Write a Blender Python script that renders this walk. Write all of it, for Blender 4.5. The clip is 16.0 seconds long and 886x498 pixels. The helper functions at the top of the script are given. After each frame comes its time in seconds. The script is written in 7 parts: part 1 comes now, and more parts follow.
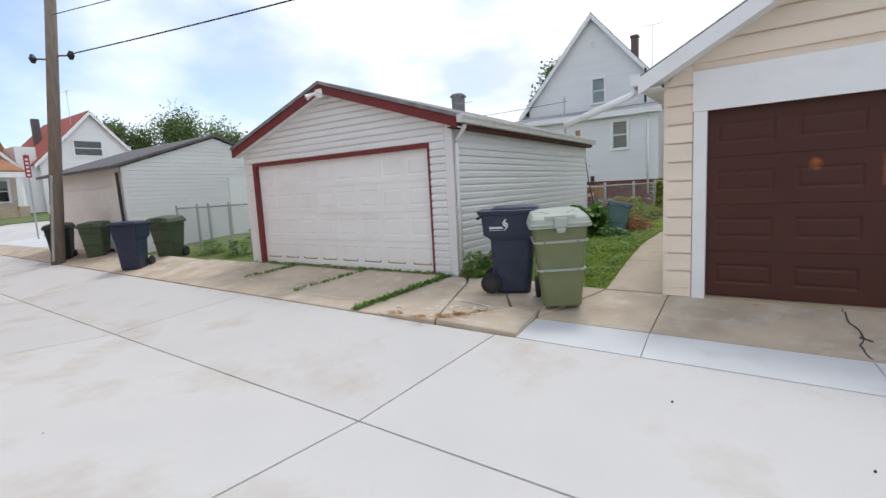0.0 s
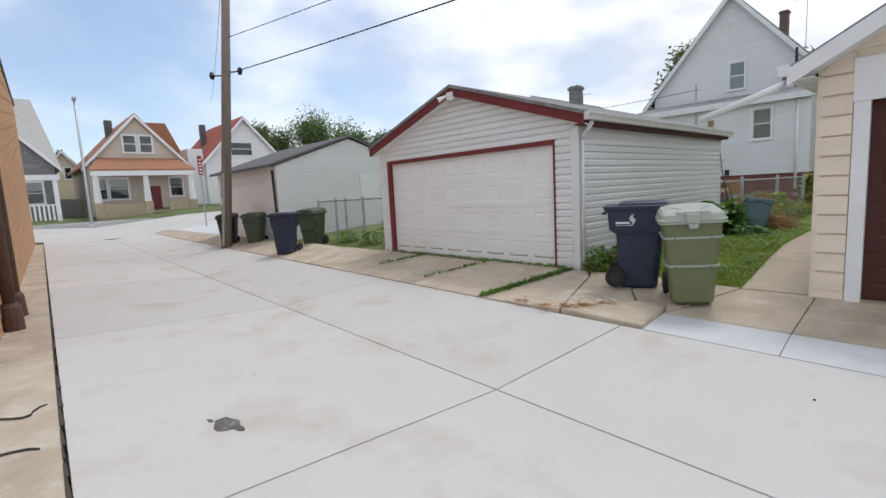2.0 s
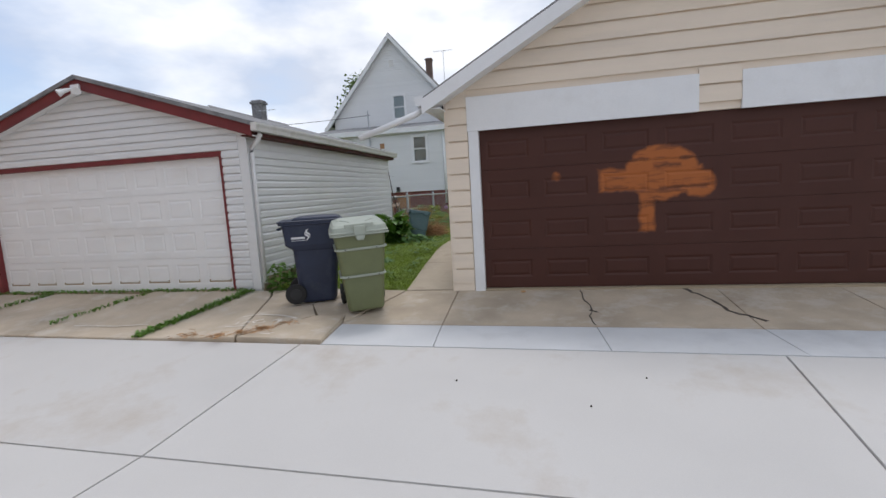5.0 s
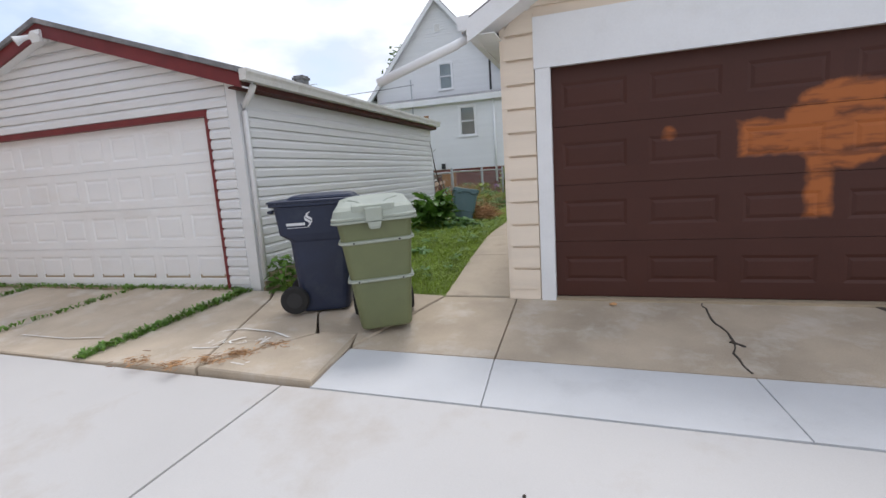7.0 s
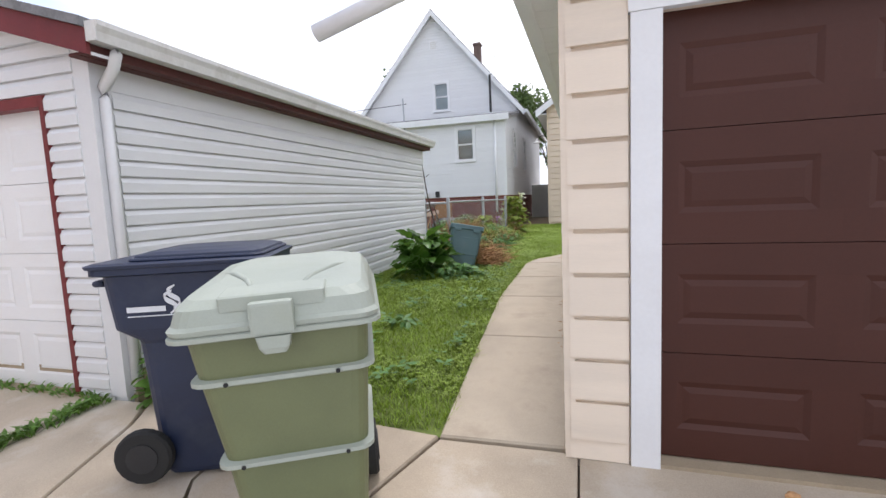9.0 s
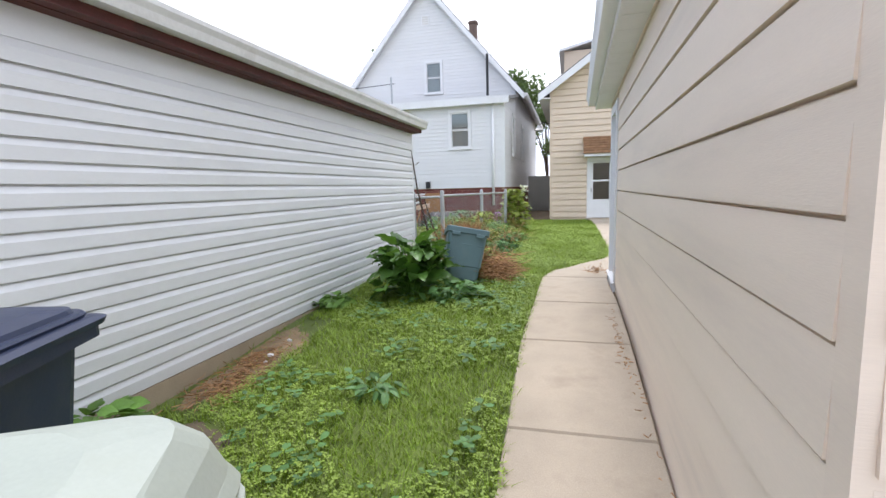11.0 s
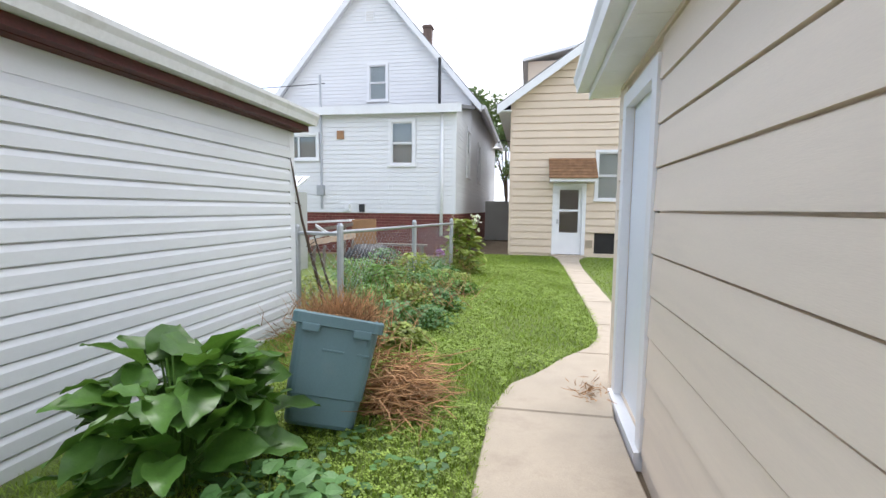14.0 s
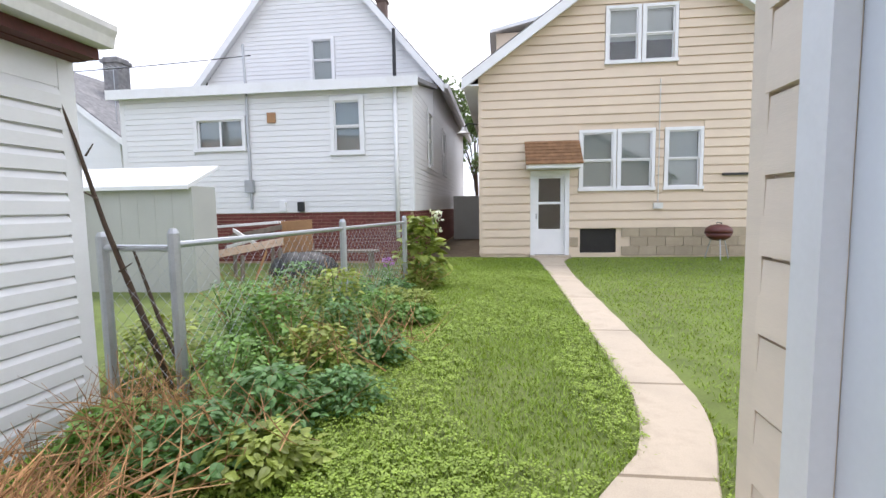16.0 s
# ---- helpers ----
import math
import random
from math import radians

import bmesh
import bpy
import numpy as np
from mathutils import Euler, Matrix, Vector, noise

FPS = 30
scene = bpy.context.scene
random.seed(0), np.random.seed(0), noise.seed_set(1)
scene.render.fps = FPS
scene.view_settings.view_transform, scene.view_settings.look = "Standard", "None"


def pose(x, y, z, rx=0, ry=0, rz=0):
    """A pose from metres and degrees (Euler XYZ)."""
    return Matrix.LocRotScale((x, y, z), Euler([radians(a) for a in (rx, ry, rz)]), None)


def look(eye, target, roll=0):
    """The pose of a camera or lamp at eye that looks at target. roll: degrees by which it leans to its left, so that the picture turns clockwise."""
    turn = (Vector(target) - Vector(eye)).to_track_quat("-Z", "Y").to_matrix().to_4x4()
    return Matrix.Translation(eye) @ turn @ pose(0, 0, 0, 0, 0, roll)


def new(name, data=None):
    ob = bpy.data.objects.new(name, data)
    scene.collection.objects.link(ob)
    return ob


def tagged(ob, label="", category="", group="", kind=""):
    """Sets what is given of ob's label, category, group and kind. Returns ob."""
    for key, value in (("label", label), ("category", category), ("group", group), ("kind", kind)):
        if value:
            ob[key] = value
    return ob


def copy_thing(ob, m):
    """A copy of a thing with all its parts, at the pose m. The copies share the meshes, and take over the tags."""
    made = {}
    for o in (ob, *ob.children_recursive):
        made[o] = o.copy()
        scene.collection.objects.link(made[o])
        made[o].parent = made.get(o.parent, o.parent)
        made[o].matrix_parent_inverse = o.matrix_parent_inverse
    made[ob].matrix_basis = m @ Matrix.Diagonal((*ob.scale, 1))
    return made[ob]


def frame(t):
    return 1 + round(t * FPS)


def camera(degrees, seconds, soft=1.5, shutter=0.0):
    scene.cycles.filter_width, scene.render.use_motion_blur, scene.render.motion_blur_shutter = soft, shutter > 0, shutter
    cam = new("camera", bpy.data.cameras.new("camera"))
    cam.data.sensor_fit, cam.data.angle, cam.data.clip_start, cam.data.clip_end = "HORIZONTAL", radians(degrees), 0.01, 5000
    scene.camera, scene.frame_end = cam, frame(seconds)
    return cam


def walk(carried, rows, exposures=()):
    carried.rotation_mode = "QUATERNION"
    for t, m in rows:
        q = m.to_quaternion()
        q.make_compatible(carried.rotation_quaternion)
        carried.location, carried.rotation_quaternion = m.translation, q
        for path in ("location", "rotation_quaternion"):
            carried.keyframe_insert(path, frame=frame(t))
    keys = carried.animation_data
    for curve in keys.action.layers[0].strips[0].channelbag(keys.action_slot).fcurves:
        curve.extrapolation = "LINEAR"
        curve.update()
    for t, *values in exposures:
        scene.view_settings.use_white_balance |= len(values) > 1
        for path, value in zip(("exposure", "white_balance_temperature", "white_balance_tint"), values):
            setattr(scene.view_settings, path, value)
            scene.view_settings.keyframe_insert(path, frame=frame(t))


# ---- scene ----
cam = camera(86.7, 16.0)
EXPOSURES = [(0, 0.28, 6350, 11), (0.5, 0.18, 6450, 11), (1.5, 0.16, 6450, 11), (2.5, -0.02, 6450, 12), (3.5, -0.15, 6450, 12), (4, -0.15, 6400, 12), (6.5, 0.25, 6350, 13), (7.5, 0.32, 6350, 13), (8.5, 0.62, 6400, 15), (9, 0.72, 6400, 16), (11.5, 1.04, 6230, 15), (14, 1.08, 6250, 14), (15.5, 1.1, 6250, 14), (16, 1.04, 6370, 17)]
PATH = [
    (0, (0.041, -0.454, 1.592), (-1.071, 1.19, 1.342), -3.0),
    (0.5, (0.056, -0.577, 1.592), (-1.323, 0.851, 1.346), -3.0),
    (1, (0.114, -0.669, 1.571), (-1.401, 0.615, 1.337), -3.1),
    (1.5, (0.14, -0.766, 1.573), (-1.399, 0.491, 1.341), -3.3),
    (2, (0.141, -0.989, 1.618), (-1.317, 0.357, 1.37), -3.0),
    (2.5, (0.085, -1.03, 1.616), (-1.174, 0.501, 1.353), -3.0),
    (3, (0.123, -1.002, 1.603), (-0.858, 0.719, 1.334), -3.2),
    (3.5, (0.251, -1.086, 1.642), (-0.423, 0.778, 1.373), -3.1),
    (4, (0.296, -1.034, 1.626), (-0.068, 0.918, 1.38), -2.6),
    (6.5, (0.062, 0.704, 1.471), (-0.494, 2.604, 1.183), -4.3),
    (7, (-0.14, 1.241, 1.443), (-0.741, 3.121, 1.126), -3.8),
    (7.5, (-0.32, 1.829, 1.424), (-0.903, 3.713, 1.095), -3.0),
    (8, (-0.516, 2.381, 1.465), (-1.103, 4.268, 1.158), -2.9),
    (8.5, (-0.716, 2.954, 1.5), (-1.296, 4.852, 1.249), -2.4),
    (9, (-0.833, 3.411, 1.517), (-1.399, 5.318, 1.309), -2.5),
    (11.5, (-1.401, 5.437, 1.611), (-1.907, 7.354, 1.351), -1.3),
    (12, (-1.362, 5.905, 1.638), (-1.855, 7.828, 1.391), -1.1),
    (12.5, (-1.351, 6.351, 1.675), (-1.826, 8.28, 1.441), -0.4),
    (13, (-1.361, 6.91, 1.688), (-1.806, 8.85, 1.492), -0.1),
    (13.5, (-1.423, 7.509, 1.717), (-1.816, 9.463, 1.544), 0.0),
    (14, (-1.474, 8.023, 1.739), (-1.826, 9.985, 1.568), 0.7),
    (14.5, (-1.495, 8.625, 1.732), (-1.834, 10.588, 1.549), -0.2),
    (15, (-1.511, 9.134, 1.695), (-1.832, 11.099, 1.507), 0.2),
    (15.5, (-1.52, 9.715, 1.678), (-1.818, 11.684, 1.492), 0.4),
    (16, (-1.535, 10.247, 1.672), (-1.774, 12.225, 1.494), -0.9),
]
walk(cam, [(t, look(eye, target, roll)) for t, eye, target, roll in PATH], EXPOSURES)

# ---- light ----
SUN_EL, SUN_AZ = radians(67), radians(-8)      # azimuth counted from +y towards +x
world = bpy.data.worlds.new("sky")
scene.world = world
world.use_nodes = True
wn, wl = world.node_tree.nodes, world.node_tree.links
wn.clear()
w_out, w_bg, w_sky = wn.new("ShaderNodeOutputWorld"), wn.new("ShaderNodeBackground"), wn.new("ShaderNodeTexSky")
w_sky.sky_type, w_sky.sun_disc, w_sky.sun_elevation, w_sky.sun_rotation = "NISHITA", False, SUN_EL, SUN_AZ
w_sky.air_density, w_sky.dust_density, w_sky.ozone_density = 1.0, 0.6, 1.5
w_co, w_map, w_n1, w_n2 = wn.new("ShaderNodeTexCoord"), wn.new("ShaderNodeMapping"), wn.new("ShaderNodeTexNoise"), wn.new("ShaderNodeTexNoise")
w_map.inputs["Scale"].default_value = (1.0, 1.0, 2.2)
w_n1.inputs["Scale"].default_value, w_n1.inputs["Detail"].default_value, w_n1.inputs["Roughness"].default_value = 1.7, 7.0, 0.55
w_n2.inputs["Scale"].default_value, w_n2.inputs["Detail"].default_value = 3.3, 5.0
w_sep, w_add, w_add2, w_ramp, w_shade = wn.new("ShaderNodeSeparateXYZ"), wn.new("ShaderNodeMath"), wn.new("ShaderNodeMath"), wn.new("ShaderNodeValToRGB"), wn.new("ShaderNodeValToRGB")
w_add.operation, w_add2.operation = "MULTIPLY_ADD", "MULTIPLY_ADD"
w_add.inputs[1].default_value, w_add2.inputs[1].default_value = 0.22, 0.07
w_ramp.color_ramp.elements[0].position, w_ramp.color_ramp.elements[1].position = 0.27, 0.52
w_ramp.color_ramp.elements[0].color = (0.22, 0.22, 0.22, 1)
w_shade.color_ramp.elements[0].position, w_shade.color_ramp.elements[1].position = 0.40, 0.58
w_shade.color_ramp.elements[0].color, w_shade.color_ramp.elements[1].color = (4.5, 4.95, 5.7, 1), (6.9, 7.1, 7.3, 1)
w_mix = wn.new("ShaderNodeMix")
w_mix.data_type = "RGBA"
wl.new(w_co.outputs["Generated"], w_map.inputs["Vector"])
wl.new(w_map.outputs["Vector"], w_n1.inputs["Vector"])
wl.new(w_map.outputs["Vector"], w_n2.inputs["Vector"])
wl.new(w_co.outputs["Generated"], w_sep.inputs["Vector"])
wl.new(w_sep.outputs["X"], w_add.inputs[0])
wl.new(w_n1.outputs["Fac"], w_add.inputs[2])
wl.new(w_sep.outputs["Y"], w_add2.inputs[0])
wl.new(w_add.outputs["Value"], w_add2.inputs[2])
wl.new(w_add2.outputs["Value"], w_ramp.inputs["Fac"])
wl.new(w_n2.outputs["Fac"], w_shade.inputs["Fac"])
wl.new(w_ramp.outputs["Color"], w_mix.inputs["Factor"])
wl.new(w_sky.outputs["Color"], w_mix.inputs["A"])
wl.new(w_shade.outputs["Color"], w_mix.inputs["B"])
wl.new(w_mix.outputs["Result"], w_bg.inputs["Color"])
w_bg.inputs["Strength"].default_value = 0.15
wl.new(w_bg.outputs["Background"], w_out.inputs["Surface"])

sun = new("sun", bpy.data.lights.new("sun", "SUN"))
sun.data.energy, sun.data.angle, sun.data.color = 1.3, radians(16), (1.0, 0.96, 0.91)
sun.matrix_world = look((0, 0, 0), (-math.sin(SUN_AZ) * math.cos(SUN_EL), -math.cos(SUN_AZ) * math.cos(SUN_EL), -math.sin(SUN_EL)))
sun.location = (20, 20, 40)

# ---- materials ----
def mat(name, color, rough=0.7, var=0.15, scale=4.0, fine=60.0, bump=0.15, metal=0.0, stain=None, stain_amount=0.3, stain_scale=1.2, per_piece=0.0, spec=0.5, stretch=(1, 1, 1), sheen=0.0, stain_edge=(0.52, 0.7)):
    """Painted or mineral surface: base colour varied at two scales, stains of another colour, fine relief."""
    m = bpy.data.materials.new(name)
    m.use_nodes = True
    n, l = m.node_tree.nodes, m.node_tree.links
    b = n["Principled BSDF"]
    b.inputs["Roughness"].default_value, b.inputs["Metallic"].default_value = rough, metal
    b.inputs["Specular IOR Level"].default_value = spec
    geo, mp = n.new("ShaderNodeNewGeometry"), n.new("ShaderNodeMapping")
    mp.inputs["Scale"].default_value = stretch
    l.new(geo.outputs["Position"], mp.inputs["Vector"])
    big, small = n.new("ShaderNodeTexNoise"), n.new("ShaderNodeTexNoise")
    big.inputs["Scale"].default_value, big.inputs["Detail"].default_value = scale, 5
    small.inputs["Scale"].default_value, small.inputs["Detail"].default_value = fine, 3
    l.new(mp.outputs["Vector"], big.inputs["Vector"])
    l.new(mp.outputs["Vector"], small.inputs["Vector"])
    ramp = n.new("ShaderNodeValToRGB")
    lo, hi = [max(0, c * (1 - var)) for c in color], [min(1, c * (1 + var)) for c in color]
    ramp.color_ramp.elements[0].color, ramp.color_ramp.elements[1].color = (*lo, 1), (*hi, 1)
    ramp.color_ramp.elements[0].position, ramp.color_ramp.elements[1].position = 0.3, 0.7
    avg = n.new("ShaderNodeMath")
    avg.operation = "MULTIPLY_ADD"
    avg.inputs[1].default_value = 0.35
    l.new(small.outputs["Fac"], avg.inputs[0])
    sc = n.new("ShaderNodeMath")
    sc.operation = "MULTIPLY"
    sc.inputs[1].default_value = 0.65
    l.new(big.outputs["Fac"], sc.inputs[0])
    l.new(sc.outputs["Value"], avg.inputs[2])
    l.new(avg.outputs["Value"], ramp.inputs["Fac"])
    out = ramp.outputs["Color"]
    if stain:
        sn, sr, mx = n.new("ShaderNodeTexNoise"), n.new("ShaderNodeValToRGB"), n.new("ShaderNodeMix")
        sn.inputs["Scale"].default_value, sn.inputs["Detail"].default_value, sn.inputs["Roughness"].default_value = stain_scale, 8, 0.65
        l.new(mp.outputs["Vector"], sn.inputs["Vector"])
        sr.color_ramp.elements[0].position, sr.color_ramp.elements[1].position = stain_edge
        sr.color_ramp.elements[1].color = (stain_amount,) * 3 + (1,)
        l.new(sn.outputs["Fac"], sr.inputs["Fac"])
        mx.data_type = "RGBA"
        l.new(sr.outputs["Color"], mx.inputs["Factor"])
        l.new(out, mx.inputs["A"])
        mx.inputs["B"].default_value = (*stain, 1)
        out = mx.outputs["Result"]
    if per_piece:
        oi, isl, mul, hsv = n.new("ShaderNodeObjectInfo"), n.new("ShaderNodeNewGeometry"), n.new("ShaderNodeMath"), n.new("ShaderNodeHueSaturation")
        ad = n.new("ShaderNodeMath")
        l.new(oi.outputs["Random"], ad.inputs[0])
        l.new(isl.outputs["Random Per Island"], ad.inputs[1])
        fr = n.new("ShaderNodeMath")
        fr.operation = "FRACT"
        l.new(ad.outputs["Value"], fr.inputs[0])
        mul.operation = "MULTIPLY_ADD"
        mul.inputs[1].default_value, mul.inputs[2].default_value = 2 * per_piece, 1 - per_piece
        l.new(fr.outputs["Value"], mul.inputs[0])
        l.new(mul.outputs["Value"], hsv.inputs["Value"])
        l.new(out, hsv.inputs["Color"])
        out = hsv.outputs["Color"]
    l.new(out, b.inputs["Base Color"])
    if bump:
        bp = n.new("ShaderNodeBump")
        bp.inputs["Strength"].default_value, bp.inputs["Distance"].default_value = bump, 0.01
        l.new(avg.outputs["Value"], bp.inputs["Height"])
        l.new(bp.outputs["Normal"], b.inputs["Normal"])
    return m


def leaf_mat(name, color, var=0.35, rough=0.5):
    m = mat(name, color, rough=rough, var=var, scale=9, fine=90, bump=0.1, per_piece=0.35, spec=0.35)
    n, l = m.node_tree.nodes, m.node_tree.links
    b, out = n["Principled BSDF"], n["Material Output"]
    tr, mx = n.new("ShaderNodeBsdfTranslucent"), n.new("ShaderNodeMixShader")
    tr.inputs["Color"].default_value = (color[0] * 1.6, color[1] * 1.5, color[2], 1)
    mx.inputs["Fac"].default_value = 0.25
    l.new(b.outputs["BSDF"], mx.inputs[1])
    l.new(tr.outputs["BSDF"], mx.inputs[2])
    l.new(mx.outputs["Shader"], out.inputs["Surface"])
    return m


def glass_mat(name):
    m = bpy.data.materials.new(name)
    m.use_nodes = True
    n, l = m.node_tree.nodes, m.node_tree.links
    n.remove(n["Principled BSDF"])
    gl, tp, mx, fr = n.new("ShaderNodeBsdfGlossy"), n.new("ShaderNodeBsdfTransparent"), n.new("ShaderNodeMixShader"), n.new("ShaderNodeFresnel")
    gl.inputs["Roughness"].default_value = 0.02
    tp.inputs["Color"].default_value = (0.88, 0.91, 0.91, 1)
    ad = n.new("ShaderNodeMath")
    ad.inputs[1].default_value = 0.02
    fr.inputs["IOR"].default_value = 1.5
    l.new(fr.outputs["Fac"], ad.inputs[0])
    l.new(ad.outputs["Value"], mx.inputs["Fac"])
    l.new(tp.outputs["BSDF"], mx.inputs[1])
    l.new(gl.outputs["BSDF"], mx.inputs[2])
    l.new(mx.outputs["Shader"], n["Material Output"].inputs["Surface"])
    return m


ALLEY = mat("alley_concrete", (0.525, 0.512, 0.495), rough=0.85, var=0.07, scale=0.7, fine=140, bump=0.12, stain=(0.40, 0.345, 0.285), stain_amount=0.75, stain_scale=0.7, per_piece=0.03)
NEWCON = mat("pale_concrete", (0.56, 0.57, 0.58), rough=0.85, var=0.08, scale=1.5, fine=140, bump=0.12, stain=(0.33, 0.33, 0.34), stain_amount=0.35, stain_scale=1.1, per_piece=0.02)
APRON = mat("old_concrete", (0.45, 0.375, 0.285), rough=0.9, var=0.27, scale=1.6, fine=160, bump=0.3, stain=(0.60, 0.56, 0.50), stain_amount=0.65, stain_scale=2.4, per_piece=0.07)
WALKC = mat("walk_concrete", (0.44, 0.375, 0.29), rough=0.9, var=0.2, scale=2.2, fine=170, bump=0.35, stain=(0.27, 0.22, 0.165), stain_amount=0.55, stain_scale=2.2, per_piece=0.05)
FOUND = mat("foundation_concrete", (0.36, 0.29, 0.20), rough=0.92, var=0.2, scale=3, fine=120, bump=0.4)
DIRT = mat("dirt", (0.13, 0.10, 0.065), rough=0.95, var=0.35, scale=3, fine=90, bump=0.6)
STRAWSOIL = mat("strawy_soil", (0.27, 0.19, 0.11), rough=0.95, var=0.35, scale=9, fine=80, bump=0.6, stain=(0.14, 0.10, 0.065), stain_amount=0.7, stain_scale=6)
SEAM = mat("joint_dirt", (0.06, 0.05, 0.04), rough=0.95, var=0.3, scale=5, fine=90, bump=0.4)
SOIL = mat("lawn_soil", (0.115, 0.155, 0.032), rough=0.95, var=0.4, scale=2.2, fine=70, bump=0.5, stain=(0.13, 0.12, 0.06), stain_amount=0.35, stain_scale=1.0)
FARGREEN = mat("far_lawn", (0.12, 0.16, 0.06), rough=0.95, var=0.25, scale=0.6, fine=30, bump=0.3)
ROAD = mat("road_concrete", (0.50, 0.49, 0.47), rough=0.9, var=0.1, scale=0.5, fine=80, bump=0.2)
VINYL = mat("white_vinyl", (0.71, 0.72, 0.725), rough=0.45, var=0.035, scale=1.2, fine=40, bump=0.03, stain=(0.55, 0.54, 0.50), stain_amount=0.18, stain_scale=1.4, per_piece=0.025, stretch=(1, 1, 2))
VINYL2 = mat("house_white_siding", (0.73, 0.74, 0.745), rough=0.5, var=0.03, scale=1.0, fine=40, bump=0.03, per_piece=0.02)
WHITE = mat("white_paint", (0.78, 0.79, 0.80), rough=0.45, var=0.04, scale=3, fine=50, bump=0.05, stain=(0.55, 0.53, 0.49), stain_amount=0.2, stain_scale=2.0)
DOORW = mat("white_door_paint", (0.79, 0.80, 0.80), rough=0.45, var=0.03, scale=1.5, fine=50, bump=0.04, stain=(0.62, 0.58, 0.52), stain_amount=0.25, stain_scale=1.2, stretch=(0.6, 1, 1.6), per_piece=0.02)
GUTTER = mat("aged_gutter", (0.66, 0.655, 0.63), rough=0.5, var=0.10, scale=3, fine=40, bump=0.06, stain=(0.33, 0.30, 0.25), stain_amount=0.5, stain_scale=3.0)
# trim red for the eave: grime and the overhang's shade mixed into the colour
EAVE = mat("dirty_shaded_red_paint", (0.085, 0.020, 0.016), rough=0.7, var=0.35, scale=6, fine=60, bump=0.15, stain=(0.03, 0.02, 0.018), stain_amount=0.6, stain_scale=4)
RED = mat("red_trim_paint", (0.16, 0.022, 0.024), rough=0.55, var=0.2, scale=5, fine=60, bump=0.15, stain=(0.10, 0.03, 0.025), stain_amount=0.4, stain_scale=3)
BEIGE = mat("beige_lap_siding", (0.78, 0.675, 0.555), rough=0.6, var=0.05, scale=2.0, fine=90, bump=0.15, stain=(0.5, 0.44, 0.38), stain_amount=0.25, stain_scale=1.2, per_piece=0.03, stretch=(0.4, 0.4, 4))
BEIGE2 = mat("house_beige_siding", (0.69, 0.57, 0.44), rough=0.6, var=0.05, scale=2.0, fine=60, bump=0.1, per_piece=0.03)
SHINGLE = mat("grey_shingles", (0.20, 0.20, 0.205), rough=0.95, var=0.3, scale=6, fine=50, bump=0.6, stain=(0.38, 0.37, 0.36), stain_amount=0.5, stain_scale=1.5)
SHINGLE_D = mat("dark_shingles", (0.12, 0.115, 0.115), rough=0.95, var=0.3, scale=6, fine=50, bump=0.6)
SHINGLE_O = mat("orange_brown_shingles", (0.33, 0.16, 0.09), rough=0.95, var=0.25, scale=5, fine=40, bump=0.5)
SHINGLE_R = mat("red_shingles", (0.30, 0.075, 0.055), rough=0.95, var=0.25, scale=5, fine=40, bump=0.5)
SHINGLE_B = mat("brown_shingles", (0.22, 0.12, 0.06), rough=0.95, var=0.3, scale=8, fine=60, bump=0.6, per_piece=0.12)
BRICK = mat("tan_brick", (0.50, 0.29, 0.155), rough=0.9, var=0.15, scale=7, fine=80, bump=0.3, per_piece=0.10)
MORTAR = mat("mortar", (0.44, 0.32, 0.22), rough=0.95, var=0.1, scale=8, fine=80, bump=0.2)
REDBRICK = mat("painted_red_brick", (0.17, 0.05, 0.042), rough=0.8, var=0.25, scale=6, fine=60, bump=0.3, per_piece=0.10)
CHIMNEY = mat("sooty_brick", (0.17, 0.12, 0.10), rough=0.9, var=0.25, scale=7, fine=60, bump=0.3)
BLOCK = mat("tan_concrete_block", (0.40, 0.33, 0.24), rough=0.9, var=0.15, scale=4, fine=70, bump=0.3, per_piece=0.08)
BROWN = mat("brown_painted_steel", (0.15, 0.085, 0.055), rough=0.5, var=0.2, scale=4, fine=50, bump=0.1)
IRON = mat("dark_rust_pipe", (0.10, 0.055, 0.035), rough=0.75, var=0.3, scale=8, fine=70, bump=0.3)
BLUEP = mat("navy_plastic", (0.013, 0.022, 0.055), rough=0.45, var=0.15, scale=6, fine=120, bump=0.08, stain=(0.06, 0.07, 0.09), stain_amount=0.3, stain_scale=4)
GREENP = mat("olive_green_plastic", (0.145, 0.165, 0.078), rough=0.5, var=0.10, scale=5, fine=140, bump=0.1, stain=(0.10, 0.095, 0.06), stain_amount=0.35, stain_scale=3.5)
LIDP = mat("sun_faded_green_lid", (0.35, 0.385, 0.33), rough=0.5, var=0.08, scale=5, fine=140, bump=0.08, stain=(0.33, 0.36, 0.28), stain_amount=0.5, stain_scale=4)
DKGREENP = mat("dark_green_plastic", (0.055, 0.08, 0.045), rough=0.5, var=0.15, scale=5, fine=120, bump=0.08)
BLACKP = mat("black_plastic", (0.018, 0.018, 0.02), rough=0.55, var=0.2, scale=6, fine=90, bump=0.1)
TOTEP = mat("teal_grey_plastic", (0.105, 0.185, 0.205), rough=0.5, var=0.10, scale=4, fine=100, bump=0.06, stain=(0.17, 0.22, 0.22), stain_amount=0.4, stain_scale=3)
RUBBER = mat("black_rubber", (0.02, 0.02, 0.02), rough=0.85, var=0.2, scale=6, fine=90, bump=0.15)
LOGOW = mat("white_print", (0.70, 0.72, 0.75), rough=0.6, var=0.05, scale=10, fine=60, bump=0.0)
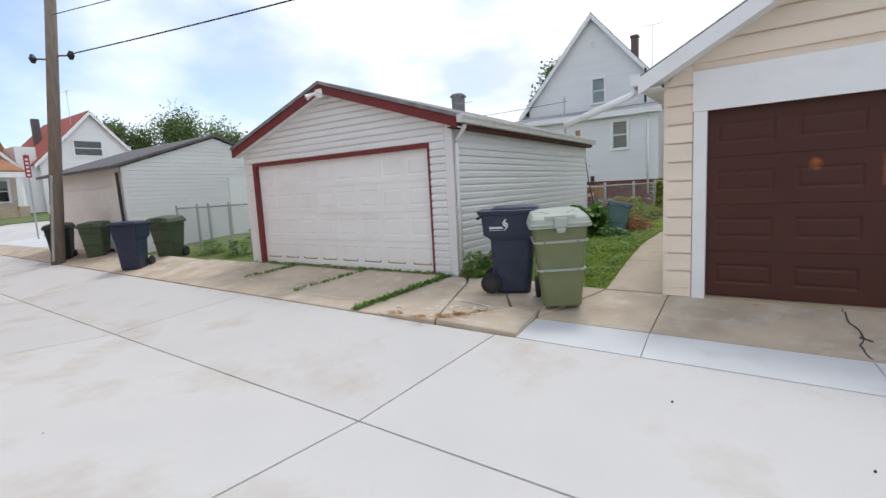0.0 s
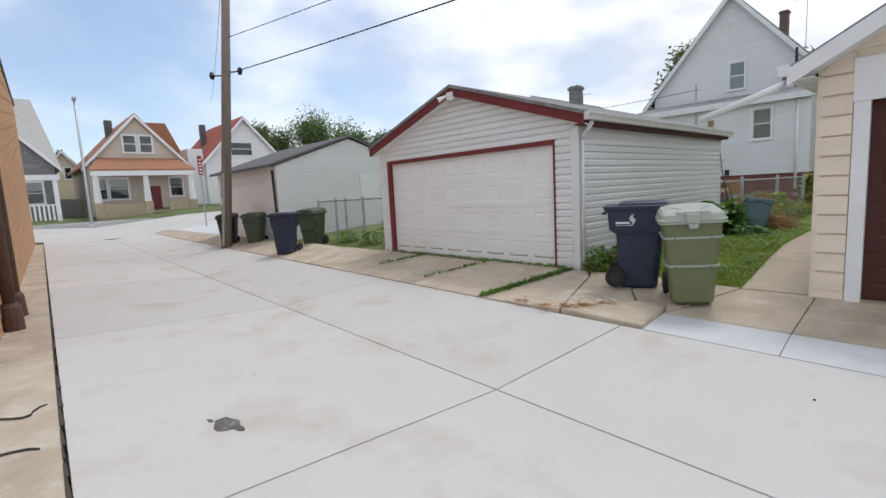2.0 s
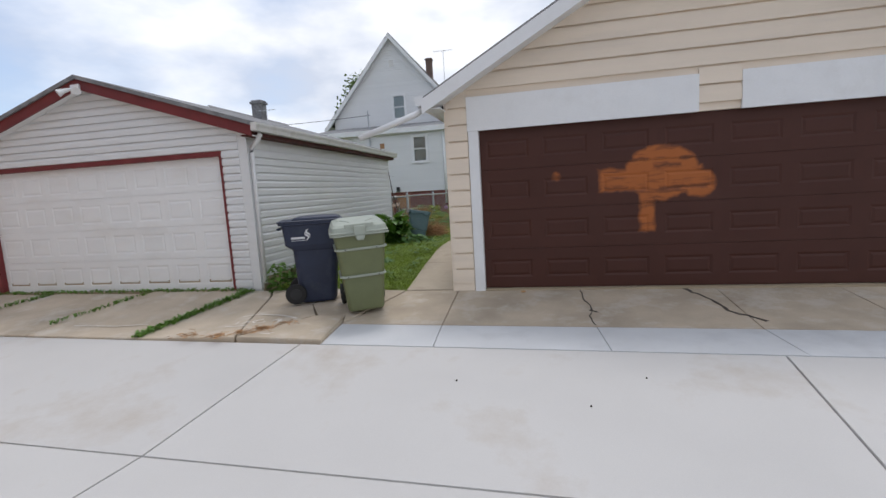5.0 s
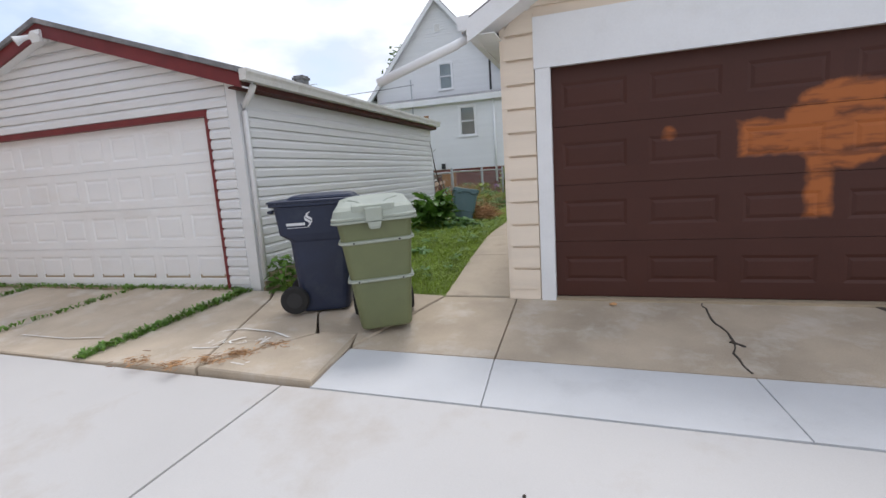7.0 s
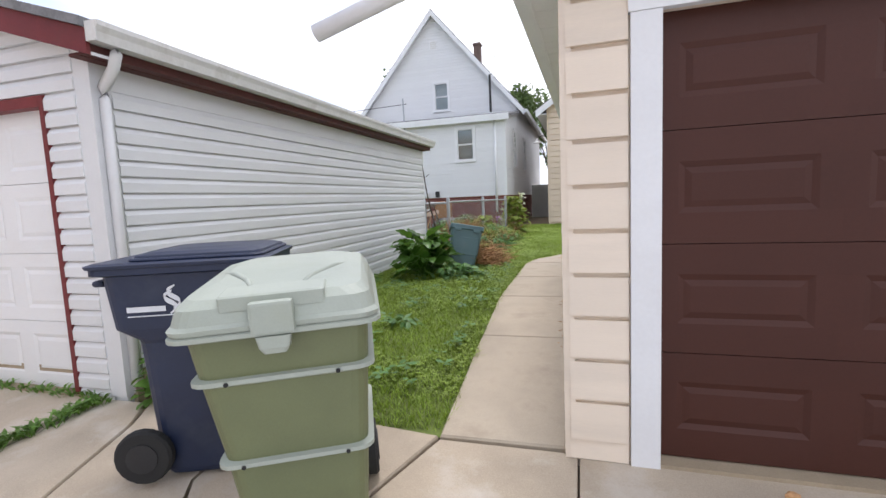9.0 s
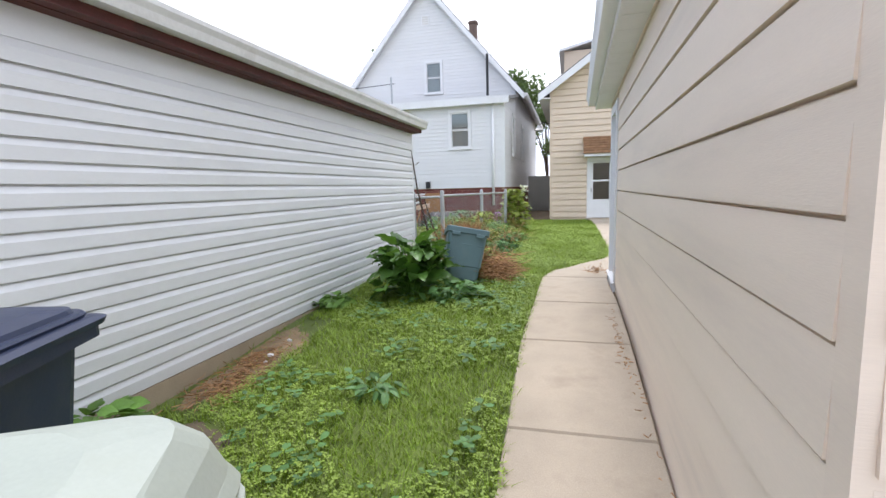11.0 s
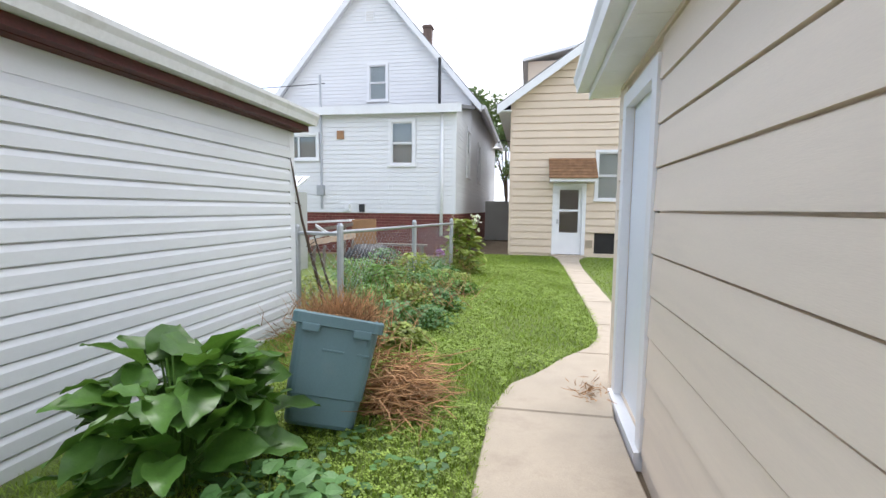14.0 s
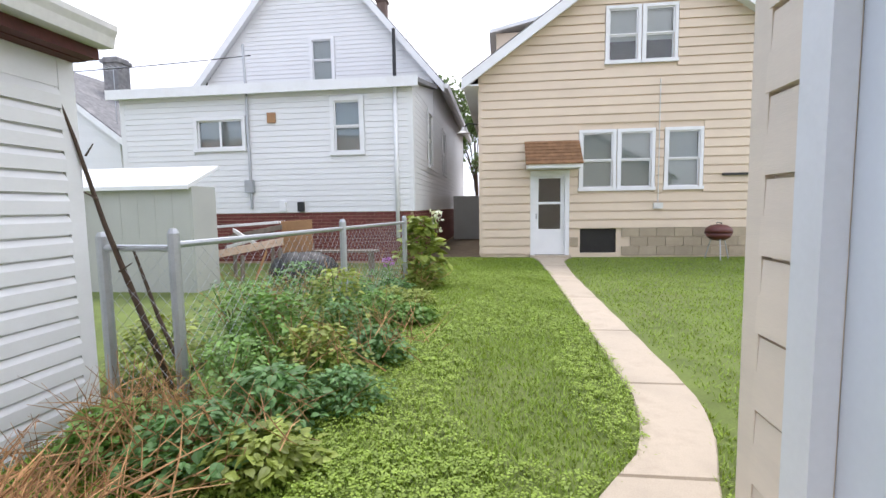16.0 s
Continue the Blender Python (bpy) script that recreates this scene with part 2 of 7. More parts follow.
WOODP = mat("weathered_pole_wood", (0.20, 0.165, 0.135), rough=0.9, var=0.3, scale=5, fine=90, bump=0.5, stretch=(3, 3, 0.3))
GALV = mat("galvanised_steel", (0.42, 0.44, 0.46), rough=0.45, var=0.12, scale=8, fine=60, bump=0.05, metal=0.7)
CABLE = mat("black_cable", (0.02, 0.02, 0.022), rough=0.7, var=0.1, scale=8, fine=60, bump=0.0)
SIGNR = mat("red_sign", (0.30, 0.02, 0.025), rough=0.5, var=0.05, scale=6, fine=50, bump=0.0)
# near-black colour that stands in for the darkness of unlit interiors
DARK = mat("unlit_interior_tone", (0.03, 0.028, 0.026), rough=0.95, var=0.2, scale=3, fine=30, bump=0.0)
BLIND = mat("window_blind", (0.62, 0.62, 0.61), rough=0.9, var=0.08, scale=4, fine=40, bump=0.0, stretch=(1, 1, 6))
GLASS = glass_mat("window_glass")
LAMPM = mat("frosted_lamp", (0.7, 0.7, 0.68), rough=0.3, var=0.03, scale=9, fine=50, bump=0.0)
PINKDOOR = mat("plain_white_door", (0.76, 0.80, 0.84), rough=0.4, var=0.03, scale=2, fine=50, bump=0.03)
SHEDM = mat("pale_grey_metal", (0.47, 0.48, 0.45), rough=0.55, var=0.06, scale=2, fine=50, bump=0.04)
RUST = mat("rusty_red_enamel", (0.11, 0.03, 0.025), rough=0.4, var=0.25, scale=8, fine=60, bump=0.1)
PLY = mat("plywood", (0.36, 0.20, 0.10), rough=0.8, var=0.2, scale=5, fine=60, bump=0.15)
PALEWOOD = mat("pale_speckled_wood", (0.62, 0.46, 0.36), rough=0.8, var=0.1, scale=6, fine=60, bump=0.1, stain=(0.36, 0.16, 0.10), stain_amount=0.7, stain_scale=14)
BARK = mat("bark", (0.075, 0.05, 0.035), rough=0.9, var=0.35, scale=9, fine=90, bump=0.5)
STRAW = mat("dry_stems", (0.40, 0.225, 0.105), rough=0.9, var=0.3, scale=20, fine=90, bump=0.0, per_piece=0.45)
GRASS = leaf_mat("grass_blades", (0.205, 0.30, 0.040))
CLOVER = leaf_mat("clover_leaves", (0.25, 0.35, 0.055))
WEED3 = leaf_mat("yellow_green_weed_leaves", (0.235, 0.29, 0.06))
BLOOM = leaf_mat("pale_bloom", (0.62, 0.64, 0.55))
FACING = mat("bungalow_siding", (0.56, 0.48, 0.40), rough=0.6, var=0.05, scale=2.0, fine=60, bump=0.1, per_piece=0.03)
BLOTCH = mat("dark_worn_concrete", (0.11, 0.105, 0.10), rough=0.95, var=0.4, scale=14, fine=90, bump=0.6, stain=(0.35, 0.33, 0.30), stain_amount=0.8, stain_scale=9)
WEED = leaf_mat("weed_leaves", (0.13, 0.25, 0.05))
WEED2 = leaf_mat("bluish_weed_leaves", (0.10, 0.21, 0.065))
BURDOCK = leaf_mat("large_leaf", (0.075, 0.165, 0.03), rough=0.38)
TREE = leaf_mat("tree_leaves", (0.10, 0.155, 0.055))
TREE2 = leaf_mat("light_tree_leaves", (0.10, 0.145, 0.035))
PURPLE = leaf_mat("purple_petals", (0.42, 0.20, 0.50))


def door_mat():
    """Brown garage door steel with a rough orange patch sprayed over old paint."""
    m = mat("brown_garage_door", (0.066, 0.023, 0.016), rough=0.48, spec=0.26, var=0.10, scale=2, fine=70, bump=0.06, stain=(0.06, 0.027, 0.022), stain_amount=0.35, stain_scale=1.0, per_piece=0.04)
    n, l = m.node_tree.nodes, m.node_tree.links
    b = n["Principled BSDF"]
    geo, sep, nz = n.new("ShaderNodeNewGeometry"), n.new("ShaderNodeSeparateXYZ"), n.new("ShaderNodeTexNoise")
    nz.inputs["Scale"].default_value, nz.inputs["Detail"].default_value = 9, 4
    l.new(geo.outputs["Position"], nz.inputs["Vector"])
    vm, vs = n.new("ShaderNodeVectorMath"), n.new("ShaderNodeVectorMath")
    vm.operation = "SCALE"
    vm.inputs["Scale"].default_value = 0.09
    l.new(nz.outputs["Color"], vm.inputs[0])
    l.new(geo.outputs["Position"], vs.inputs[0])
    l.new(vm.outputs["Vector"], vs.inputs[1])
    l.new(vs.outputs["Vector"], sep.inputs["Vector"])

    def op(kind, a, c):
        q = n.new("ShaderNodeMath")
        q.operation = kind
        for i, v in enumerate((a, c)):
            if isinstance(v, (int, float)):
                q.inputs[i].default_value = v
            else:
                l.new(v, q.inputs[i])
        return q.outputs["Value"]
    X, Z = op("SUBTRACT", sep.outputs["X"], 0.045), op("SUBTRACT", sep.outputs["Z"], 0.045)

    def rect(x0, x1, z0, z1):
        dx = op("SUBTRACT", op("ABSOLUTE", op("SUBTRACT", X, (x0 + x1) / 2), 0), (x1 - x0) / 2)
        dz = op("SUBTRACT", op("ABSOLUTE", op("SUBTRACT", Z, (z0 + z1) / 2), 0), (z1 - z0) / 2)
        return op("MAXIMUM", dx, dz)

    def disc(x, z, r, sq=1.0):
        dx, dz = op("SUBTRACT", X, x), op("MULTIPLY", op("SUBTRACT", Z, z), sq)
        return op("SUBTRACT", op("SQRT", op("ADD", op("MULTIPLY", dx, dx), op("MULTIPLY", dz, dz)), 0), r)
    d = rect(1.08, 2.30, 1.43, 1.70)
    d = op("MINIMUM", d, rect(1.57, 1.74, 0.90, 1.45))
    d = op("MINIMUM", d, disc(1.83, 1.64, 0.43, 1.28))
    d = op("MINIMUM", d, disc(2.27, 1.47, 0.19, 1.15))
    d = op("MINIMUM", d, disc(1.82, 1.35, 0.11, 1.4))
    for x0, x1, z0, z1 in ((1.82, 2.36, 1.425, 1.45), (1.74, 2.06, 1.70, 1.735), (1.46, 1.66, 1.80, 1.82), (2.05, 2.3, 1.79, 1.815), (1.16, 1.42, 1.455, 1.47)):
        d = op("MAXIMUM", d, op("MULTIPLY", rect(x0, x1, z0, z1), -1.0))
    d = op("MINIMUM", d, disc(0.53, 1.66, 0.04))
    mr, grain = n.new("ShaderNodeMapRange"), n.new("ShaderNodeTexNoise")
    mr.inputs["From Min"].default_value, mr.inputs["From Max"].default_value = 0.03, -0.025
    l.new(d, mr.inputs["Value"])
    grain.inputs["Scale"].default_value, grain.inputs["Detail"].default_value = 3.0, 7
    streak = n.new("ShaderNodeMapping")
    streak.inputs["Scale"].default_value = (1.0, 1.0, 5.0)
    l.new(geo.outputs["Position"], streak.inputs["Vector"])
    l.new(streak.outputs["Vector"], grain.inputs["Vector"])
    gr = n.new("ShaderNodeMapRange")
    gr.inputs["From Min"].default_value, gr.inputs["From Max"].default_value = 0.36, 0.50
    gr.inputs["To Min"].default_value = 0.45
    l.new(grain.outputs["Fac"], gr.inputs["Value"])
    fac = op("MULTIPLY", mr.outputs["Result"], gr.outputs["Result"])
    mx = n.new("ShaderNodeMix")
    mx.data_type = "RGBA"
    l.new(fac, mx.inputs["Factor"])
    l.new(b.inputs["Base Color"].links[0].from_socket, mx.inputs["A"])
    mx.inputs["B"].default_value = (0.38, 0.115, 0.03, 1)
    l.new(mx.outputs["Result"], b.inputs["Base Color"])
    return m


BDOOR = door_mat()
CHALK = mat("chalk", (0.72, 0.70, 0.66), rough=0.95, var=0.15, scale=25, fine=90, bump=0.0)

# ---- helpers ----
BASE = {}


def thing(name, at=(0, 0, 0), label="", category="", group="", kind=""):
    ob = new(name)
    ob.location = at
    BASE[ob] = Matrix.Translation(at)
    return tagged(ob, label, category, group, kind)


def part(name, bm, material, parent=None, label="", smooth=False):
    """Links a bmesh, made in the world's coordinates, as one mesh object under a thing or a part."""
    me = bpy.data.meshes.new(name)
    bm.normal_update()
    bm.to_mesh(me)
    bm.free()
    me.materials.append(material)
    if smooth:
        me.shade_smooth()
    ob = new(name, me)
    if parent is not None:
        ob.parent = parent
        ob.matrix_parent_inverse = BASE.get(parent, Matrix()).inverted()
    if label:
        ob["label"] = label
    return ob


def solo(name, bm, material, label, category, group="", kind="", smooth=False):
    return tagged(part(name, bm, material, None, "", smooth), label, category, group, kind)


def box(bm, x0, x1, y0, y1, z0, z1, m=None):
    v = [bm.verts.new(p if m is None else m @ Vector(p)) for p in ((x0, y0, z0), (x1, y0, z0), (x1, y1, z0), (x0, y1, z0), (x0, y0, z1), (x1, y0, z1), (x1, y1, z1), (x0, y1, z1))]
    for f in ((0, 3, 2, 1), (4, 5, 6, 7), (0, 1, 5, 4), (1, 2, 6, 5), (2, 3, 7, 6), (3, 0, 4, 7)):
        bm.faces.new([v[i] for i in f])
    return v


def boxes(*rows):
    bm = bmesh.new()
    for r in rows:
        box(bm, *r)
    return bm


def rounded(x0, x1, y0, y1, z0, z1, r=0.01, m=None, seg=2):
    bm = boxes((x0, x1, y0, y1, z0, z1))
    bmesh.ops.bevel(bm, geom=bm.edges[:], offset=r, segments=seg, affect="EDGES", profile=0.6)
    if m is not None:
        bm.transform(m)
    return bm


def prism(bm, pts, vec):
    """A polygon (world points) pushed along vec."""
    a = [bm.verts.new(p) for p in pts]
    b = [bm.verts.new(Vector(p) + Vector(vec)) for p in pts]
    k = len(pts)
    bm.faces.new(a[::-1])
    bm.faces.new(b)
    for i in range(k):
        bm.faces.new((a[i], a[(i + 1) % k], b[(i + 1) % k], b[i]))
    return bm


def tube(bm, pts, radii, n=8, cap=True):
    """A round tube along points."""
    pts = [Vector(p) for p in pts]
    if not isinstance(radii, (list, tuple)):
        radii = [radii] * len(pts)
    rings = []
    for i, p in enumerate(pts):
        d = (pts[min(i + 1, len(pts) - 1)] - pts[max(i - 1, 0)]).normalized()
        a = d.cross(Vector((0, 0, 1)) if abs(d.z) < 0.95 else Vector((1, 0, 0))).normalized()
        b = d.cross(a)
        rings.append([bm.verts.new(p + radii[i] * (math.cos(2 * math.pi * k / n) * a + math.sin(2 * math.pi * k / n) * b)) for k in range(n)])
    for r, s in zip(rings, rings[1:]):
        for k in range(n):
            bm.faces.new((r[k], r[(k + 1) % n], s[(k + 1) % n], s[k]))
    if cap:
        bm.faces.new(rings[0][::-1])
        bm.faces.new(rings[-1])
    return bm


def loft(bm, rings, close=True):
    vs = [[bm.verts.new(p) for p in r] for r in rings]
    k = len(vs[0])
    for r, s in zip(vs, vs[1:]):
        for i in range(k):
            bm.faces.new((r[i], r[(i + 1) % k], s[(i + 1) % k], s[i]))
    if close:
        bm.faces.new(vs[0][::-1])
        bm.faces.new(vs[-1])
    return bm


def rrect(w, d, z, r, cx=0.0, cy=0.0, n=4):
    """A rounded rectangle ring at height z."""
    pts = []
    for q, (sx, sy) in enumerate(((1, 1), (-1, 1), (-1, -1), (1, -1))):
        for k in range(n + 1):
            a = math.pi / 2 * (q + k / n)
            pts.append((cx + sx * (w / 2 - r) + r * math.cos(a), cy + sy * (d / 2 - r) + r * math.sin(a), z))
    return pts


def quick(name, verts, faces, material, parent=None, label="", category="", kind="", smooth=False):
    me = bpy.data.meshes.new(name)
    me.from_pydata(verts, [], faces)
    me.materials.append(material)
    me.update()
    if smooth:
        me.shade_smooth()
    ob = new(name, me)
    if parent is not None:
        ob.parent = parent
        ob.matrix_parent_inverse = BASE.get(parent, Matrix()).inverted()
    return tagged(ob, label, category, "", kind)


def wall(bm, axis, c0, c1, u0, u1, z0, z1, holes=()):
    """A wall slab between c0 and c1 along its normal, with through openings (ua, ub, za, zb)."""
    us = sorted({u0, u1, *[h[0] for h in holes], *[h[1] for h in holes]})
    for a, b in zip(us, us[1:]):
        spans, z = [], z0
        for h in sorted((h for h in holes if h[0] <= a + 1e-6 and h[1] >= b - 1e-6), key=lambda h: h[2]):
            spans.append((z, h[2]))
            z = h[3]
        spans.append((z, z1))
        for s, e in spans:
            if e - s > 1e-4:
                box(bm, *((a, b, c0, c1, s, e) if axis == "y" else (c0, c1, a, b, s, e)))
    return bm


def siding(parent, axis, c, sgn, u0, u1, z0, z1, h, material, holes=(), ext=None, proud=0.014, name="siding_board", face=0.0, lap=0.008):
    """Lapped boards, one object each, on the plane axis = c, facing sgn."""
    k = 0
    while z0 + k * h < z1 - 0.01:
        zb, zt = z0 + k * h, min(z0 + (k + 1) * h, z1)
        k += 1
        spans = [((u0, u1), (u0, u1))] if ext is None else [(ext(zb), ext(zt - 0.001))]
        (a, b), (a2, b2) = spans[0]
        if b - a < 0.05:
            continue
        a2, b2 = min(a2, b - 0.01), max(b2, a2 + 0.01)
        cuts = sorted((h_[0], h_[1]) for h_ in holes if h_[2] < zt - 0.3 * h and h_[3] > zb + 0.3 * h)
        segs, s, first = [], a, True
        for ca, cb in cuts:
            if ca > s + 0.01:
                segs.append((s, ca, a2 if first else s, ca))
            s, first = max(s, cb), False
        if s < b - 0.01:
            segs.append((s, b, a2 if first else s, b2))
        for p, q, p2, q2 in segs:
            f, g = c + sgn * proud, c + sgn * 0.003
            e = c + sgn * proud * (0.42 if face else 0.74)
            fz, zs = max(0.012, face * h), zt - (lap if zt < z1 - 1e-6 else 0.001)
            zf = min(zb + fz, zs - 0.002)
            raw = [(p, c, zb), (q, c, zb), (q, f, zb), (p, f, zb), (q, f, zf), (p, f, zf), (q2, e, zs), (p2, e, zs), (q2, g, zs), (p2, g, zs), (q2, g, zt), (p2, g, zt), (q2, c, zt), (p2, c, zt)]
            vs = raw if axis == "y" else [(y, x, z) for x, y, z in raw]
            quick(name, vs, [(0, 1, 2, 3), (3, 2, 4, 5), (5, 4, 6, 7), (7, 6, 8, 9), (9, 8, 10, 11), (11, 10, 12, 13), (0, 3, 5, 7, 9, 11, 13), (1, 12, 10, 8, 6, 4, 2), (0, 13, 12, 1)], material, parent)


def window(parent, axis, c, sgn, u0, u1, z0, z1, panes=(1, 2), trim=0.09, blind=0.5, name="window", trim_mat=None, slide=False):
    """A double-hung or sliding window: casing, sashes, panes of glass and a blind behind."""
    tm = trim_mat or WHITE

    def bx(bm, ua, ub, da, db, za, zb):
        lo, hi = sorted((c + sgn * da, c + sgn * db))
        box(bm, *((ua, ub, lo, hi, za, zb) if axis == "y" else (lo, hi, ua, ub, za, zb)))
    bm = bmesh.new()
    for r in ((u0 - trim, u0, 0.0, 0.035, z0 - trim * 0.6, z1 + trim), (u1, u1 + trim, 0.0, 0.035, z0 - trim * 0.6, z1 + trim), (u0, u1, 0.0, 0.035, z1, z1 + trim)):
        bx(bm, *r)
    w = part(name, bm, tm, parent)
    bm = bmesh.new()
    bx(bm, u0 - trim - 0.02, u1 + trim + 0.02, 0.0, 0.06, z0 - trim * 0.6 - 0.03, z0)
    part("sill", bm, tm, w)
    cols, rows = panes
    for i in range(cols):
        for j in range(rows):
            a, b = u0 + (u1 - u0) * i / cols, u0 + (u1 - u0) * (i + 1) / cols
            p, q = z0 + (z1 - z0) * j / rows, z0 + (z1 - z0) * (j + 1) / rows
            d = -0.03 if (j or (slide and i)) else -0.055
            s = 0.032
            bm = bmesh.new()
            for r in ((a, a + s, d, d + 0.03, p, q), (b - s, b, d, d + 0.03, p, q), (a + s, b - s, d, d + 0.03, p, p + s), (a + s, b - s, d, d + 0.03, q - s, q)):
                bx(bm, *r)
            sash = part("sash", bm, tm, w)
            bm = bmesh.new()
            bx(bm, a + s, b - s, d + 0.012, d + 0.017, p + s, q - s)
            part("pane", bm, GLASS, w)
    if blind:
        bm = bmesh.new()
        bx(bm, u0 + 0.01, u1 - 0.01, -0.12, -0.11, z1 - (z1 - z0) * blind, z1)
        part("blind", bm, BLIND, w, "drawn pale blind behind the glass")
    return w


def lerp(table, x):
    return float(np.interp(x, [a for a, _ in table], [b for _, b in table]))

# ---- ground ----
SKEW = 0.043                                   # the alley runs askew to the garages


def edge(x, v):
    """y of a line along the alley, v metres from its middle joint."""
    return 2.02 - SKEW * (x + 2.4) + v


ALONG = ((-80, 1.2), (-47, 1.05), (-44, 0.45), (-40, 0.30), (-31, 0.0), (-20, 0.0), (60, 0.0))
ACROSS = ((-40, 0.10), (-3.2, 0.05), (-2.6, -0.02), (0.0, -0.17), (1.95, 0.0), (2.66, 0.012), (3.9, 0.15), (5.2, 0.30), (6.7, 0.42), (8.2, 0.44), (11, 0.44), (20, 0.43), (40, 0.45))


def ground_z(x, y):
    v = y - edge(x, 0)
    z = lerp(ACROSS, v) + lerp(ALONG, x)
    if v > 4.2 and -9 < x < -1.7:
        z -= 0.07 * min(1, (-1.7 - x) / 2.2) * min(1, (v - 4.2) / 1.5) * max(0, min(1, (11.5 - y) / 3))
    return z


def sheet(name, xs, ys, lift, material, keep=None, **tags):
    verts, faces, ids = [], [], {}
    for i, x in enumerate(xs):
        for j, y in enumerate(ys):
            ids[i, j] = len(verts)
            verts.append((x, y, ground_z(x, y) + lift))
    for i in range(len(xs) - 1):
        for j in range(len(ys) - 1):
            if keep is None or keep((xs[i] + xs[i + 1]) / 2, (ys[j] + ys[j + 1]) / 2):
                faces.append((ids[i, j], ids[i + 1, j], ids[i + 1, j + 1], ids[i, j + 1]))
    return quick(name, verts, faces, material, None, tags.get("label", ""), tags.get("category", ""), "structure", smooth=True)


gx = [-900, -400, -200, -120, -80, *np.arange(-60, 30.1, 1.0).tolist(), 60, 120, 300, 900]
gy = [-900, -300, -100, -40, -15, *np.arange(-6, 45.1, 0.5).tolist(), 60, 90, 150, 300, 900]
sheet("ground", gx, gy, -0.06, DIRT, label="bare earth under the alley, yards and lots", category="ground")
sheet("lawn", np.arange(-3.95, 12.1, 0.15).tolist(), np.arange(5.9, 22.0, 0.15).tolist(), -0.015, SOIL, keep=lambda x, y: not (x > -1.0 and y < 11.7) and not (x < -2.6 and y < 5.9), label="green back yard lawn with bare patches", category="lawn")
sheet("side_lot", np.arange(-31.5, -21.4, 0.5).tolist(), np.arange(5.7, 40, 0.5).tolist(), -0.015, NEWCON, label="pale concrete lot at the street corner", category="pavement")
sheet("neighbour_yard", np.arange(-21.5, -3.9, 0.5).tolist(), np.arange(6.2, 40, 0.5).tolist(), -0.02, SOIL, label="weedy neighbouring back yards", category="yard")
sheet("front_lawns", [-80, -70, -60, *np.arange(-50, -43.4, 0.5).tolist()], np.arange(-40, 60, 2.0).tolist(), -0.01, FARGREEN, label="mown front lawns across the street", category="lawn")
sheet("road", np.arange(-43.0, -31.4, 0.5).tolist(), np.arange(-60, 80, 2.0).tolist(), -0.02, ROAD, label="pale grey street crossing the alley's end", category="road")
bm = bmesh.new()
for y in np.arange(-40, 60, 4.0):
    za = ground_z(-43.2, 6) + 0.1
    box(bm, -43.4, -43.1, y, y + 3.99, za - 0.4, za + 0.02)
solo("kerb", bm, NEWCON, "pale concrete kerb along the street", "kerb", kind="structure")
bm = bmesh.new()
for y in np.arange(-40, 60, 1.6):
    za = ground_z(-44.4, 6) + 0.04
    box(bm, -45.0, -43.6, y, y + 1.58, za - 0.3, za + 0.03)
solo("pavement", bm, NEWCON, "pale concrete pavement along the far kerb", "pavement", kind="structure")


def slab(name, parent, quad, material, thick=0.12, zs=None, gap=0.008, lift=0.0, ease=0.010):
    """One concrete slab over four plan corners (anticlockwise), drawn in by the joint; its top edges are eased."""
    c = sum((Vector((*q, 0)) for q in quad), Vector()) / len(quad)
    top, rim = [], []
    for i, q in enumerate(quad):
        p = Vector((*q, 0))
        u0, u1 = (Vector((*quad[i - 1], 0)) - p).normalized(), (Vector((*quad[(i + 1) % len(quad)], 0)) - p).normalized()
        d = u0 + u1 if (u0 + u1).length > 0.3 else (c - p).normalized()
        z = (zs[i] if zs else ground_z(*q)) + lift
        rim.append(Vector((p.x + d.x * gap, p.y + d.y * gap, z - 0.012)))
        top.append(Vector((p.x + d.x * (gap + ease), p.y + d.y * (gap + ease), z)))
    k = len(quad)
    low = [r - Vector((0, 0, thick)) for r in rim]
    vs = [tuple(v) for v in top + rim + low]
    faces = [tuple(range(k))] + [(k + i, k + (i + 1) % k, (i + 1) % k, i) for i in range(k)] + [(2 * k + i, 2 * k + (i + 1) % k, k + (i + 1) % k, k + i) for i in range(k)]
    return quick(name, vs, faces, material, parent)


alley = thing("alley", (0, edge(0, 0), -0.17), "wide alley of pale concrete slabs dished to a middle joint", "alley", kind="structure")
LEAN = 0.11                                    # the cross joints lean to the alley's run
JOINTS = [20, 16, 11.5, 7.0, 2.1, -2.52, -7.4, -12.3, -17.2, -22.1, -27.0, -31.6]
for a, b in zip(JOINTS, JOINTS[1:]):
    for v0, v1 in ((-2.96, 0.0), (0.0, 1.925)):
        slab("slab", alley, [(b, edge(b, v0)), (a, edge(a, v0)), (a + LEAN * v1, edge(a, v1)), (b + LEAN * v1, edge(b, v1))], ALLEY, gap=0.007, ease=0.003)
edge_walk = thing("edge_strip", (-8, edge(-8, -3), 0.0), "old concrete strip with chalk marks beside the brick wall", "pavement", kind="structure")
STRIP = [20, 12, 6.5, 2.0, -2.8, -6.6, -10.8, -15.0, -19.5, -24, -29.5]
for a, b in zip(STRIP, STRIP[1:]):
    slab("slab", edge_walk, [(b, edge(b, -4.5)), (a, edge(a, -4.5)), (a, edge(a, -2.975)), (b, edge(b, -2.975))], APRON, lift=0.012, gap=0.005)
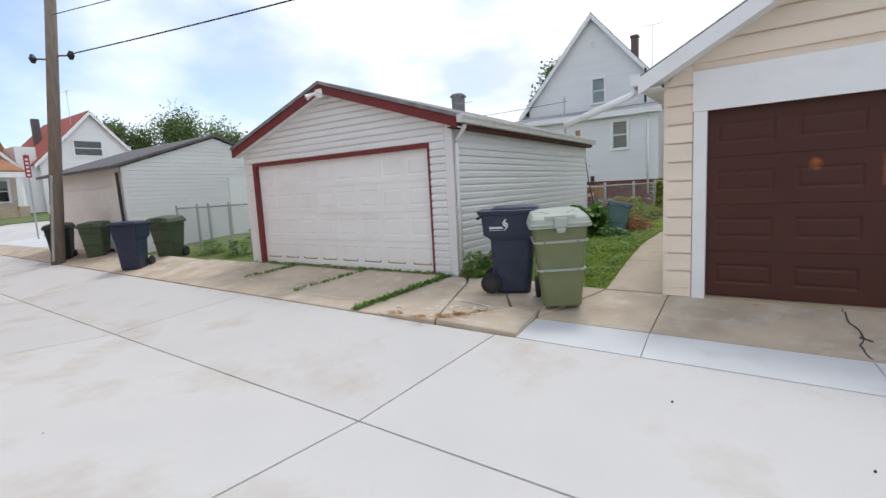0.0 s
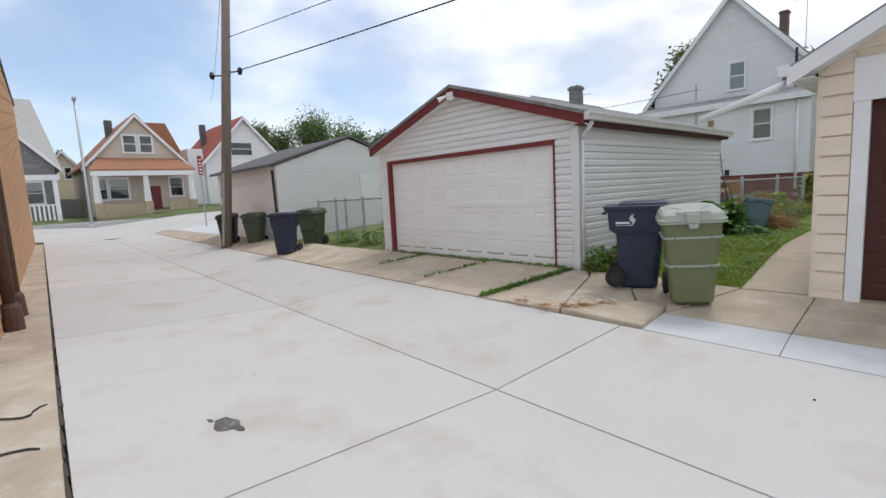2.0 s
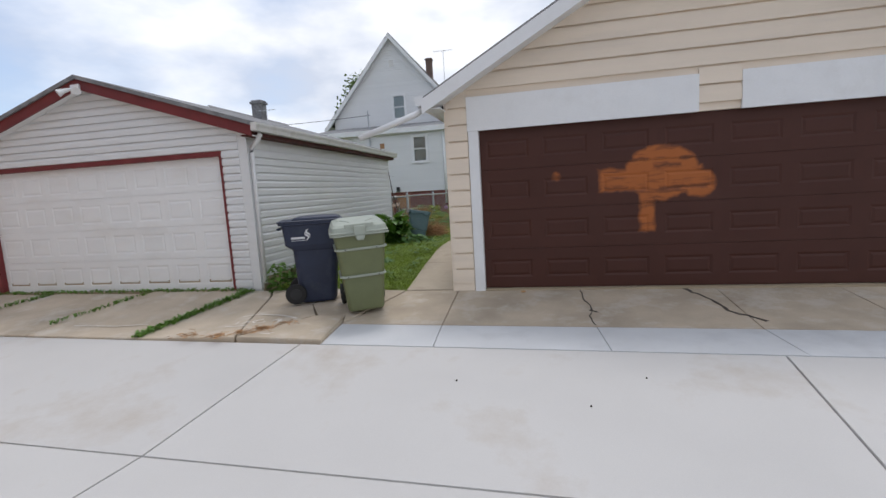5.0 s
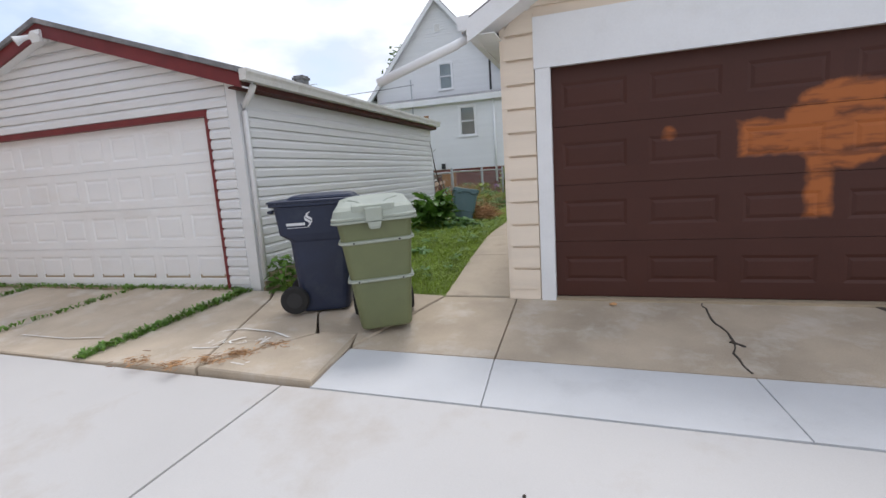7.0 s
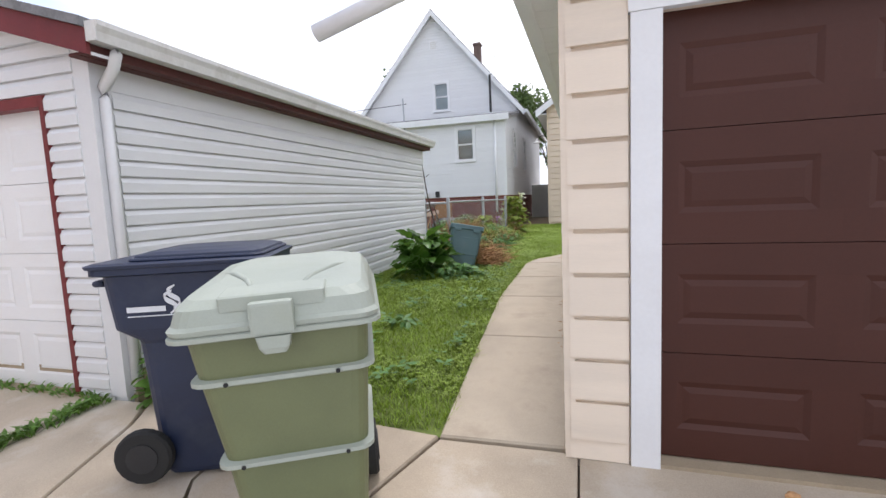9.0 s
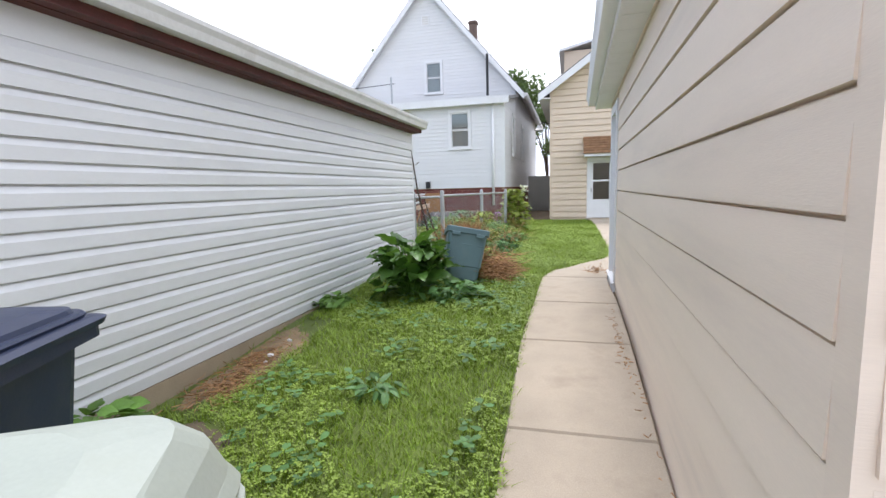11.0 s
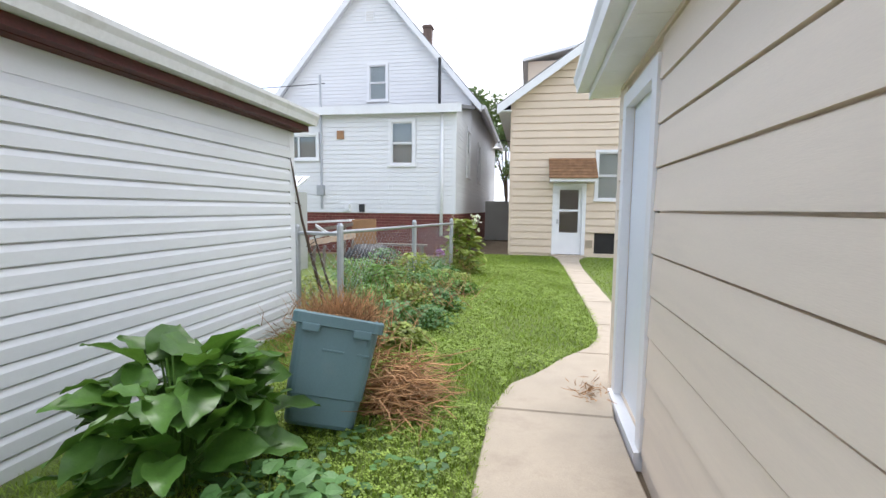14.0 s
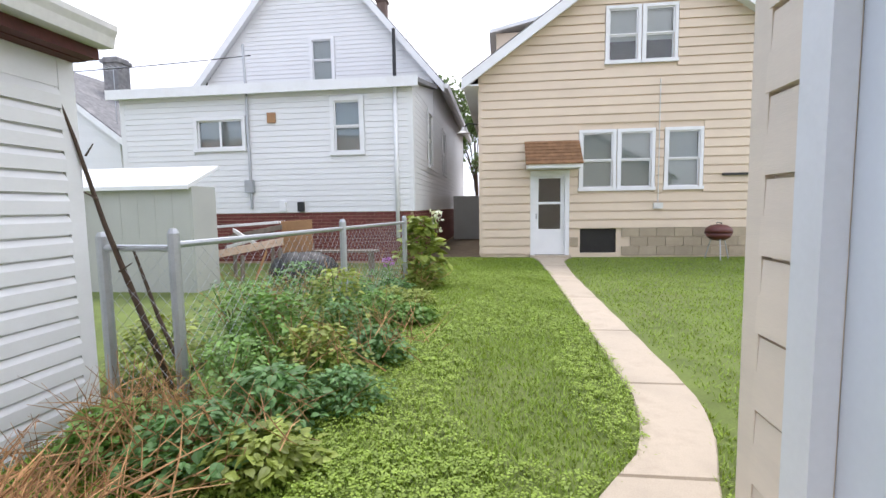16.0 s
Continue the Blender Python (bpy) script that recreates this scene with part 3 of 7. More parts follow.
# broken seam beside the strip, and a worn patch in the alley
bm = bmesh.new()
r = random.Random(3)
x = -28.0
while x < 6:
    w = r.uniform(0.10, 0.5)
    k = r.uniform(0.002, 0.018)
    z = ground_z(x, edge(x, -2.98))
    box(bm, x, x + w, edge(x, -2.99 - k), edge(x, -2.975 + k * 0.6), z - 0.05, z + 0.004)
    x += w + r.uniform(0.0, 0.12)
part("seam", bm, SEAM, alley, "dark broken joint filler")
bm = bmesh.new()
cxp, cyp = -3.48, 0.03
pts = [(cxp + (0.10 + 0.07 * r.random()) * math.cos(a), cyp + (0.06 + 0.05 * r.random()) * math.sin(a)) for a in np.linspace(0, 2 * math.pi, 15)[:-1]]
prism(bm, [(p[0], p[1], ground_z(cxp, cyp) - 0.012) for p in pts], (0, 0, 0.033))
for q in ((0.16, 0.05, 0.05), (-0.13, -0.07, 0.04), (0.06, -0.11, 0.03)):
    prism(bm, [(cxp + q[0] + q[2] * math.cos(a) * (1 + 0.4 * math.sin(2 * a)), cyp + q[1] + 0.6 * q[2] * math.sin(a), ground_z(cxp, cyp) - 0.012) for a in np.linspace(0, 2 * math.pi, 9)[:-1]], (0, 0, 0.0325))
part("patch", bm, BLOTCH, alley, "dark worn asphalt patch")

# ---- garage aprons ----
apron = thing("garage_apron", (-6.5, 4.8, 0.1), "tilted old concrete apron slabs with weedy joints", "apron", kind="structure")
AP = [-31.4, -27.4, -23.4, -19.5, -16.2, -13.6, -11.6, -9.9, -8.3, -6.35, -4.55]
for i, (a, b) in enumerate(zip(AP, AP[1:])):
    ya, yb = edge(a, 1.945), edge(b, 1.945)
    s = 0.45
    slab("slab", apron, [(a, ya), (b, yb), (b + s, 5.86), (a + s, 5.86)], APRON, zs=[0.012, 0.012, 0.20 - 0.012 * (i % 3), 0.20 + 0.012 * (i % 2)], gap=0.017)
slab("slab", apron, [(-4.55, edge(-4.55, 1.945)), (-3.15, edge(-3.15, 1.945)), (-3.66, 5.62), (-3.80, 5.88), (-4.10, 5.86)], APRON, zs=[0.01, 0.055, 0.155, 0.18, 0.19], gap=0.006, ease=0.008)
slab("slab", apron, [(-3.14, edge(-3.14, 1.95)), (-2.06, edge(-2.06, 1.95)), (-2.13, 4.64), (-2.17, 4.90), (-2.52, 4.78)], APRON, zs=[0.06, 0.045, 0.034, 0.066, 0.09], gap=0.006, ease=0.008)
slab("slab", apron, [(-3.16, edge(-3.16, 1.99)), (-2.53, 4.79), (-2.82, 5.25), (-2.86, 6.05), (-3.79, 5.89), (-3.65, 5.63)], APRON, zs=[0.06, 0.09, 0.115, 0.17, 0.18, 0.155], gap=0.007, ease=0.008)
slab("slab", apron, [(-2.51, 4.79), (-2.165, 4.91), (-2.12, 4.67), (-1.64, 5.90), (-2.85, 6.03), (-2.80, 5.25)], APRON, zs=[0.09, 0.066, 0.034, 0.152, 0.17, 0.115], gap=0.006, ease=0.007)

apron2 = thing("garage_apron", (1.5, 4.9, 0.1), "cracked tan concrete apron before the brown garage door", "apron", kind="structure")
BX = [-2.13, -0.86, 0.86, 2.45, 3.8, 6.6]
OX = [-2.13, -0.86, 2.45, 3.8, 6.6]
for i, (a, b) in enumerate(zip(OX, OX[1:])):
    slab("slab", apron2, [(a, edge(a, 2.66)), (b, edge(b, 2.66)), (b, 5.86), (a + (0.5 if i == 0 else 0), 5.86)], APRON, zs=[0.012, 0.012, 0.15, 0.15], gap=0.004, ease=0.004)
for a, b in zip(BX, BX[1:]):
    slab("new_slab", apron2, [(a + 0.05, edge(a, 1.94)), (b + 0.05, edge(b, 1.94)), (b, edge(b, 2.65)), (a, edge(a, 2.65))], NEWCON, zs=[0.0, 0.0, 0.013, 0.013], gap=0.002, ease=0.003)


def crack(parent, pts, w=0.018, seed=1, z=None):
    """A ragged dark crack, a shallow strip along plan points."""
    q = random.Random(seed)
    line = []
    for (x0, y0), (x1, y1) in zip(pts, pts[1:]):
        k = max(2, int(math.hypot(x1 - x0, y1 - y0) / 0.07))
        for i in range(k):
            t = i / k
            line.append((x0 + (x1 - x0) * t + q.uniform(-0.016, 0.016), y0 + (y1 - y0) * t + q.uniform(-0.016, 0.016)))
    vs, fs = [], []
    for i, (x, y) in enumerate(line):
        d = Vector((line[min(i + 1, len(line) - 1)][0] - line[max(0, i - 1)][0], line[min(i + 1, len(line) - 1)][1] - line[max(0, i - 1)][1], 0)).normalized()
        h = w * q.uniform(0.3, 1.0) / 2
        zz = z(x, y) + 0.004
        vs += [(x - d.y * h, y + d.x * h, zz), (x + d.y * h, y - d.x * h, zz), (x - d.y * h, y + d.x * h, zz - 0.02), (x + d.y * h, y - d.x * h, zz - 0.02)]
        if i:
            o = 4 * i
            fs += [(o - 4, o - 3, o + 1, o), (o - 2, o - 4, o, o + 2), (o - 3, o - 1, o + 3, o + 1)]
    return quick("crack", vs, fs, SEAM, parent)


def apron_z(x, y):
    y0 = edge(x, 2.66)
    return 0.012 + (0.138) * max(0, min(1, (y - y0) / (5.86 - y0)))


crack(apron2, [(0.80, 5.82), (0.80, 5.45), (0.88, 5.05), (0.82, 4.85), (0.87, 4.5)], 0.016, 2, apron_z)
crack(apron2, [(0.85, 5.06), (0.93, 4.98), (0.86, 4.92)], 0.04, 4, apron_z)
crack(apron2, [(2.05, 5.82), (2.28, 5.3), (2.30, 5.0), (2.62, 4.6)], 0.055, 5, apron_z)
crack(edge_walk, [(-4.6, -2.1), (-4.0, -1.3), (-3.9, edge(-3.9, -3.0))], 0.004, 9, lambda x, y: ground_z(x, y) + 0.012)
crack(edge_walk, [(-5.2, edge(-5.2, -3.8)), (-4.6, edge(-4.6, -3.2)), (-4.9, edge(-4.9, -3.0))], 0.004, 10, lambda x, y: ground_z(x, y) + 0.012)

# ---- yard path ----
path = thing("garden_path", (-1.3, 9, 0.42), "curving tan concrete garden path of cast slabs", "path", kind="structure")
PL = ((5.88, -1.64), (7.35, -1.68), (8.5, -1.72), (9.7, -1.70), (11.0, -1.69), (11.45, -1.57), (11.75, -1.36), (12.23, -1.12), (12.55, -0.86), (12.9, -0.76), (13.3, -0.69), (15.0, -0.66), (18.7, -0.64), (20.8, -0.66), (21.8, -0.78))
PR = ((5.88, -0.92), (7.35, -0.917), (8.5, -0.908), (9.7, -0.89), (10.6, -0.905), (11.1, -0.90), (11.75, -0.78), (12.4, -0.55), (12.72, -0.42), (13.03, -0.33), (13.4, -0.28), (15.0, -0.26), (18.7, -0.23), (20.8, -0.12), (21.8, 0.18))
PY = [5.88, 7.35, 8.55, 9.7, 11.0, 12.35, 13.5, 14.9, 16.6, 18.3, 20.0, 21.8]
for a, b in zip(PY, PY[1:]):
    steps = np.linspace(a, b, 7)
    left, right = [(lerp(PL, y), y) for y in steps], [(lerp(PR, y), y) for y in steps]
    slab("slab", path, right + left[::-1], WALKC, gap=0.006, lift=0.012)

# ---- white garage ----
WX0, WX1, WY0, WY1, WB, WT = -9.36, -3.97, 5.87, 12.72, 0.20, 2.70
WCX, WAP = (WX0 + WX1) / 2, 3.58
wg = thing("white_garage", (WCX, 9, 0.2), "white vinyl-sided garage with red trim and grey shingle roof", "garage")
DX0, DX1, DZ1 = -8.97, -4.42, 2.285
bm = bmesh.new()
wall(bm, "y", WY0, WY0 + 0.12, WX0, WX1, WB - 0.25, WT, [(DX0, DX1, WB - 0.25, DZ1)])
wall(bm, "y", WY1 - 0.12, WY1, WX0, WX1, WB - 0.25, WT)
wall(bm, "x", WX0, WX0 + 0.12, WY0 + 0.12, WY1 - 0.12, WB - 0.25, WT)
wall(bm, "x", WX1 - 0.12, WX1, WY0 + 0.12, WY1 - 0.12, WB - 0.25, WT)
for y in (WY0, WY1 - 0.12):
    prism(bm, [(WX0, y, WT), (WX1, y, WT), (WCX, y, WAP - 0.02)], (0, 0.12, 0))
part("wall", bm, VINYL, wg)
part("footing", boxes((WX0 - 0.02, WX1 + 0.035, WY0 + 0.05, WY1 + 0.02, WB - 0.5, 0.378)), FOUND, wg, "bare tan concrete footing")


def gable_ext(x0, x1, cx, zt, ap):
    return lambda z: (x0, x1) if z <= zt else (x0 + (cx - x0) * min(1, (z - zt) / (ap - zt)), x1 + (cx - x1) * min(1, (z - zt) / (ap - zt)))


siding(wg, "y", WY0, -1, WX0, WX1, 0.152, WAP - 0.08, 0.1165, VINYL, [(DX0 - 0.10, DX1 + 0.036, 0, DZ1 + 0.06)], gable_ext(WX0 + 0.10, WX1 - 0.12, WCX, WT, WAP - 0.02), proud=0.032, face=0.60, lap=0.012)
siding(wg, "x", WX1, 1, WY0 + 0.12, WY1 - 0.08, 0.385, 2.3655, 0.1165, VINYL, proud=0.032, face=0.60, lap=0.012)
part("frieze_board", boxes((WX1, WX1 + 0.018, WY0 + 0.12, WY1 - 0.08, 2.3655, WT)), VINYL, wg)
part("corner_post", boxes((WX1 - 0.12, WX1 + 0.022, WY0 - 0.022, WY0 + 0.12, WB + 0.02, WT)), VINYL, wg)
part("corner_post", boxes((WX0 - 0.022, WX0 + 0.10, WY0 - 0.022, WY0 + 0.10, WB + 0.02, WT)), VINYL, wg)
part("corner_post", boxes((WX1 - 0.09, WX1 + 0.022, WY1 - 0.08, WY1 + 0.022, WB + 0.13, WT)), VINYL, wg)
EV = 0.25
slope = 0.322
for s, nm in ((1, "roof"), (-1, "roof")):
    e = (WX1 - WCX + EV - 0.04)
    bm = bmesh.new()
    prism(bm, [(WCX, WY0 - 0.20, WAP + 0.03), (WCX + s * e, WY0 - 0.20, WAP + 0.03 - slope * e), (WCX + s * e, WY0 - 0.20, WAP + 0.09 - slope * e), (WCX, WY0 - 0.20, WAP + 0.09)], (0, WY1 - WY0 + 0.24, 0))
    part(nm, bm, SHINGLE, wg, "weathered grey shingle slope")
    bm = bmesh.new()
    prism(bm, [(WCX, WY0 - 0.17, WAP + 0.028), (WCX + s * e, WY0 - 0.17, WAP + 0.028 - slope * e), (WCX + s * e, WY0 - 0.17, WAP - 0.13 - slope * e), (WCX, WY0 - 0.17, WAP - 0.13)], (0, 0.03, 0))
    part("rake_board", bm, RED, wg, "dark red painted rake board")
    bm = bmesh.new()
    prism(bm, [(WCX, WY0 - 0.14, WAP - 0.11), (WCX + s * e, WY0 - 0.14, WAP - 0.11 - slope * e), (WCX + s * e, WY0 - 0.14, WAP - 0.13 - slope * e), (WCX, WY0 - 0.14, WAP - 0.13)], (0, 0.14, 0))
    part("rake_soffit", bm, WHITE, wg)
EX, EZ = WX1 + EV - 0.04, WAP + 0.03 - slope * (WX1 - WCX + EV - 0.04)
# board and soffit carry the under-roof shade in their paint, besides dirt
part("eave_board", boxes((EX - 0.10, EX - 0.02, WY0 - 0.14, WY1 + 0.02, EZ - 0.145, EZ - 0.002)), EAVE, wg, "dirty red eave board toned dark for shade")
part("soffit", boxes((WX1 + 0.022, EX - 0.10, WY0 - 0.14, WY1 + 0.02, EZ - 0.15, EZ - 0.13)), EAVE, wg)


def gutter(parent, x, s, y0, y1, z, material, w=0.11, h=0.10):
    bm = bmesh.new()
    t = 0.006
    prof = [(0, 0), (0, -h), (s * w * 0.75, -h), (s * w * 0.85, -h * 0.55), (s * w, -h * 0.25), (s * w, 0.0), (s * (w - 0.012), 0.0), (s * (w - 0.012), -h * 0.25), (s * (w * 0.85 - t), -h * 0.5), (s * (w * 0.72), -h + t), (s * t, -h + t), (s * t, 0)]
    prism(bm, [(x + a, y0, z + b) for a, b in prof], (0, y1 - y0, 0))
    g = part("gutter", bm, material, parent)
    part("end_cap", boxes((min(x, x + s * w * 0.9), max(x, x + s * w * 0.9), y0 - 0.004, y0, z - h, z)), material, g)
    return g


gutter(wg, EX - 0.02, 1, WY0 - 0.16, WY1 + 0.03, EZ + 0.035, GUTTER, 0.12, 0.12)
bm = bmesh.new()
tube(bm, [(EX + 0.04, WY0 + 0.0, EZ - 0.05), (EX + 0.04, WY0 + 0.0, EZ - 0.12), (EX - 0.02, WY0 + 0.02, EZ - 0.20), (WX1 + 0.06, WY0 + 0.04, EZ - 0.31), (WX1 + 0.055, WY0 + 0.045, EZ - 0.38), (WX1 + 0.055, WY0 + 0.045, WB + 0.1)], 0.037, 8)
part("downspout", bm, VINYL, wg, "white round downspout with an elbow", smooth=True)
# red door casing
bm = boxes((DX0 - 0.10, DX0 + 0.004, WY0 - 0.038, WY0 + 0.10, WB - 0.01, DZ1 + 0.07))
part("door_casing", bm, RED, wg, "dark red door casing")
part("door_casing", boxes((DX0 + 0.004, DX1 - 0.004, WY0 - 0.037, WY0 + 0.10, DZ1 - 0.004, DZ1 + 0.07)), RED, wg)
part("door_casing", boxes((DX1 - 0.004, DX1 + 0.036, WY0 - 0.036, WY0 + 0.10, WB - 0.01, DZ1 + 0.07)), RED, wg)
part("sill", boxes((DX0 - 0.2, DX1 + 0.25, WY0 - 0.05, WY0 + 0.10, WB - 0.2, WB + 0.012)), FOUND, wg)


def panel_door(parent, x0, x1, z0, z1, y, rows, cols, material, name="garage_door", emboss=0.014, gap=0.004, rail=0.19):
    """A sectional door: sections with raised panels, each section an object of its own."""
    d = part(name, boxes((x0, x1, y + 0.03, y + 0.05, z0, z1)), material, parent)
    sh, sw = (z1 - z0) / rows, (x1 - x0) / cols
    for j in range(rows):
        za, zb = z0 + j * sh + gap / 2, z0 + (j + 1) * sh - gap / 2
        vs, fs = [], []

        def quad(*p):
            o = len(vs)
            vs.extend(p)
            fs.append((o, o + 1, o + 2, o + 3))
        for i in range(cols):
            xa, xb = x0 + i * sw, x0 + (i + 1) * sw
            mx_, mz = sw * 0.12, sh * rail
            a, b, c, e = xa + mx_, xb - mx_, za + mz, zb - mz
            k = 0.028
            quad((xa, y, za), (xb, y, za), (xb, y, c), (xa, y, c))
            quad((xa, y, e), (xb, y, e), (xb, y, zb), (xa, y, zb))
            quad((xa, y, c), (a, y, c), (a, y, e), (xa, y, e))
            quad((b, y, c), (xb, y, c), (xb, y, e), (b, y, e))
            o = y + emboss
            quad((a, y, c), (b, y, c), (b - k, o, c + k), (a + k, o, c + k))
            quad((b, y, c), (b, y, e), (b - k, o, e - k), (b - k, o, c + k))
            quad((b, y, e), (a, y, e), (a + k, o, e - k), (b - k, o, e - k))
            quad((a, y, e), (a, y, c), (a + k, o, c + k), (a + k, o, e - k))
            k2 = k + 0.03
            quad((a + k, o, c + k), (b - k, o, c + k), (b - k2, y + 0.002, c + k2), (a + k2, y + 0.002, c + k2))
            quad((b - k, o, c + k), (b - k, o, e - k), (b - k2, y + 0.002, e - k2), (b - k2, y + 0.002, c + k2))
            quad((b - k, o, e - k), (a + k, o, e - k), (a + k2, y + 0.002, e - k2), (b - k2, y + 0.002, e - k2))
            quad((a + k, o, e - k), (a + k, o, c + k), (a + k2, y + 0.002, c + k2), (a + k2, y + 0.002, e - k2))
            quad((a + k2, y + 0.002, c + k2), (b - k2, y + 0.002, c + k2), (b - k2, y + 0.002, e - k2), (a + k2, y + 0.002, e - k2))
        quad((x0, y, za), (x0, y + 0.03, za), (x1, y + 0.03, za), (x1, y, za))
        quad((x0, y, zb), (x1, y, zb), (x1, y + 0.03, zb), (x0, y + 0.03, zb))
        quick("door_section", vs, fs, material, d)
    return d


panel_door(wg, DX0, DX1, WB + 0.012, DZ1, WY0 + 0.045, 4, 8, DOORW, emboss=0.008)
# flood lamp under the peak
bm = bmesh.new()
box(bm, WCX - 0.08, WCX + 0.08, WY0 - 0.20, WY0 - 0.165, WAP - 0.20, WAP - 0.06)
for s in (-1, 1):
    tube(bm, [(WCX + s * 0.05, WY0 - 0.20, WAP - 0.12), (WCX + s * 0.13, WY0 - 0.27, WAP - 0.16), (WCX + s * 0.17, WY0 - 0.33, WAP - 0.20)], [0.02, 0.035, 0.06], 10)
solo("flood_light", bm, WHITE, "white twin flood light under the garage peak", "lamp", smooth=False)

# ---- beige garage ----
BX0, BX1, BY0, BY1, BB, BT = -0.90, 5.95, 5.85, 11.65, 0.14, 2.80
BCX, BAP = 2.525, 4.713
BCL = 4.02                                      # height at which the front gable is clipped
bg = thing("beige_garage", (BCX, 8.7, 0.15), "beige lap-sided garage with a wide brown panel door", "garage")
GX0, GX1, GZ1 = -0.475, 5.52, 2.34
SD0, SD1, SDZ0, SDZ1 = 10.62, 11.33, 0.50, 2.42
bm = bmesh.new()
wall(bm, "y", BY0, BY0 + 0.12, BX0, BX1, BB - 0.3, BT, [(GX0, GX1, BB - 0.3, GZ1)])
wall(bm, "y", BY1 - 0.12, BY1, BX0, BX1, BB - 0.3, BT)
wall(bm, "x", BX0, BX0 + 0.12, BY0 + 0.12, BY1 - 0.12, BB - 0.3, BT, [(SD0, SD1, SDZ0, SDZ1)])
wall(bm, "x", BX1 - 0.12, BX1, BY0 + 0.12, BY1 - 0.12, BB - 0.3, BT)
bslope = (BAP - BT) / (BCX - BX0)
bcw = (BAP - BCL) / bslope
prism(bm, [(BX0, BY0, BT), (BX1, BY0, BT), (BCX + bcw, BY0, BCL - 0.06), (BCX - bcw, BY0, BCL - 0.06)], (0, 0.12, 0))
prism(bm, [(BX0, BY1 - 0.12, BT), (BX1, BY1 - 0.12, BT), (BCX, BY1 - 0.12, BAP - 0.06)], (0, 0.12, 0))
part("wall", bm, BEIGE, bg)
part("floor_slab", boxes((BX0 + 0.12, BX1 - 0.12, BY0 + 0.12, BY1 - 0.12, 0.0, BB)), FOUND, bg)
CH = 0.2177
siding(bg, "y", BY0, -1, BX0, BX1, 0.15, 0.256, 0.106, BEIGE, [(GX0 - 0.14, GX1 + 0.14, 0, 2.35)], proud=0.032, lap=0.011)
siding(bg, "y", BY0, -1, BX0, BX1, 0.256, BCL - 0.07, CH, BEIGE, [(GX0 - 0.14, GX1 + 0.14, 0, 2.35), (GX0 - 0.14, 2.23, 2.0, 2.775), (2.70, GX1 + 0.14, 2.0, 2.775)], gable_ext(BX0 + 0.005, BX1 - 0.005, BCX, BT, BAP - 0.06), proud=0.036, lap=0.024)
siding(bg, "x", BX0, -1, BY0 + 0.05, BY1 - 0.05, 0.255, BT - 0.02, 0.2125, BEIGE, [(SD0 - 0.10, SD1 + 0.10, 0, SDZ1 + 0.10)], proud=0.032, lap=0.011)
siding(bg, "y", BY1, 1, BX0 + 0.05, BX1, BB + 0.02, BT, CH, BEIGE, proud=0.032, lap=0.011)
part("corner_board", boxes((BX0 - 0.026, BX0 + 0.03, BY0 - 0.026, BY0 + 0.05, BB - 0.01, BT)), BEIGE, bg)
part("corner_board", boxes((BX0 - 0.028, BX0 + 0.06, BY1 - 0.06, BY1 + 0.028, BB + 0.2, BT)), BEIGE, bg)
FO = 0.36
be = BCX - BX0 + 0.22
yh = BY0 - FO + bcw * 0.95
for s in (1, -1):
    xc, zc, xe, ze = BCX + s * bcw, BCL + 0.03, BCX + s * be, BAP + 0.03 - bslope * be
    vs = [(xc, BY0 - FO, zc), (xe, BY0 - FO, ze), (xe, BY1 + 0.32, ze), (BCX, BY1 + 0.32, BAP + 0.03), (BCX, yh, BAP + 0.03)]
    vs += [(x, y, z + 0.07) for x, y, z in vs]
    quick("roof", vs, [(0, 1, 2, 3, 4), (9, 8, 7, 6, 5)] + [(5 + i, 5 + (i + 1) % 5, (i + 1) % 5, i) for i in range(5)], SHINGLE, bg, "grey shingle slope")
    bm = bmesh.new()
    prism(bm, [(xc, BY0 - FO + 0.001, BCL + 0.06), (xe + s * 0.02, BY0 - FO + 0.001, ze + 0.03), (xe + s * 0.02, BY0 - FO + 0.001, ze - 0.15), (xc, BY0 - FO + 0.001, BCL - 0.12)], (0, -0.03, 0))
    part("rake_board", bm, WHITE, bg, "white painted rake board")
    bm = bmesh.new()
    prism(bm, [(xc, BY0 - FO, BCL - 0.06), (xe, BY0 - FO, ze - 0.09), (xe, BY0 - FO, ze - 0.11), (xc, BY0 - FO, BCL - 0.08)], (0, FO, 0))
    part("rake_soffit", bm, WHITE, bg)
vs = [(BCX - bcw, BY0 - FO, BCL + 0.03), (BCX + bcw, BY0 - FO, BCL + 0.03), (BCX, yh, BAP + 0.03)]
vs += [(x, y, z + 0.07) for x, y, z in vs]
quick("hip_slope", vs, [(0, 2, 1), (3, 4, 5), (0, 1, 4, 3), (1, 2, 5, 4), (2, 0, 3, 5)], SHINGLE, bg, "clipped gable slope of grey shingles")
part("hip_fascia", boxes((BCX - bcw, BCX + bcw, BY0 - FO - 0.029, BY0 - FO + 0.001, BCL - 0.12, BCL + 0.06)), WHITE, bg, "white fascia under the clipped gable")
part("hip_soffit", boxes((BCX - bcw, BCX + bcw, BY0 - FO, BY0, BCL - 0.08, BCL - 0.06)), WHITE, bg)
bex, bez = BCX - be, BAP + 0.09 - bslope * be
part("eave_board", boxes((bex, bex + 0.025, BY0 - FO, BY1 + 0.30, bez - 0.16, bez)), WHITE, bg)
for i, y in enumerate(np.arange(BY0 - FO + 0.03, BY1 + 0.28, 0.30)):
    part("soffit_panel", boxes((bex + 0.025, BX0 - 0.003, y, min(y + 0.296, BY1 + 0.3), bez - 0.15, bez - 0.138)), WHITE, bg)
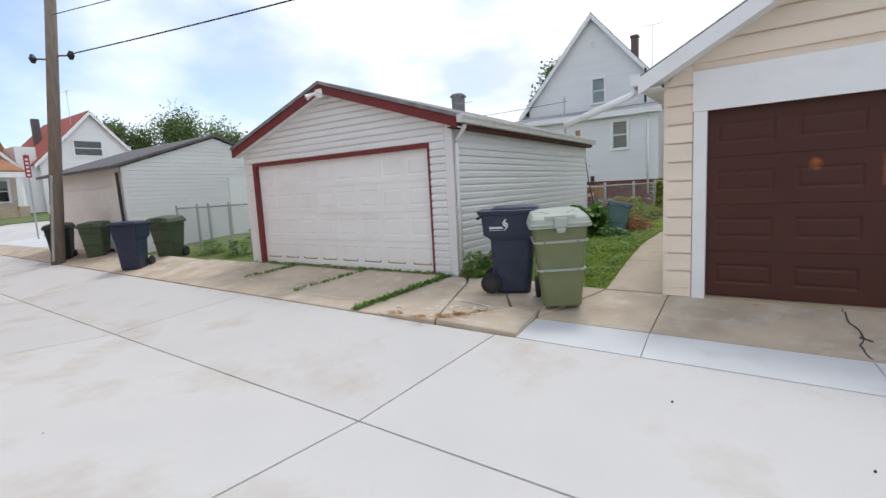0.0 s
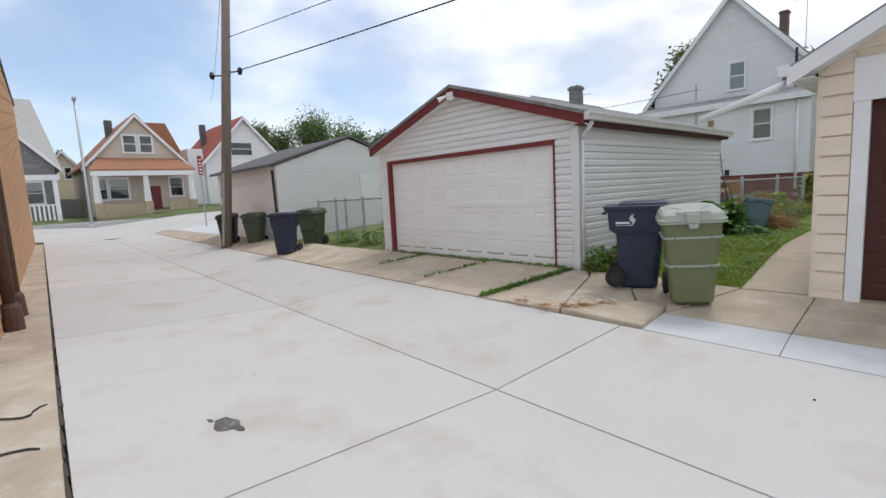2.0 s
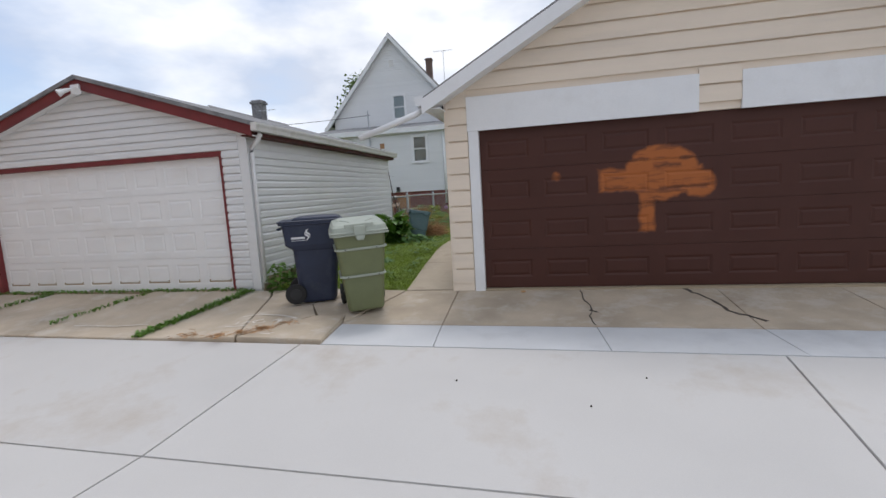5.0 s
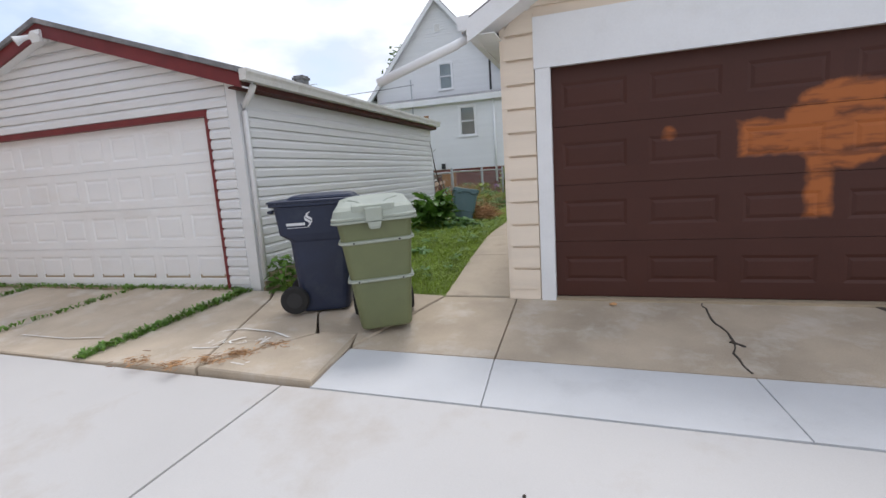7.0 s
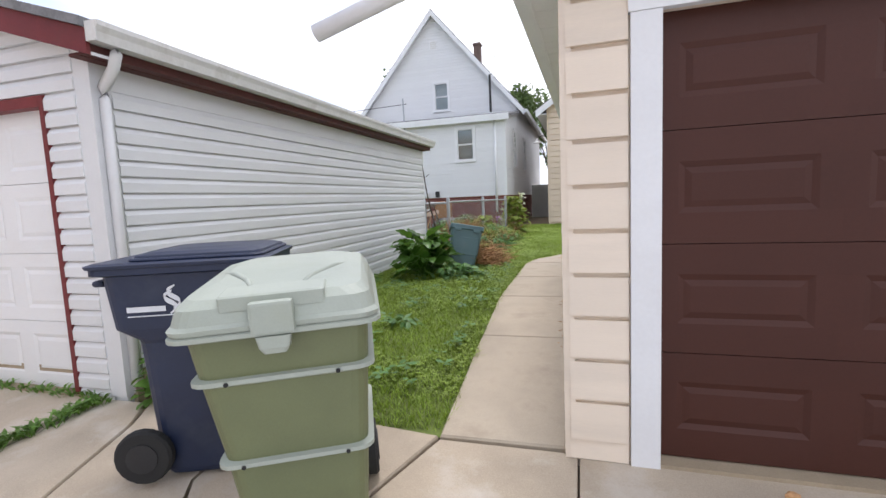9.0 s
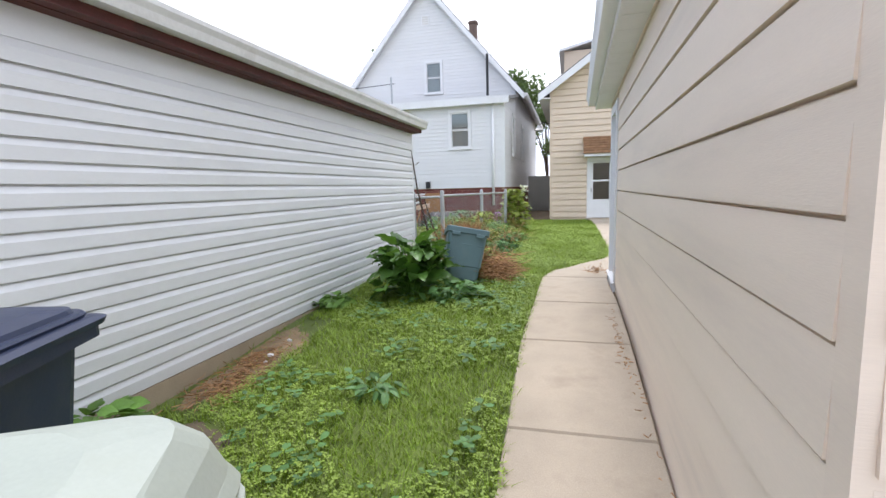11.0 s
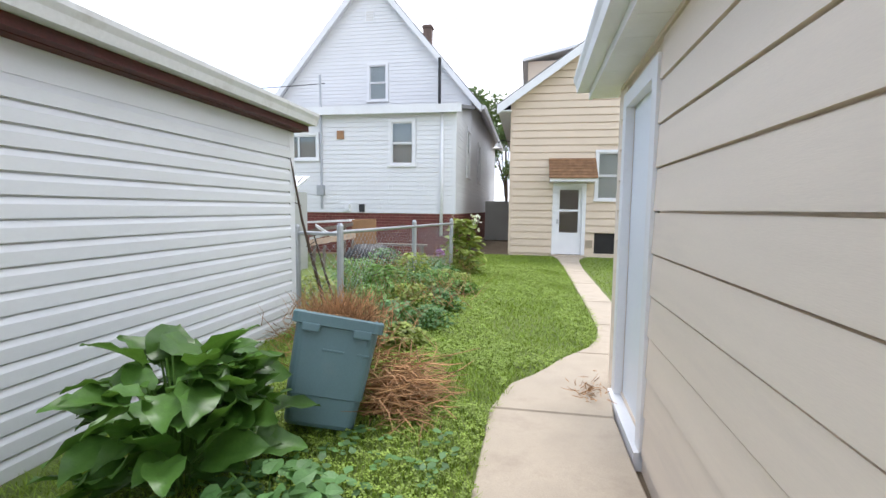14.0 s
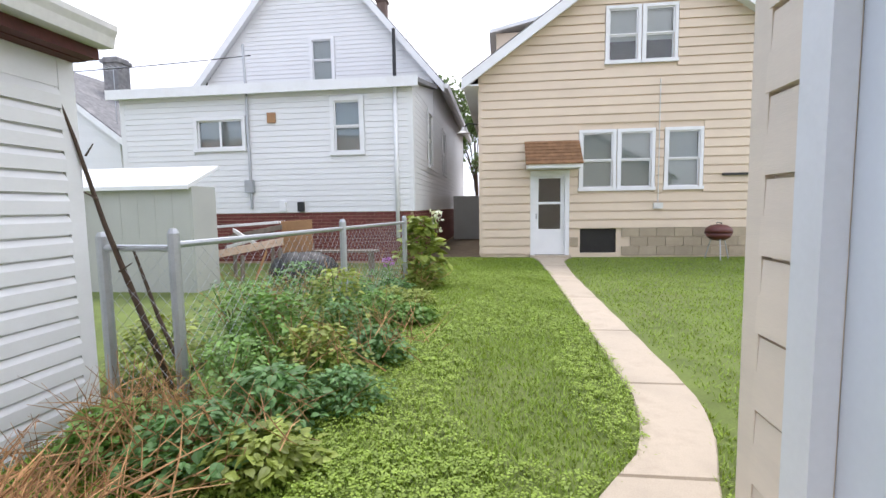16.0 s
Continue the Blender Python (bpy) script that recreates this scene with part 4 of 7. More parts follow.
gutter(bg, bex, -1, BY0 - FO, BY1 + 0.33, bez + 0.02, WHITE, 0.12, 0.12)
bm = bmesh.new()
tube(bm, [(bex - 0.05, BY0 - 0.30, bez - 0.10), (bex - 0.06, BY0 - 0.32, bez - 0.17), (bex - 0.14, BY0 - 0.34, bez - 0.21), (-2.0, 5.42, 2.31)], 0.04, 10)
part("drain_pipe", bm, WHITE, bg, "white gutter pipe slanting out into the air", smooth=True)
part("header_board", boxes((GX0 - 0.14, 2.23, BY0 - 0.045, BY0 - 0.002, GZ1 - 0.01, 2.775)), WHITE, bg, "white header board over the door")
part("header_board", boxes((2.70, GX1 + 0.14, BY0 - 0.045, BY0 - 0.002, GZ1 - 0.01, 2.775)), WHITE, bg, "white header board over the door")
part("door_trim", boxes((GX0 - 0.13, GX0 + 0.005, BY0 - 0.04, BY0 + 0.06, BB - 0.01, GZ1 - 0.012)), WHITE, bg)
part("door_trim", boxes((GX1, GX1 + 0.13, BY0 - 0.04, BY0 + 0.06, BB - 0.01, GZ1 - 0.012)), WHITE, bg)
panel_door(bg, GX0, GX1, BB + 0.03, GZ1, BY0 + 0.06, 4, 8, BDOOR, emboss=0.009, rail=0.27)
part("threshold", boxes((GX0, GX1, BY0 - 0.03, BY0 + 0.11, BB - 0.1, BB + 0.025)), FOUND, bg)
# side door
part("side_door", boxes((BX0 + 0.012, BX0 + 0.05, SD0 + 0.002, SD1 - 0.002, SDZ0 - 0.015, SDZ1 - 0.002)), PINKDOOR, bg, "plain pale white side door")
for y0, y1, z0, z1 in ((SD0 - 0.10, SD0 + 0.004, SDZ0 - 0.06, SDZ1 + 0.09), (SD1 - 0.004, SD1 + 0.10, SDZ0 - 0.06, SDZ1 + 0.09), (SD0 + 0.004, SD1 - 0.004, SDZ1 - 0.004, SDZ1 + 0.09)):
    part("side_door_trim", boxes((BX0 - 0.045, BX0 + 0.008, y0, y1, z0, z1)), WHITE, bg)
part("side_door_sill", boxes((BX0 - 0.07, BX0 + 0.1, SD0 - 0.1, SD1 + 0.1, SDZ0 - 0.16, SDZ0 - 0.02)), WHITE, bg)

# ---- white house ----
hx0, hx1, hy0, hy1 = -10.45, -3.42, 21.0, 36.0
hz, hbr = 4.28, 1.50
wh = thing("white_house", (-6.9, 28, 0.4), "white-sided gabled house on a red-painted brick base", "house")
HW = [(-8.52, -7.40, 3.02, 3.66), (-5.20, -4.60, 2.86, 3.98)]
bm = bmesh.new()
wall(bm, "y", hy0, hy0 + 0.15, hx0, hx1, hbr, hz, HW)
GY = 24.5
wall(bm, "x", hx1 - 0.15, hx1, hy0 + 0.15, GY, hbr, hz, [(23.2, 23.9, 2.7, 4.1)])
wall(bm, "x", hx1 - 0.15, hx1, GY, hy1, hbr, 5.58, [(26.5, 27.3, 2.7, 4.1)])
wall(bm, "x", hx0, hx0 + 0.15, hy0 + 0.15, GY, hbr, hz)
wall(bm, "x", hx0, hx0 + 0.15, GY, hy1, hbr, 5.25)
for x in (hx0, hx1 - 0.15):
    prism(bm, [(x, hy0 + 0.15, hz), (x, GY, hz), (x, GY, hz + 0.71), (x, hy0 + 0.15, hz + 0.06)], (0.15, 0, 0))
HA = 9.6
hcx = -7.02
wall(bm, "y", GY, GY + 0.15, hx0, hx1, 4.2, 5.5, [(-7.04, -6.44, 5.45, 5.5)])
part("wall", bm, VINYL2, wh)
up = (-7.04, -6.44, 5.42, 6.58)
bm = bmesh.new()
ax = lambda x: HA - 0.05 - (HA - 5.5) * abs(x - hcx) / (hcx - hx0 if x < hcx else hx1 - hcx)
for a, b, lo in ((hx0, up[0], None), (up[0], up[1], up[3]), (up[1], hx1, None)):
    pts = [(a, GY, lo or 5.5), (b, GY, lo or 5.5)]
    pts += [(b, GY, max(5.5, ax(b)))] if ax(b) > 5.51 else []
    pts += [(hcx, GY, ax(hcx))] if a < hcx < b else []
    pts += [(a, GY, ax(a))] if ax(a) > 5.51 else []
    prism(bm, pts, (0, 0.15, 0))
part("gable_wall", bm, VINYL2, wh)
HC = 0.125
siding(wh, "y", hy0, -1, hx0 + 0.09, hx1 - 0.09, hbr, hz - 0.05, HC, VINYL2, [(a - 0.1, b + 0.1, c - 0.1, d + 0.1) for a, b, c, d in HW], proud=0.024)
siding(wh, "y", GY, -1, hx0, hx1, 4.9, HA - 0.1, HC, VINYL2, [(up[0] - 0.1, up[1] + 0.1, up[2] - 0.1, up[3] + 0.1)], gable_ext(hx0, hx1, hcx, 5.5, HA - 0.05), proud=0.024)
siding(wh, "x", hx1, 1, hy0 + 0.1, GY, hbr, hz, HC, VINYL2, [(23.1, 24.0, 2.6, 4.2)])
siding(wh, "x", hx1, 1, GY + 0.005, 31.0, hbr, 5.6, HC, VINYL2, [(26.4, 27.4, 2.6, 4.2)])
for x in (hx0, hx1):
    part("corner_post", boxes((x - 0.09 if x > -5 else x - 0.025, x + 0.025 if x > -5 else x + 0.09, hy0 - 0.025, hy0 + 0.09, hbr, hz)), VINYL2, wh)
part("brick_base", boxes((hx0 + 0.02, hx1 - 0.02, hy0 + 0.02, hy1, 0.0, hbr)), MORTAR, wh)
for a, b, c, d in HW:
    if b - a > 0.9:
        window(wh, "y", hy0 - 0.02, -1, a, b, c, d, (2, 1), 0.08, 1.0, slide=True)
    else:
        window(wh, "y", hy0 - 0.02, -1, a, b, c, d, (1, 2), 0.09, 1.0)
window(wh, "y", GY - 0.02, -1, *up, (1, 2), 0.09, 1.0)
window(wh, "x", hx1 + 0.02, 1, 23.2, 23.9, 2.7, 4.1, (1, 2), 0.09, 0.6)
window(wh, "x", hx1 + 0.02, 1, 26.5, 27.3, 2.7, 4.1, (1, 2), 0.09, 0.6)
bm = bmesh.new()
prism(bm, [(hx0 - 0.15, hy0 - 0.22, hz), (hx1 + 0.15, hy0 - 0.22, hz), (hx1 + 0.15, GY, hz + 0.72), (hx0 - 0.15, GY, hz + 0.72)], (0, 0, 0.10))
part("porch_roof", bm, SHINGLE, wh, "low sloping rear roof")
part("eave_board", boxes((hx0 - 0.18, hx1 + 0.18, hy0 - 0.25, hy0 - 0.221, hz - 0.10, hz + 0.12)), WHITE, wh)
part("eave_soffit", boxes((hx0 - 0.15, hx1 + 0.15, hy0 - 0.22, hy0, hz - 0.06, hz - 0.04)), WHITE, wh)
hs = (HA - 5.5) / 3.52
for s in (1, -1):
    e = 3.95
    bm = bmesh.new()
    prism(bm, [(hcx, GY - 0.25, HA + 0.04), (hcx + s * e, GY - 0.25, HA + 0.04 - hs * e), (hcx + s * e, GY - 0.25, HA + 0.14 - hs * e), (hcx, GY - 0.25, HA + 0.14)], (0, hy1 - GY + 0.5, 0))
    part("roof", bm, SHINGLE_D, wh, "dark shingle slope")
    bm = bmesh.new()
    prism(bm, [(hcx, GY - 0.25, HA + 0.10), (hcx + s * e, GY - 0.25, HA + 0.10 - hs * e), (hcx + s * e, GY - 0.25, HA - 0.16 - hs * e), (hcx, GY - 0.25, HA - 0.16)], (0, -0.03, 0))
    part("rake_board", bm, WHITE, wh, "white painted rake board")
    bm = bmesh.new()
    prism(bm, [(hcx, GY - 0.25, HA - 0.05), (hcx + s * e, GY - 0.25, HA - 0.05 - hs * e), (hcx + s * e, GY - 0.25, HA - 0.07 - hs * e), (hcx, GY - 0.25, HA - 0.07)], (0, 0.25, 0))
    part("rake_soffit", bm, WHITE, wh)
    dw = 3.40 if s > 0 else 3.70
    bm = prism(bmesh.new(), [(hcx + s * dw, GY, HA - 0.02 - hs * dw), (hcx + s * e, GY, HA - 0.02 - hs * e), (hcx + s * e, GY, HA - 0.04 - hs * e), (hcx + s * dw, GY, HA - 0.04 - hs * dw)], (0, hy1 - GY, 0))
    part("eave_soffit", bm, WHITE, wh)
gutter(wh, hcx + 3.95, 1, GY - 0.2, hy1, HA + 0.1 - hs * 3.95, WHITE, 0.13, 0.13)
part("back_gable", prism(bmesh.new(), [(hx0, hy1 - 0.15, 0), (hx1, hy1 - 0.15, 0), (hx1, hy1 - 0.15, 5.5), (hcx, hy1 - 0.15, HA - 0.05), (hx0, hy1 - 0.15, 5.5)], (0, 0.15, 0)), VINYL2, wh)
bm = boxes((hcx - 0.17, hcx + 0.17, GY - 0.04, GY - 0.012, 8.05, 8.45))
v_ = part("gable_vent", bm, WHITE, wh)
for k in range(4):
    part("louvre", boxes((hcx - 0.13, hcx + 0.13, GY - 0.05, GY - 0.041, 8.09 + 0.085 * k, 8.15 + 0.085 * k)), GUTTER, v_)
bm = boxes((-6.05, -5.7, 28.5, 28.85, 8.2, 9.42), (-6.1, -5.65, 28.45, 28.9, 9.30, 9.36))
part("chimney", bm, CHIMNEY, wh, "brown-grey brick chimney")
bm = tube(bmesh.new(), [(-3.78, hy0 - 0.06, hz - 0.05), (-3.78, hy0 - 0.06, 0.9)], 0.045, 8)
part("downspout", bm, WHITE, wh, "white downspout", smooth=True)
bm = tube(bmesh.new(), [(-4.45, GY - 0.5, 5.05), (-4.45, GY - 0.5, 6.6)], 0.05, 8)
part("vent_pipe", bm, BLACKP, wh, "black roof vent pipe")
bm = tube(bmesh.new(), [(-7.25, hy0 - 0.10, 5.3), (-7.25, hy0 - 0.06, 4.3), (-7.25, hy0 - 0.05, 1.6)], 0.03, 8)
part("conduit", bm, GALV, wh, "grey electric service conduit")
part("meter_box", boxes((-7.36, -7.16, hy0 - 0.14, hy0 - 0.02, 1.98, 2.26)), GALV, wh)
part("vent_cover", boxes((-6.78, -6.58, hy0 - 0.06, hy0 - 0.02, 3.55, 3.78)), PLY, wh)
part("outlet_box", boxes((-6.55, -6.40, hy0 - 0.1, hy0 - 0.02, 1.55, 1.75)), WHITE, wh)
part("outlet_box", boxes((-6.12, -5.98, hy0 - 0.1, hy0 - 0.02, 1.52, 1.74)), BLACKP, wh)

# ---- beige house ----
cx0, cx1, cy0, cy1 = -1.95, 5.75, 21.85, 33.0
cb, ce, ccx, cap_ = 1.03, 4.72, 1.90, 7.42
bh = thing("beige_house", (1.9, 27, 0.36), "beige lap-sided house with white windows and small hooded back door", "house")
CW = [(0.47, 1.17, 1.97, 3.25), (1.34, 2.04, 1.97, 3.25), (2.40, 3.10, 1.97, 3.25)]
CU = [(1.04, 1.68, 4.87, 6.02), (1.85, 2.48, 4.87, 6.02)]
CD = (-0.64, 0.08, 0.38, 2.28)
VENT = (0.44, 1.28, 0.42, 1.0)
bm = bmesh.new()
wall(bm, "y", cy0, cy0 + 0.15, cx0, cx1, 0.0, ce, CW + [(CD[0], CD[1], 0.36, CD[3]), VENT])
wall(bm, "x", cx0, cx0 + 0.15, cy0 + 0.15, cy1, 0.0, ce)
wall(bm, "x", cx1 - 0.15, cx1, cy0 + 0.15, cy1, 0.0, ce)
wall(bm, "y", cy1 - 0.15, cy1, cx0 + 0.15, cx1 - 0.15, 0.0, ce)
ca = lambda x: cap_ - 0.05 - (cap_ - ce) * abs(x - ccx) / (ccx - cx0)
for y in (cy0, cy1 - 0.15):
    cuts = [cx0, CU[0][0], CU[0][1], CU[1][0], CU[1][1], cx1]
    for i, (a, b) in enumerate(zip(cuts, cuts[1:])):
        hole = i in (1, 3) and y == cy0
        if hole:
            prism(bm, [(a, y, ce), (b, y, ce), (b, y, CU[0][2]), (a, y, CU[0][2])], (0, 0.15, 0))
        pts = [(a, y, CU[0][3] if hole else ce), (b, y, CU[0][3] if hole else ce)] + ([(b, y, ca(b))] if b < cx1 else []) + ([(ccx, y, ca(ccx))] if a < ccx < b else []) + ([(a, y, ca(a))] if a > cx0 else [])
        prism(bm, pts, (0, 0.15, 0))
part("wall", bm, BEIGE2, bh)
# block foundation
for j in range(3):
    x = 0.20 - (0.2 if j % 2 else 0.0)
    while x < cx1 - 0.05:
        a, b, z0, z1 = max(x, 0.20) + 0.005, min(x + 0.40, cx1) - 0.005, 0.36 + j * 0.222, 0.36 + (j + 1) * 0.222 - 0.01
        if not (a < VENT[1] and b > VENT[0] and z0 < VENT[3] - 0.05 and z1 > VENT[2] + 0.05):
            part("block", boxes((a, b, cy0 - 0.03, cy0 - 0.001, z0, z1)), BLOCK, bh)
        x += 0.40
# solid plate; the vent's inner darkness is its colour
part("vent_grille", boxes((VENT[0], VENT[1], cy0 + 0.04, cy0 + 0.06, VENT[2], VENT[3])), DARK, bh, "dark plate standing for the unlit basement vent opening")
allw = [(a - 0.09, b + 0.09, c - 0.08, d + 0.09) for a, b, c, d in CW + CU]
siding(bh, "y", cy0, -1, cx0 + 0.08, cx1 - 0.08, 0.40, cap_ - 0.15, 0.205, BEIGE2, allw + [(CD[0] - 0.1, CD[1] + 0.1, 0, CD[3] + 0.2), (0.18, 6.0, 0.0, cb), (CD[0] - 0.22, CD[1] + 0.30, 2.42, 3.05)], gable_ext(cx0 + 0.05, cx1 - 0.05, ccx, ce, cap_ - 0.05), proud=0.040, lap=0.030)
siding(bh, "x", cx0, -1, cy0 + 0.06, cy1, 0.40, ce - 0.05, 0.205, BEIGE2, proud=0.034)
part("corner_board", boxes((cx0 - 0.024, cx0 + 0.08, cy0 - 0.024, cy0 + 0.06, 0.36, ce)), BEIGE2, bh)
for w in CW + CU:
    window(bh, "y", cy0 - 0.02, -1, *w, (1, 2), 0.075, 0.97 if w in CW else 0.6)
cs = (cap_ - ce) / (ccx - cx0)
for s in (1, -1):
    e = 4.25
    bm = bmesh.new()
    prism(bm, [(ccx, cy0 - 0.35, cap_ + 0.04), (ccx + s * e, cy0 - 0.35, cap_ + 0.04 - cs * e), (ccx + s * e, cy0 - 0.35, cap_ + 0.14 - cs * e), (ccx, cy0 - 0.35, cap_ + 0.14)], (0, cy1 - cy0 + 0.6, 0))
    part("roof", bm, SHINGLE_D, bh, "dark shingle slope")
    bm = bmesh.new()
    prism(bm, [(ccx, cy0 - 0.35, cap_ + 0.10), (ccx + s * e, cy0 - 0.35, cap_ + 0.10 - cs * e), (ccx + s * e, cy0 - 0.35, cap_ - 0.15 - cs * e), (ccx, cy0 - 0.35, cap_ - 0.15)], (0, -0.03, 0))
    part("rake_board", bm, WHITE, bh, "white painted rake board")
    bm = bmesh.new()
    prism(bm, [(ccx, cy0 - 0.35, cap_ - 0.05), (ccx + s * e, cy0 - 0.35, cap_ - 0.05 - cs * e), (ccx + s * e, cy0 - 0.35, cap_ - 0.07 - cs * e), (ccx, cy0 - 0.35, cap_ - 0.07)], (0, 0.35, 0))
    part("rake_soffit", bm, WHITE, bh)
part("eave_soffit", boxes((cx0 - 0.38, cx0 - 0.004, cy0 - 0.35, cy1, ce - 0.34, ce - 0.31)), WHITE, bh)
# dormer on the side slope
bm = boxes((-1.55, 0.8, 25.0, 28.5, 4.9, 6.75))
part("dormer", bm, BEIGE2, bh, "beige dormer on the roof slope")
bm = prism(bmesh.new(), [(-1.75, 24.8, 6.70), (1.2, 24.8, 7.35), (1.2, 24.8, 7.45), (-1.75, 24.8, 6.80)], (0, 3.9, 0))
part("dormer_roof", bm, WHITE, bh)
# back door with hood
d = part("back_door", boxes((CD[0] + 0.002, CD[1] - 0.002, cy0 + 0.03, cy0 + 0.07, CD[2], CD[2] + 0.62)), WHITE, bh, "white screen door with two glass panes")
for z0, z1 in ((CD[2] + 0.62, 1.60), (1.66, CD[3] - 0.06)):
    part("pane", boxes((CD[0] + 0.10, CD[1] - 0.10, cy0 + 0.045, cy0 + 0.052, z0, z1)), GLASS, d)
part("stile", boxes((CD[0] + 0.002, CD[0] + 0.10, cy0 + 0.03, cy0 + 0.07, CD[2] + 0.62, CD[3] - 0.002), (CD[1] - 0.10, CD[1] - 0.002, cy0 + 0.03, cy0 + 0.07, CD[2] + 0.62, CD[3] - 0.002), (CD[0] + 0.10, CD[1] - 0.10, cy0 + 0.03, cy0 + 0.07, 1.60, 1.66), (CD[0] + 0.10, CD[1] - 0.10, cy0 + 0.03, cy0 + 0.07, CD[3] - 0.06, CD[3] - 0.002)), WHITE, d)
part("door_handle", rounded(CD[0] + 0.03, CD[0] + 0.06, cy0 - 0.01, cy0 + 0.03, 1.25, 1.38, 0.008), GALV, d)
for a, b, z0, z1 in ((CD[0] - 0.10, CD[0] + 0.004, 0.36, 2.40), (CD[1] - 0.004, CD[1] + 0.10, 0.36, 2.40), (CD[0] + 0.004, CD[1] - 0.004, CD[3] - 0.004, 2.40)):
    part("door_trim", boxes((a, b, cy0 - 0.04, cy0 + 0.026, z0, z1)), WHITE, bh)
part("door_step", boxes((CD[0] - 0.12, CD[1] + 0.12, cy0 - 0.30, cy0, 0.20, 0.37)), WALKC, bh)
hood = part("door_hood", boxes((CD[0] - 0.20, CD[1] + 0.28, cy0 - 0.62, cy0 - 0.03, 2.42, 2.52)), WHITE, bh)
HL, HR = CD[0] - 0.24, CD[1] + 0.32
for k in range(7):
    f0, f1 = k / 7, (k + 1) / 7
    y0, y1, z0, z1 = cy0 - 0.66 + 0.64 * f0, cy0 - 0.66 + 0.64 * f1, 2.50 + 0.60 * f0, 2.50 + 0.60 * f1
    vs = [(HL, y0, z0), (HR, y0, z0), (HR, y1, z1), (HL, y1, z1), (HL, y0 - 0.004, z0 + 0.03), (HR, y0 - 0.004, z0 + 0.03), (HR, y1, z1 + 0.012), (HL, y1, z1 + 0.012)]
    quick("shingle_course", vs, [(0, 3, 2, 1), (4, 5, 6, 7), (0, 1, 5, 4), (1, 2, 6, 5), (3, 0, 4, 7)], SHINGLE_B, hood)
part("hood_cheek", prism(bmesh.new(), [(CD[0] - 0.18, cy0 - 0.58, 2.52), (CD[0] - 0.18, cy0 - 0.03, 2.52), (CD[0] - 0.18, cy0 - 0.03, 3.02)], (-0.02, 0, 0)), WHITE, hood)
part("hood_cheek", prism(bmesh.new(), [(CD[1] + 0.26, cy0 - 0.58, 2.52), (CD[1] + 0.26, cy0 - 0.03, 2.52), (CD[1] + 0.26, cy0 - 0.03, 3.02)], (0.02, 0, 0)), WHITE, hood)
bm = tube(bmesh.new(), [(2.20, cy0 - 0.05, 4.42), (2.20, cy0 - 0.05, 1.62)], 0.012, 6)
part("cable", bm, GUTTER, bh)
part("junction_box", boxes((2.10, 2.30, cy0 - 0.1, cy0 - 0.02, 1.46, 1.60)), GUTTER, bh)
part("wall_bracket", boxes((3.60, 4.3, cy0 - 0.1, cy0 - 0.02, 2.20, 2.25)), BLACKP, bh)

wh.location += Vector((-0.02, -0.30, 0.10))
bh.location += Vector((-0.05, 0.0, 0.10))
# the beige garage stands a little askew
bg.matrix_basis = Matrix.Translation((BX0, BY0, 0)) @ pose(0, 0, 0, 0, 0, -0.9) @ Matrix.Translation((-BX0, -BY0, 0)) @ bg.matrix_basis

# ---- wheeled carts ----
def wheel(parent, c, axis, r, w, m):
    bm = bmesh.new()
    a = Vector(axis)
    pts = [Vector(c) + a * t for t in (-w / 2, -w / 2 + 0.012, w / 2 - 0.012, w / 2)]
    tube(bm, pts, [r - 0.012, r, r, r - 0.012], 20)
    t = part("wheel", bm, RUBBER, parent, "black rubber tyre", smooth=False)
    bm = bmesh.new()
    tube(bm, [Vector(c) - a * (w / 2 + 0.006), Vector(c) + a * (w / 2 + 0.006)], r * 0.55, 14)
    part("hub", bm, m, t)


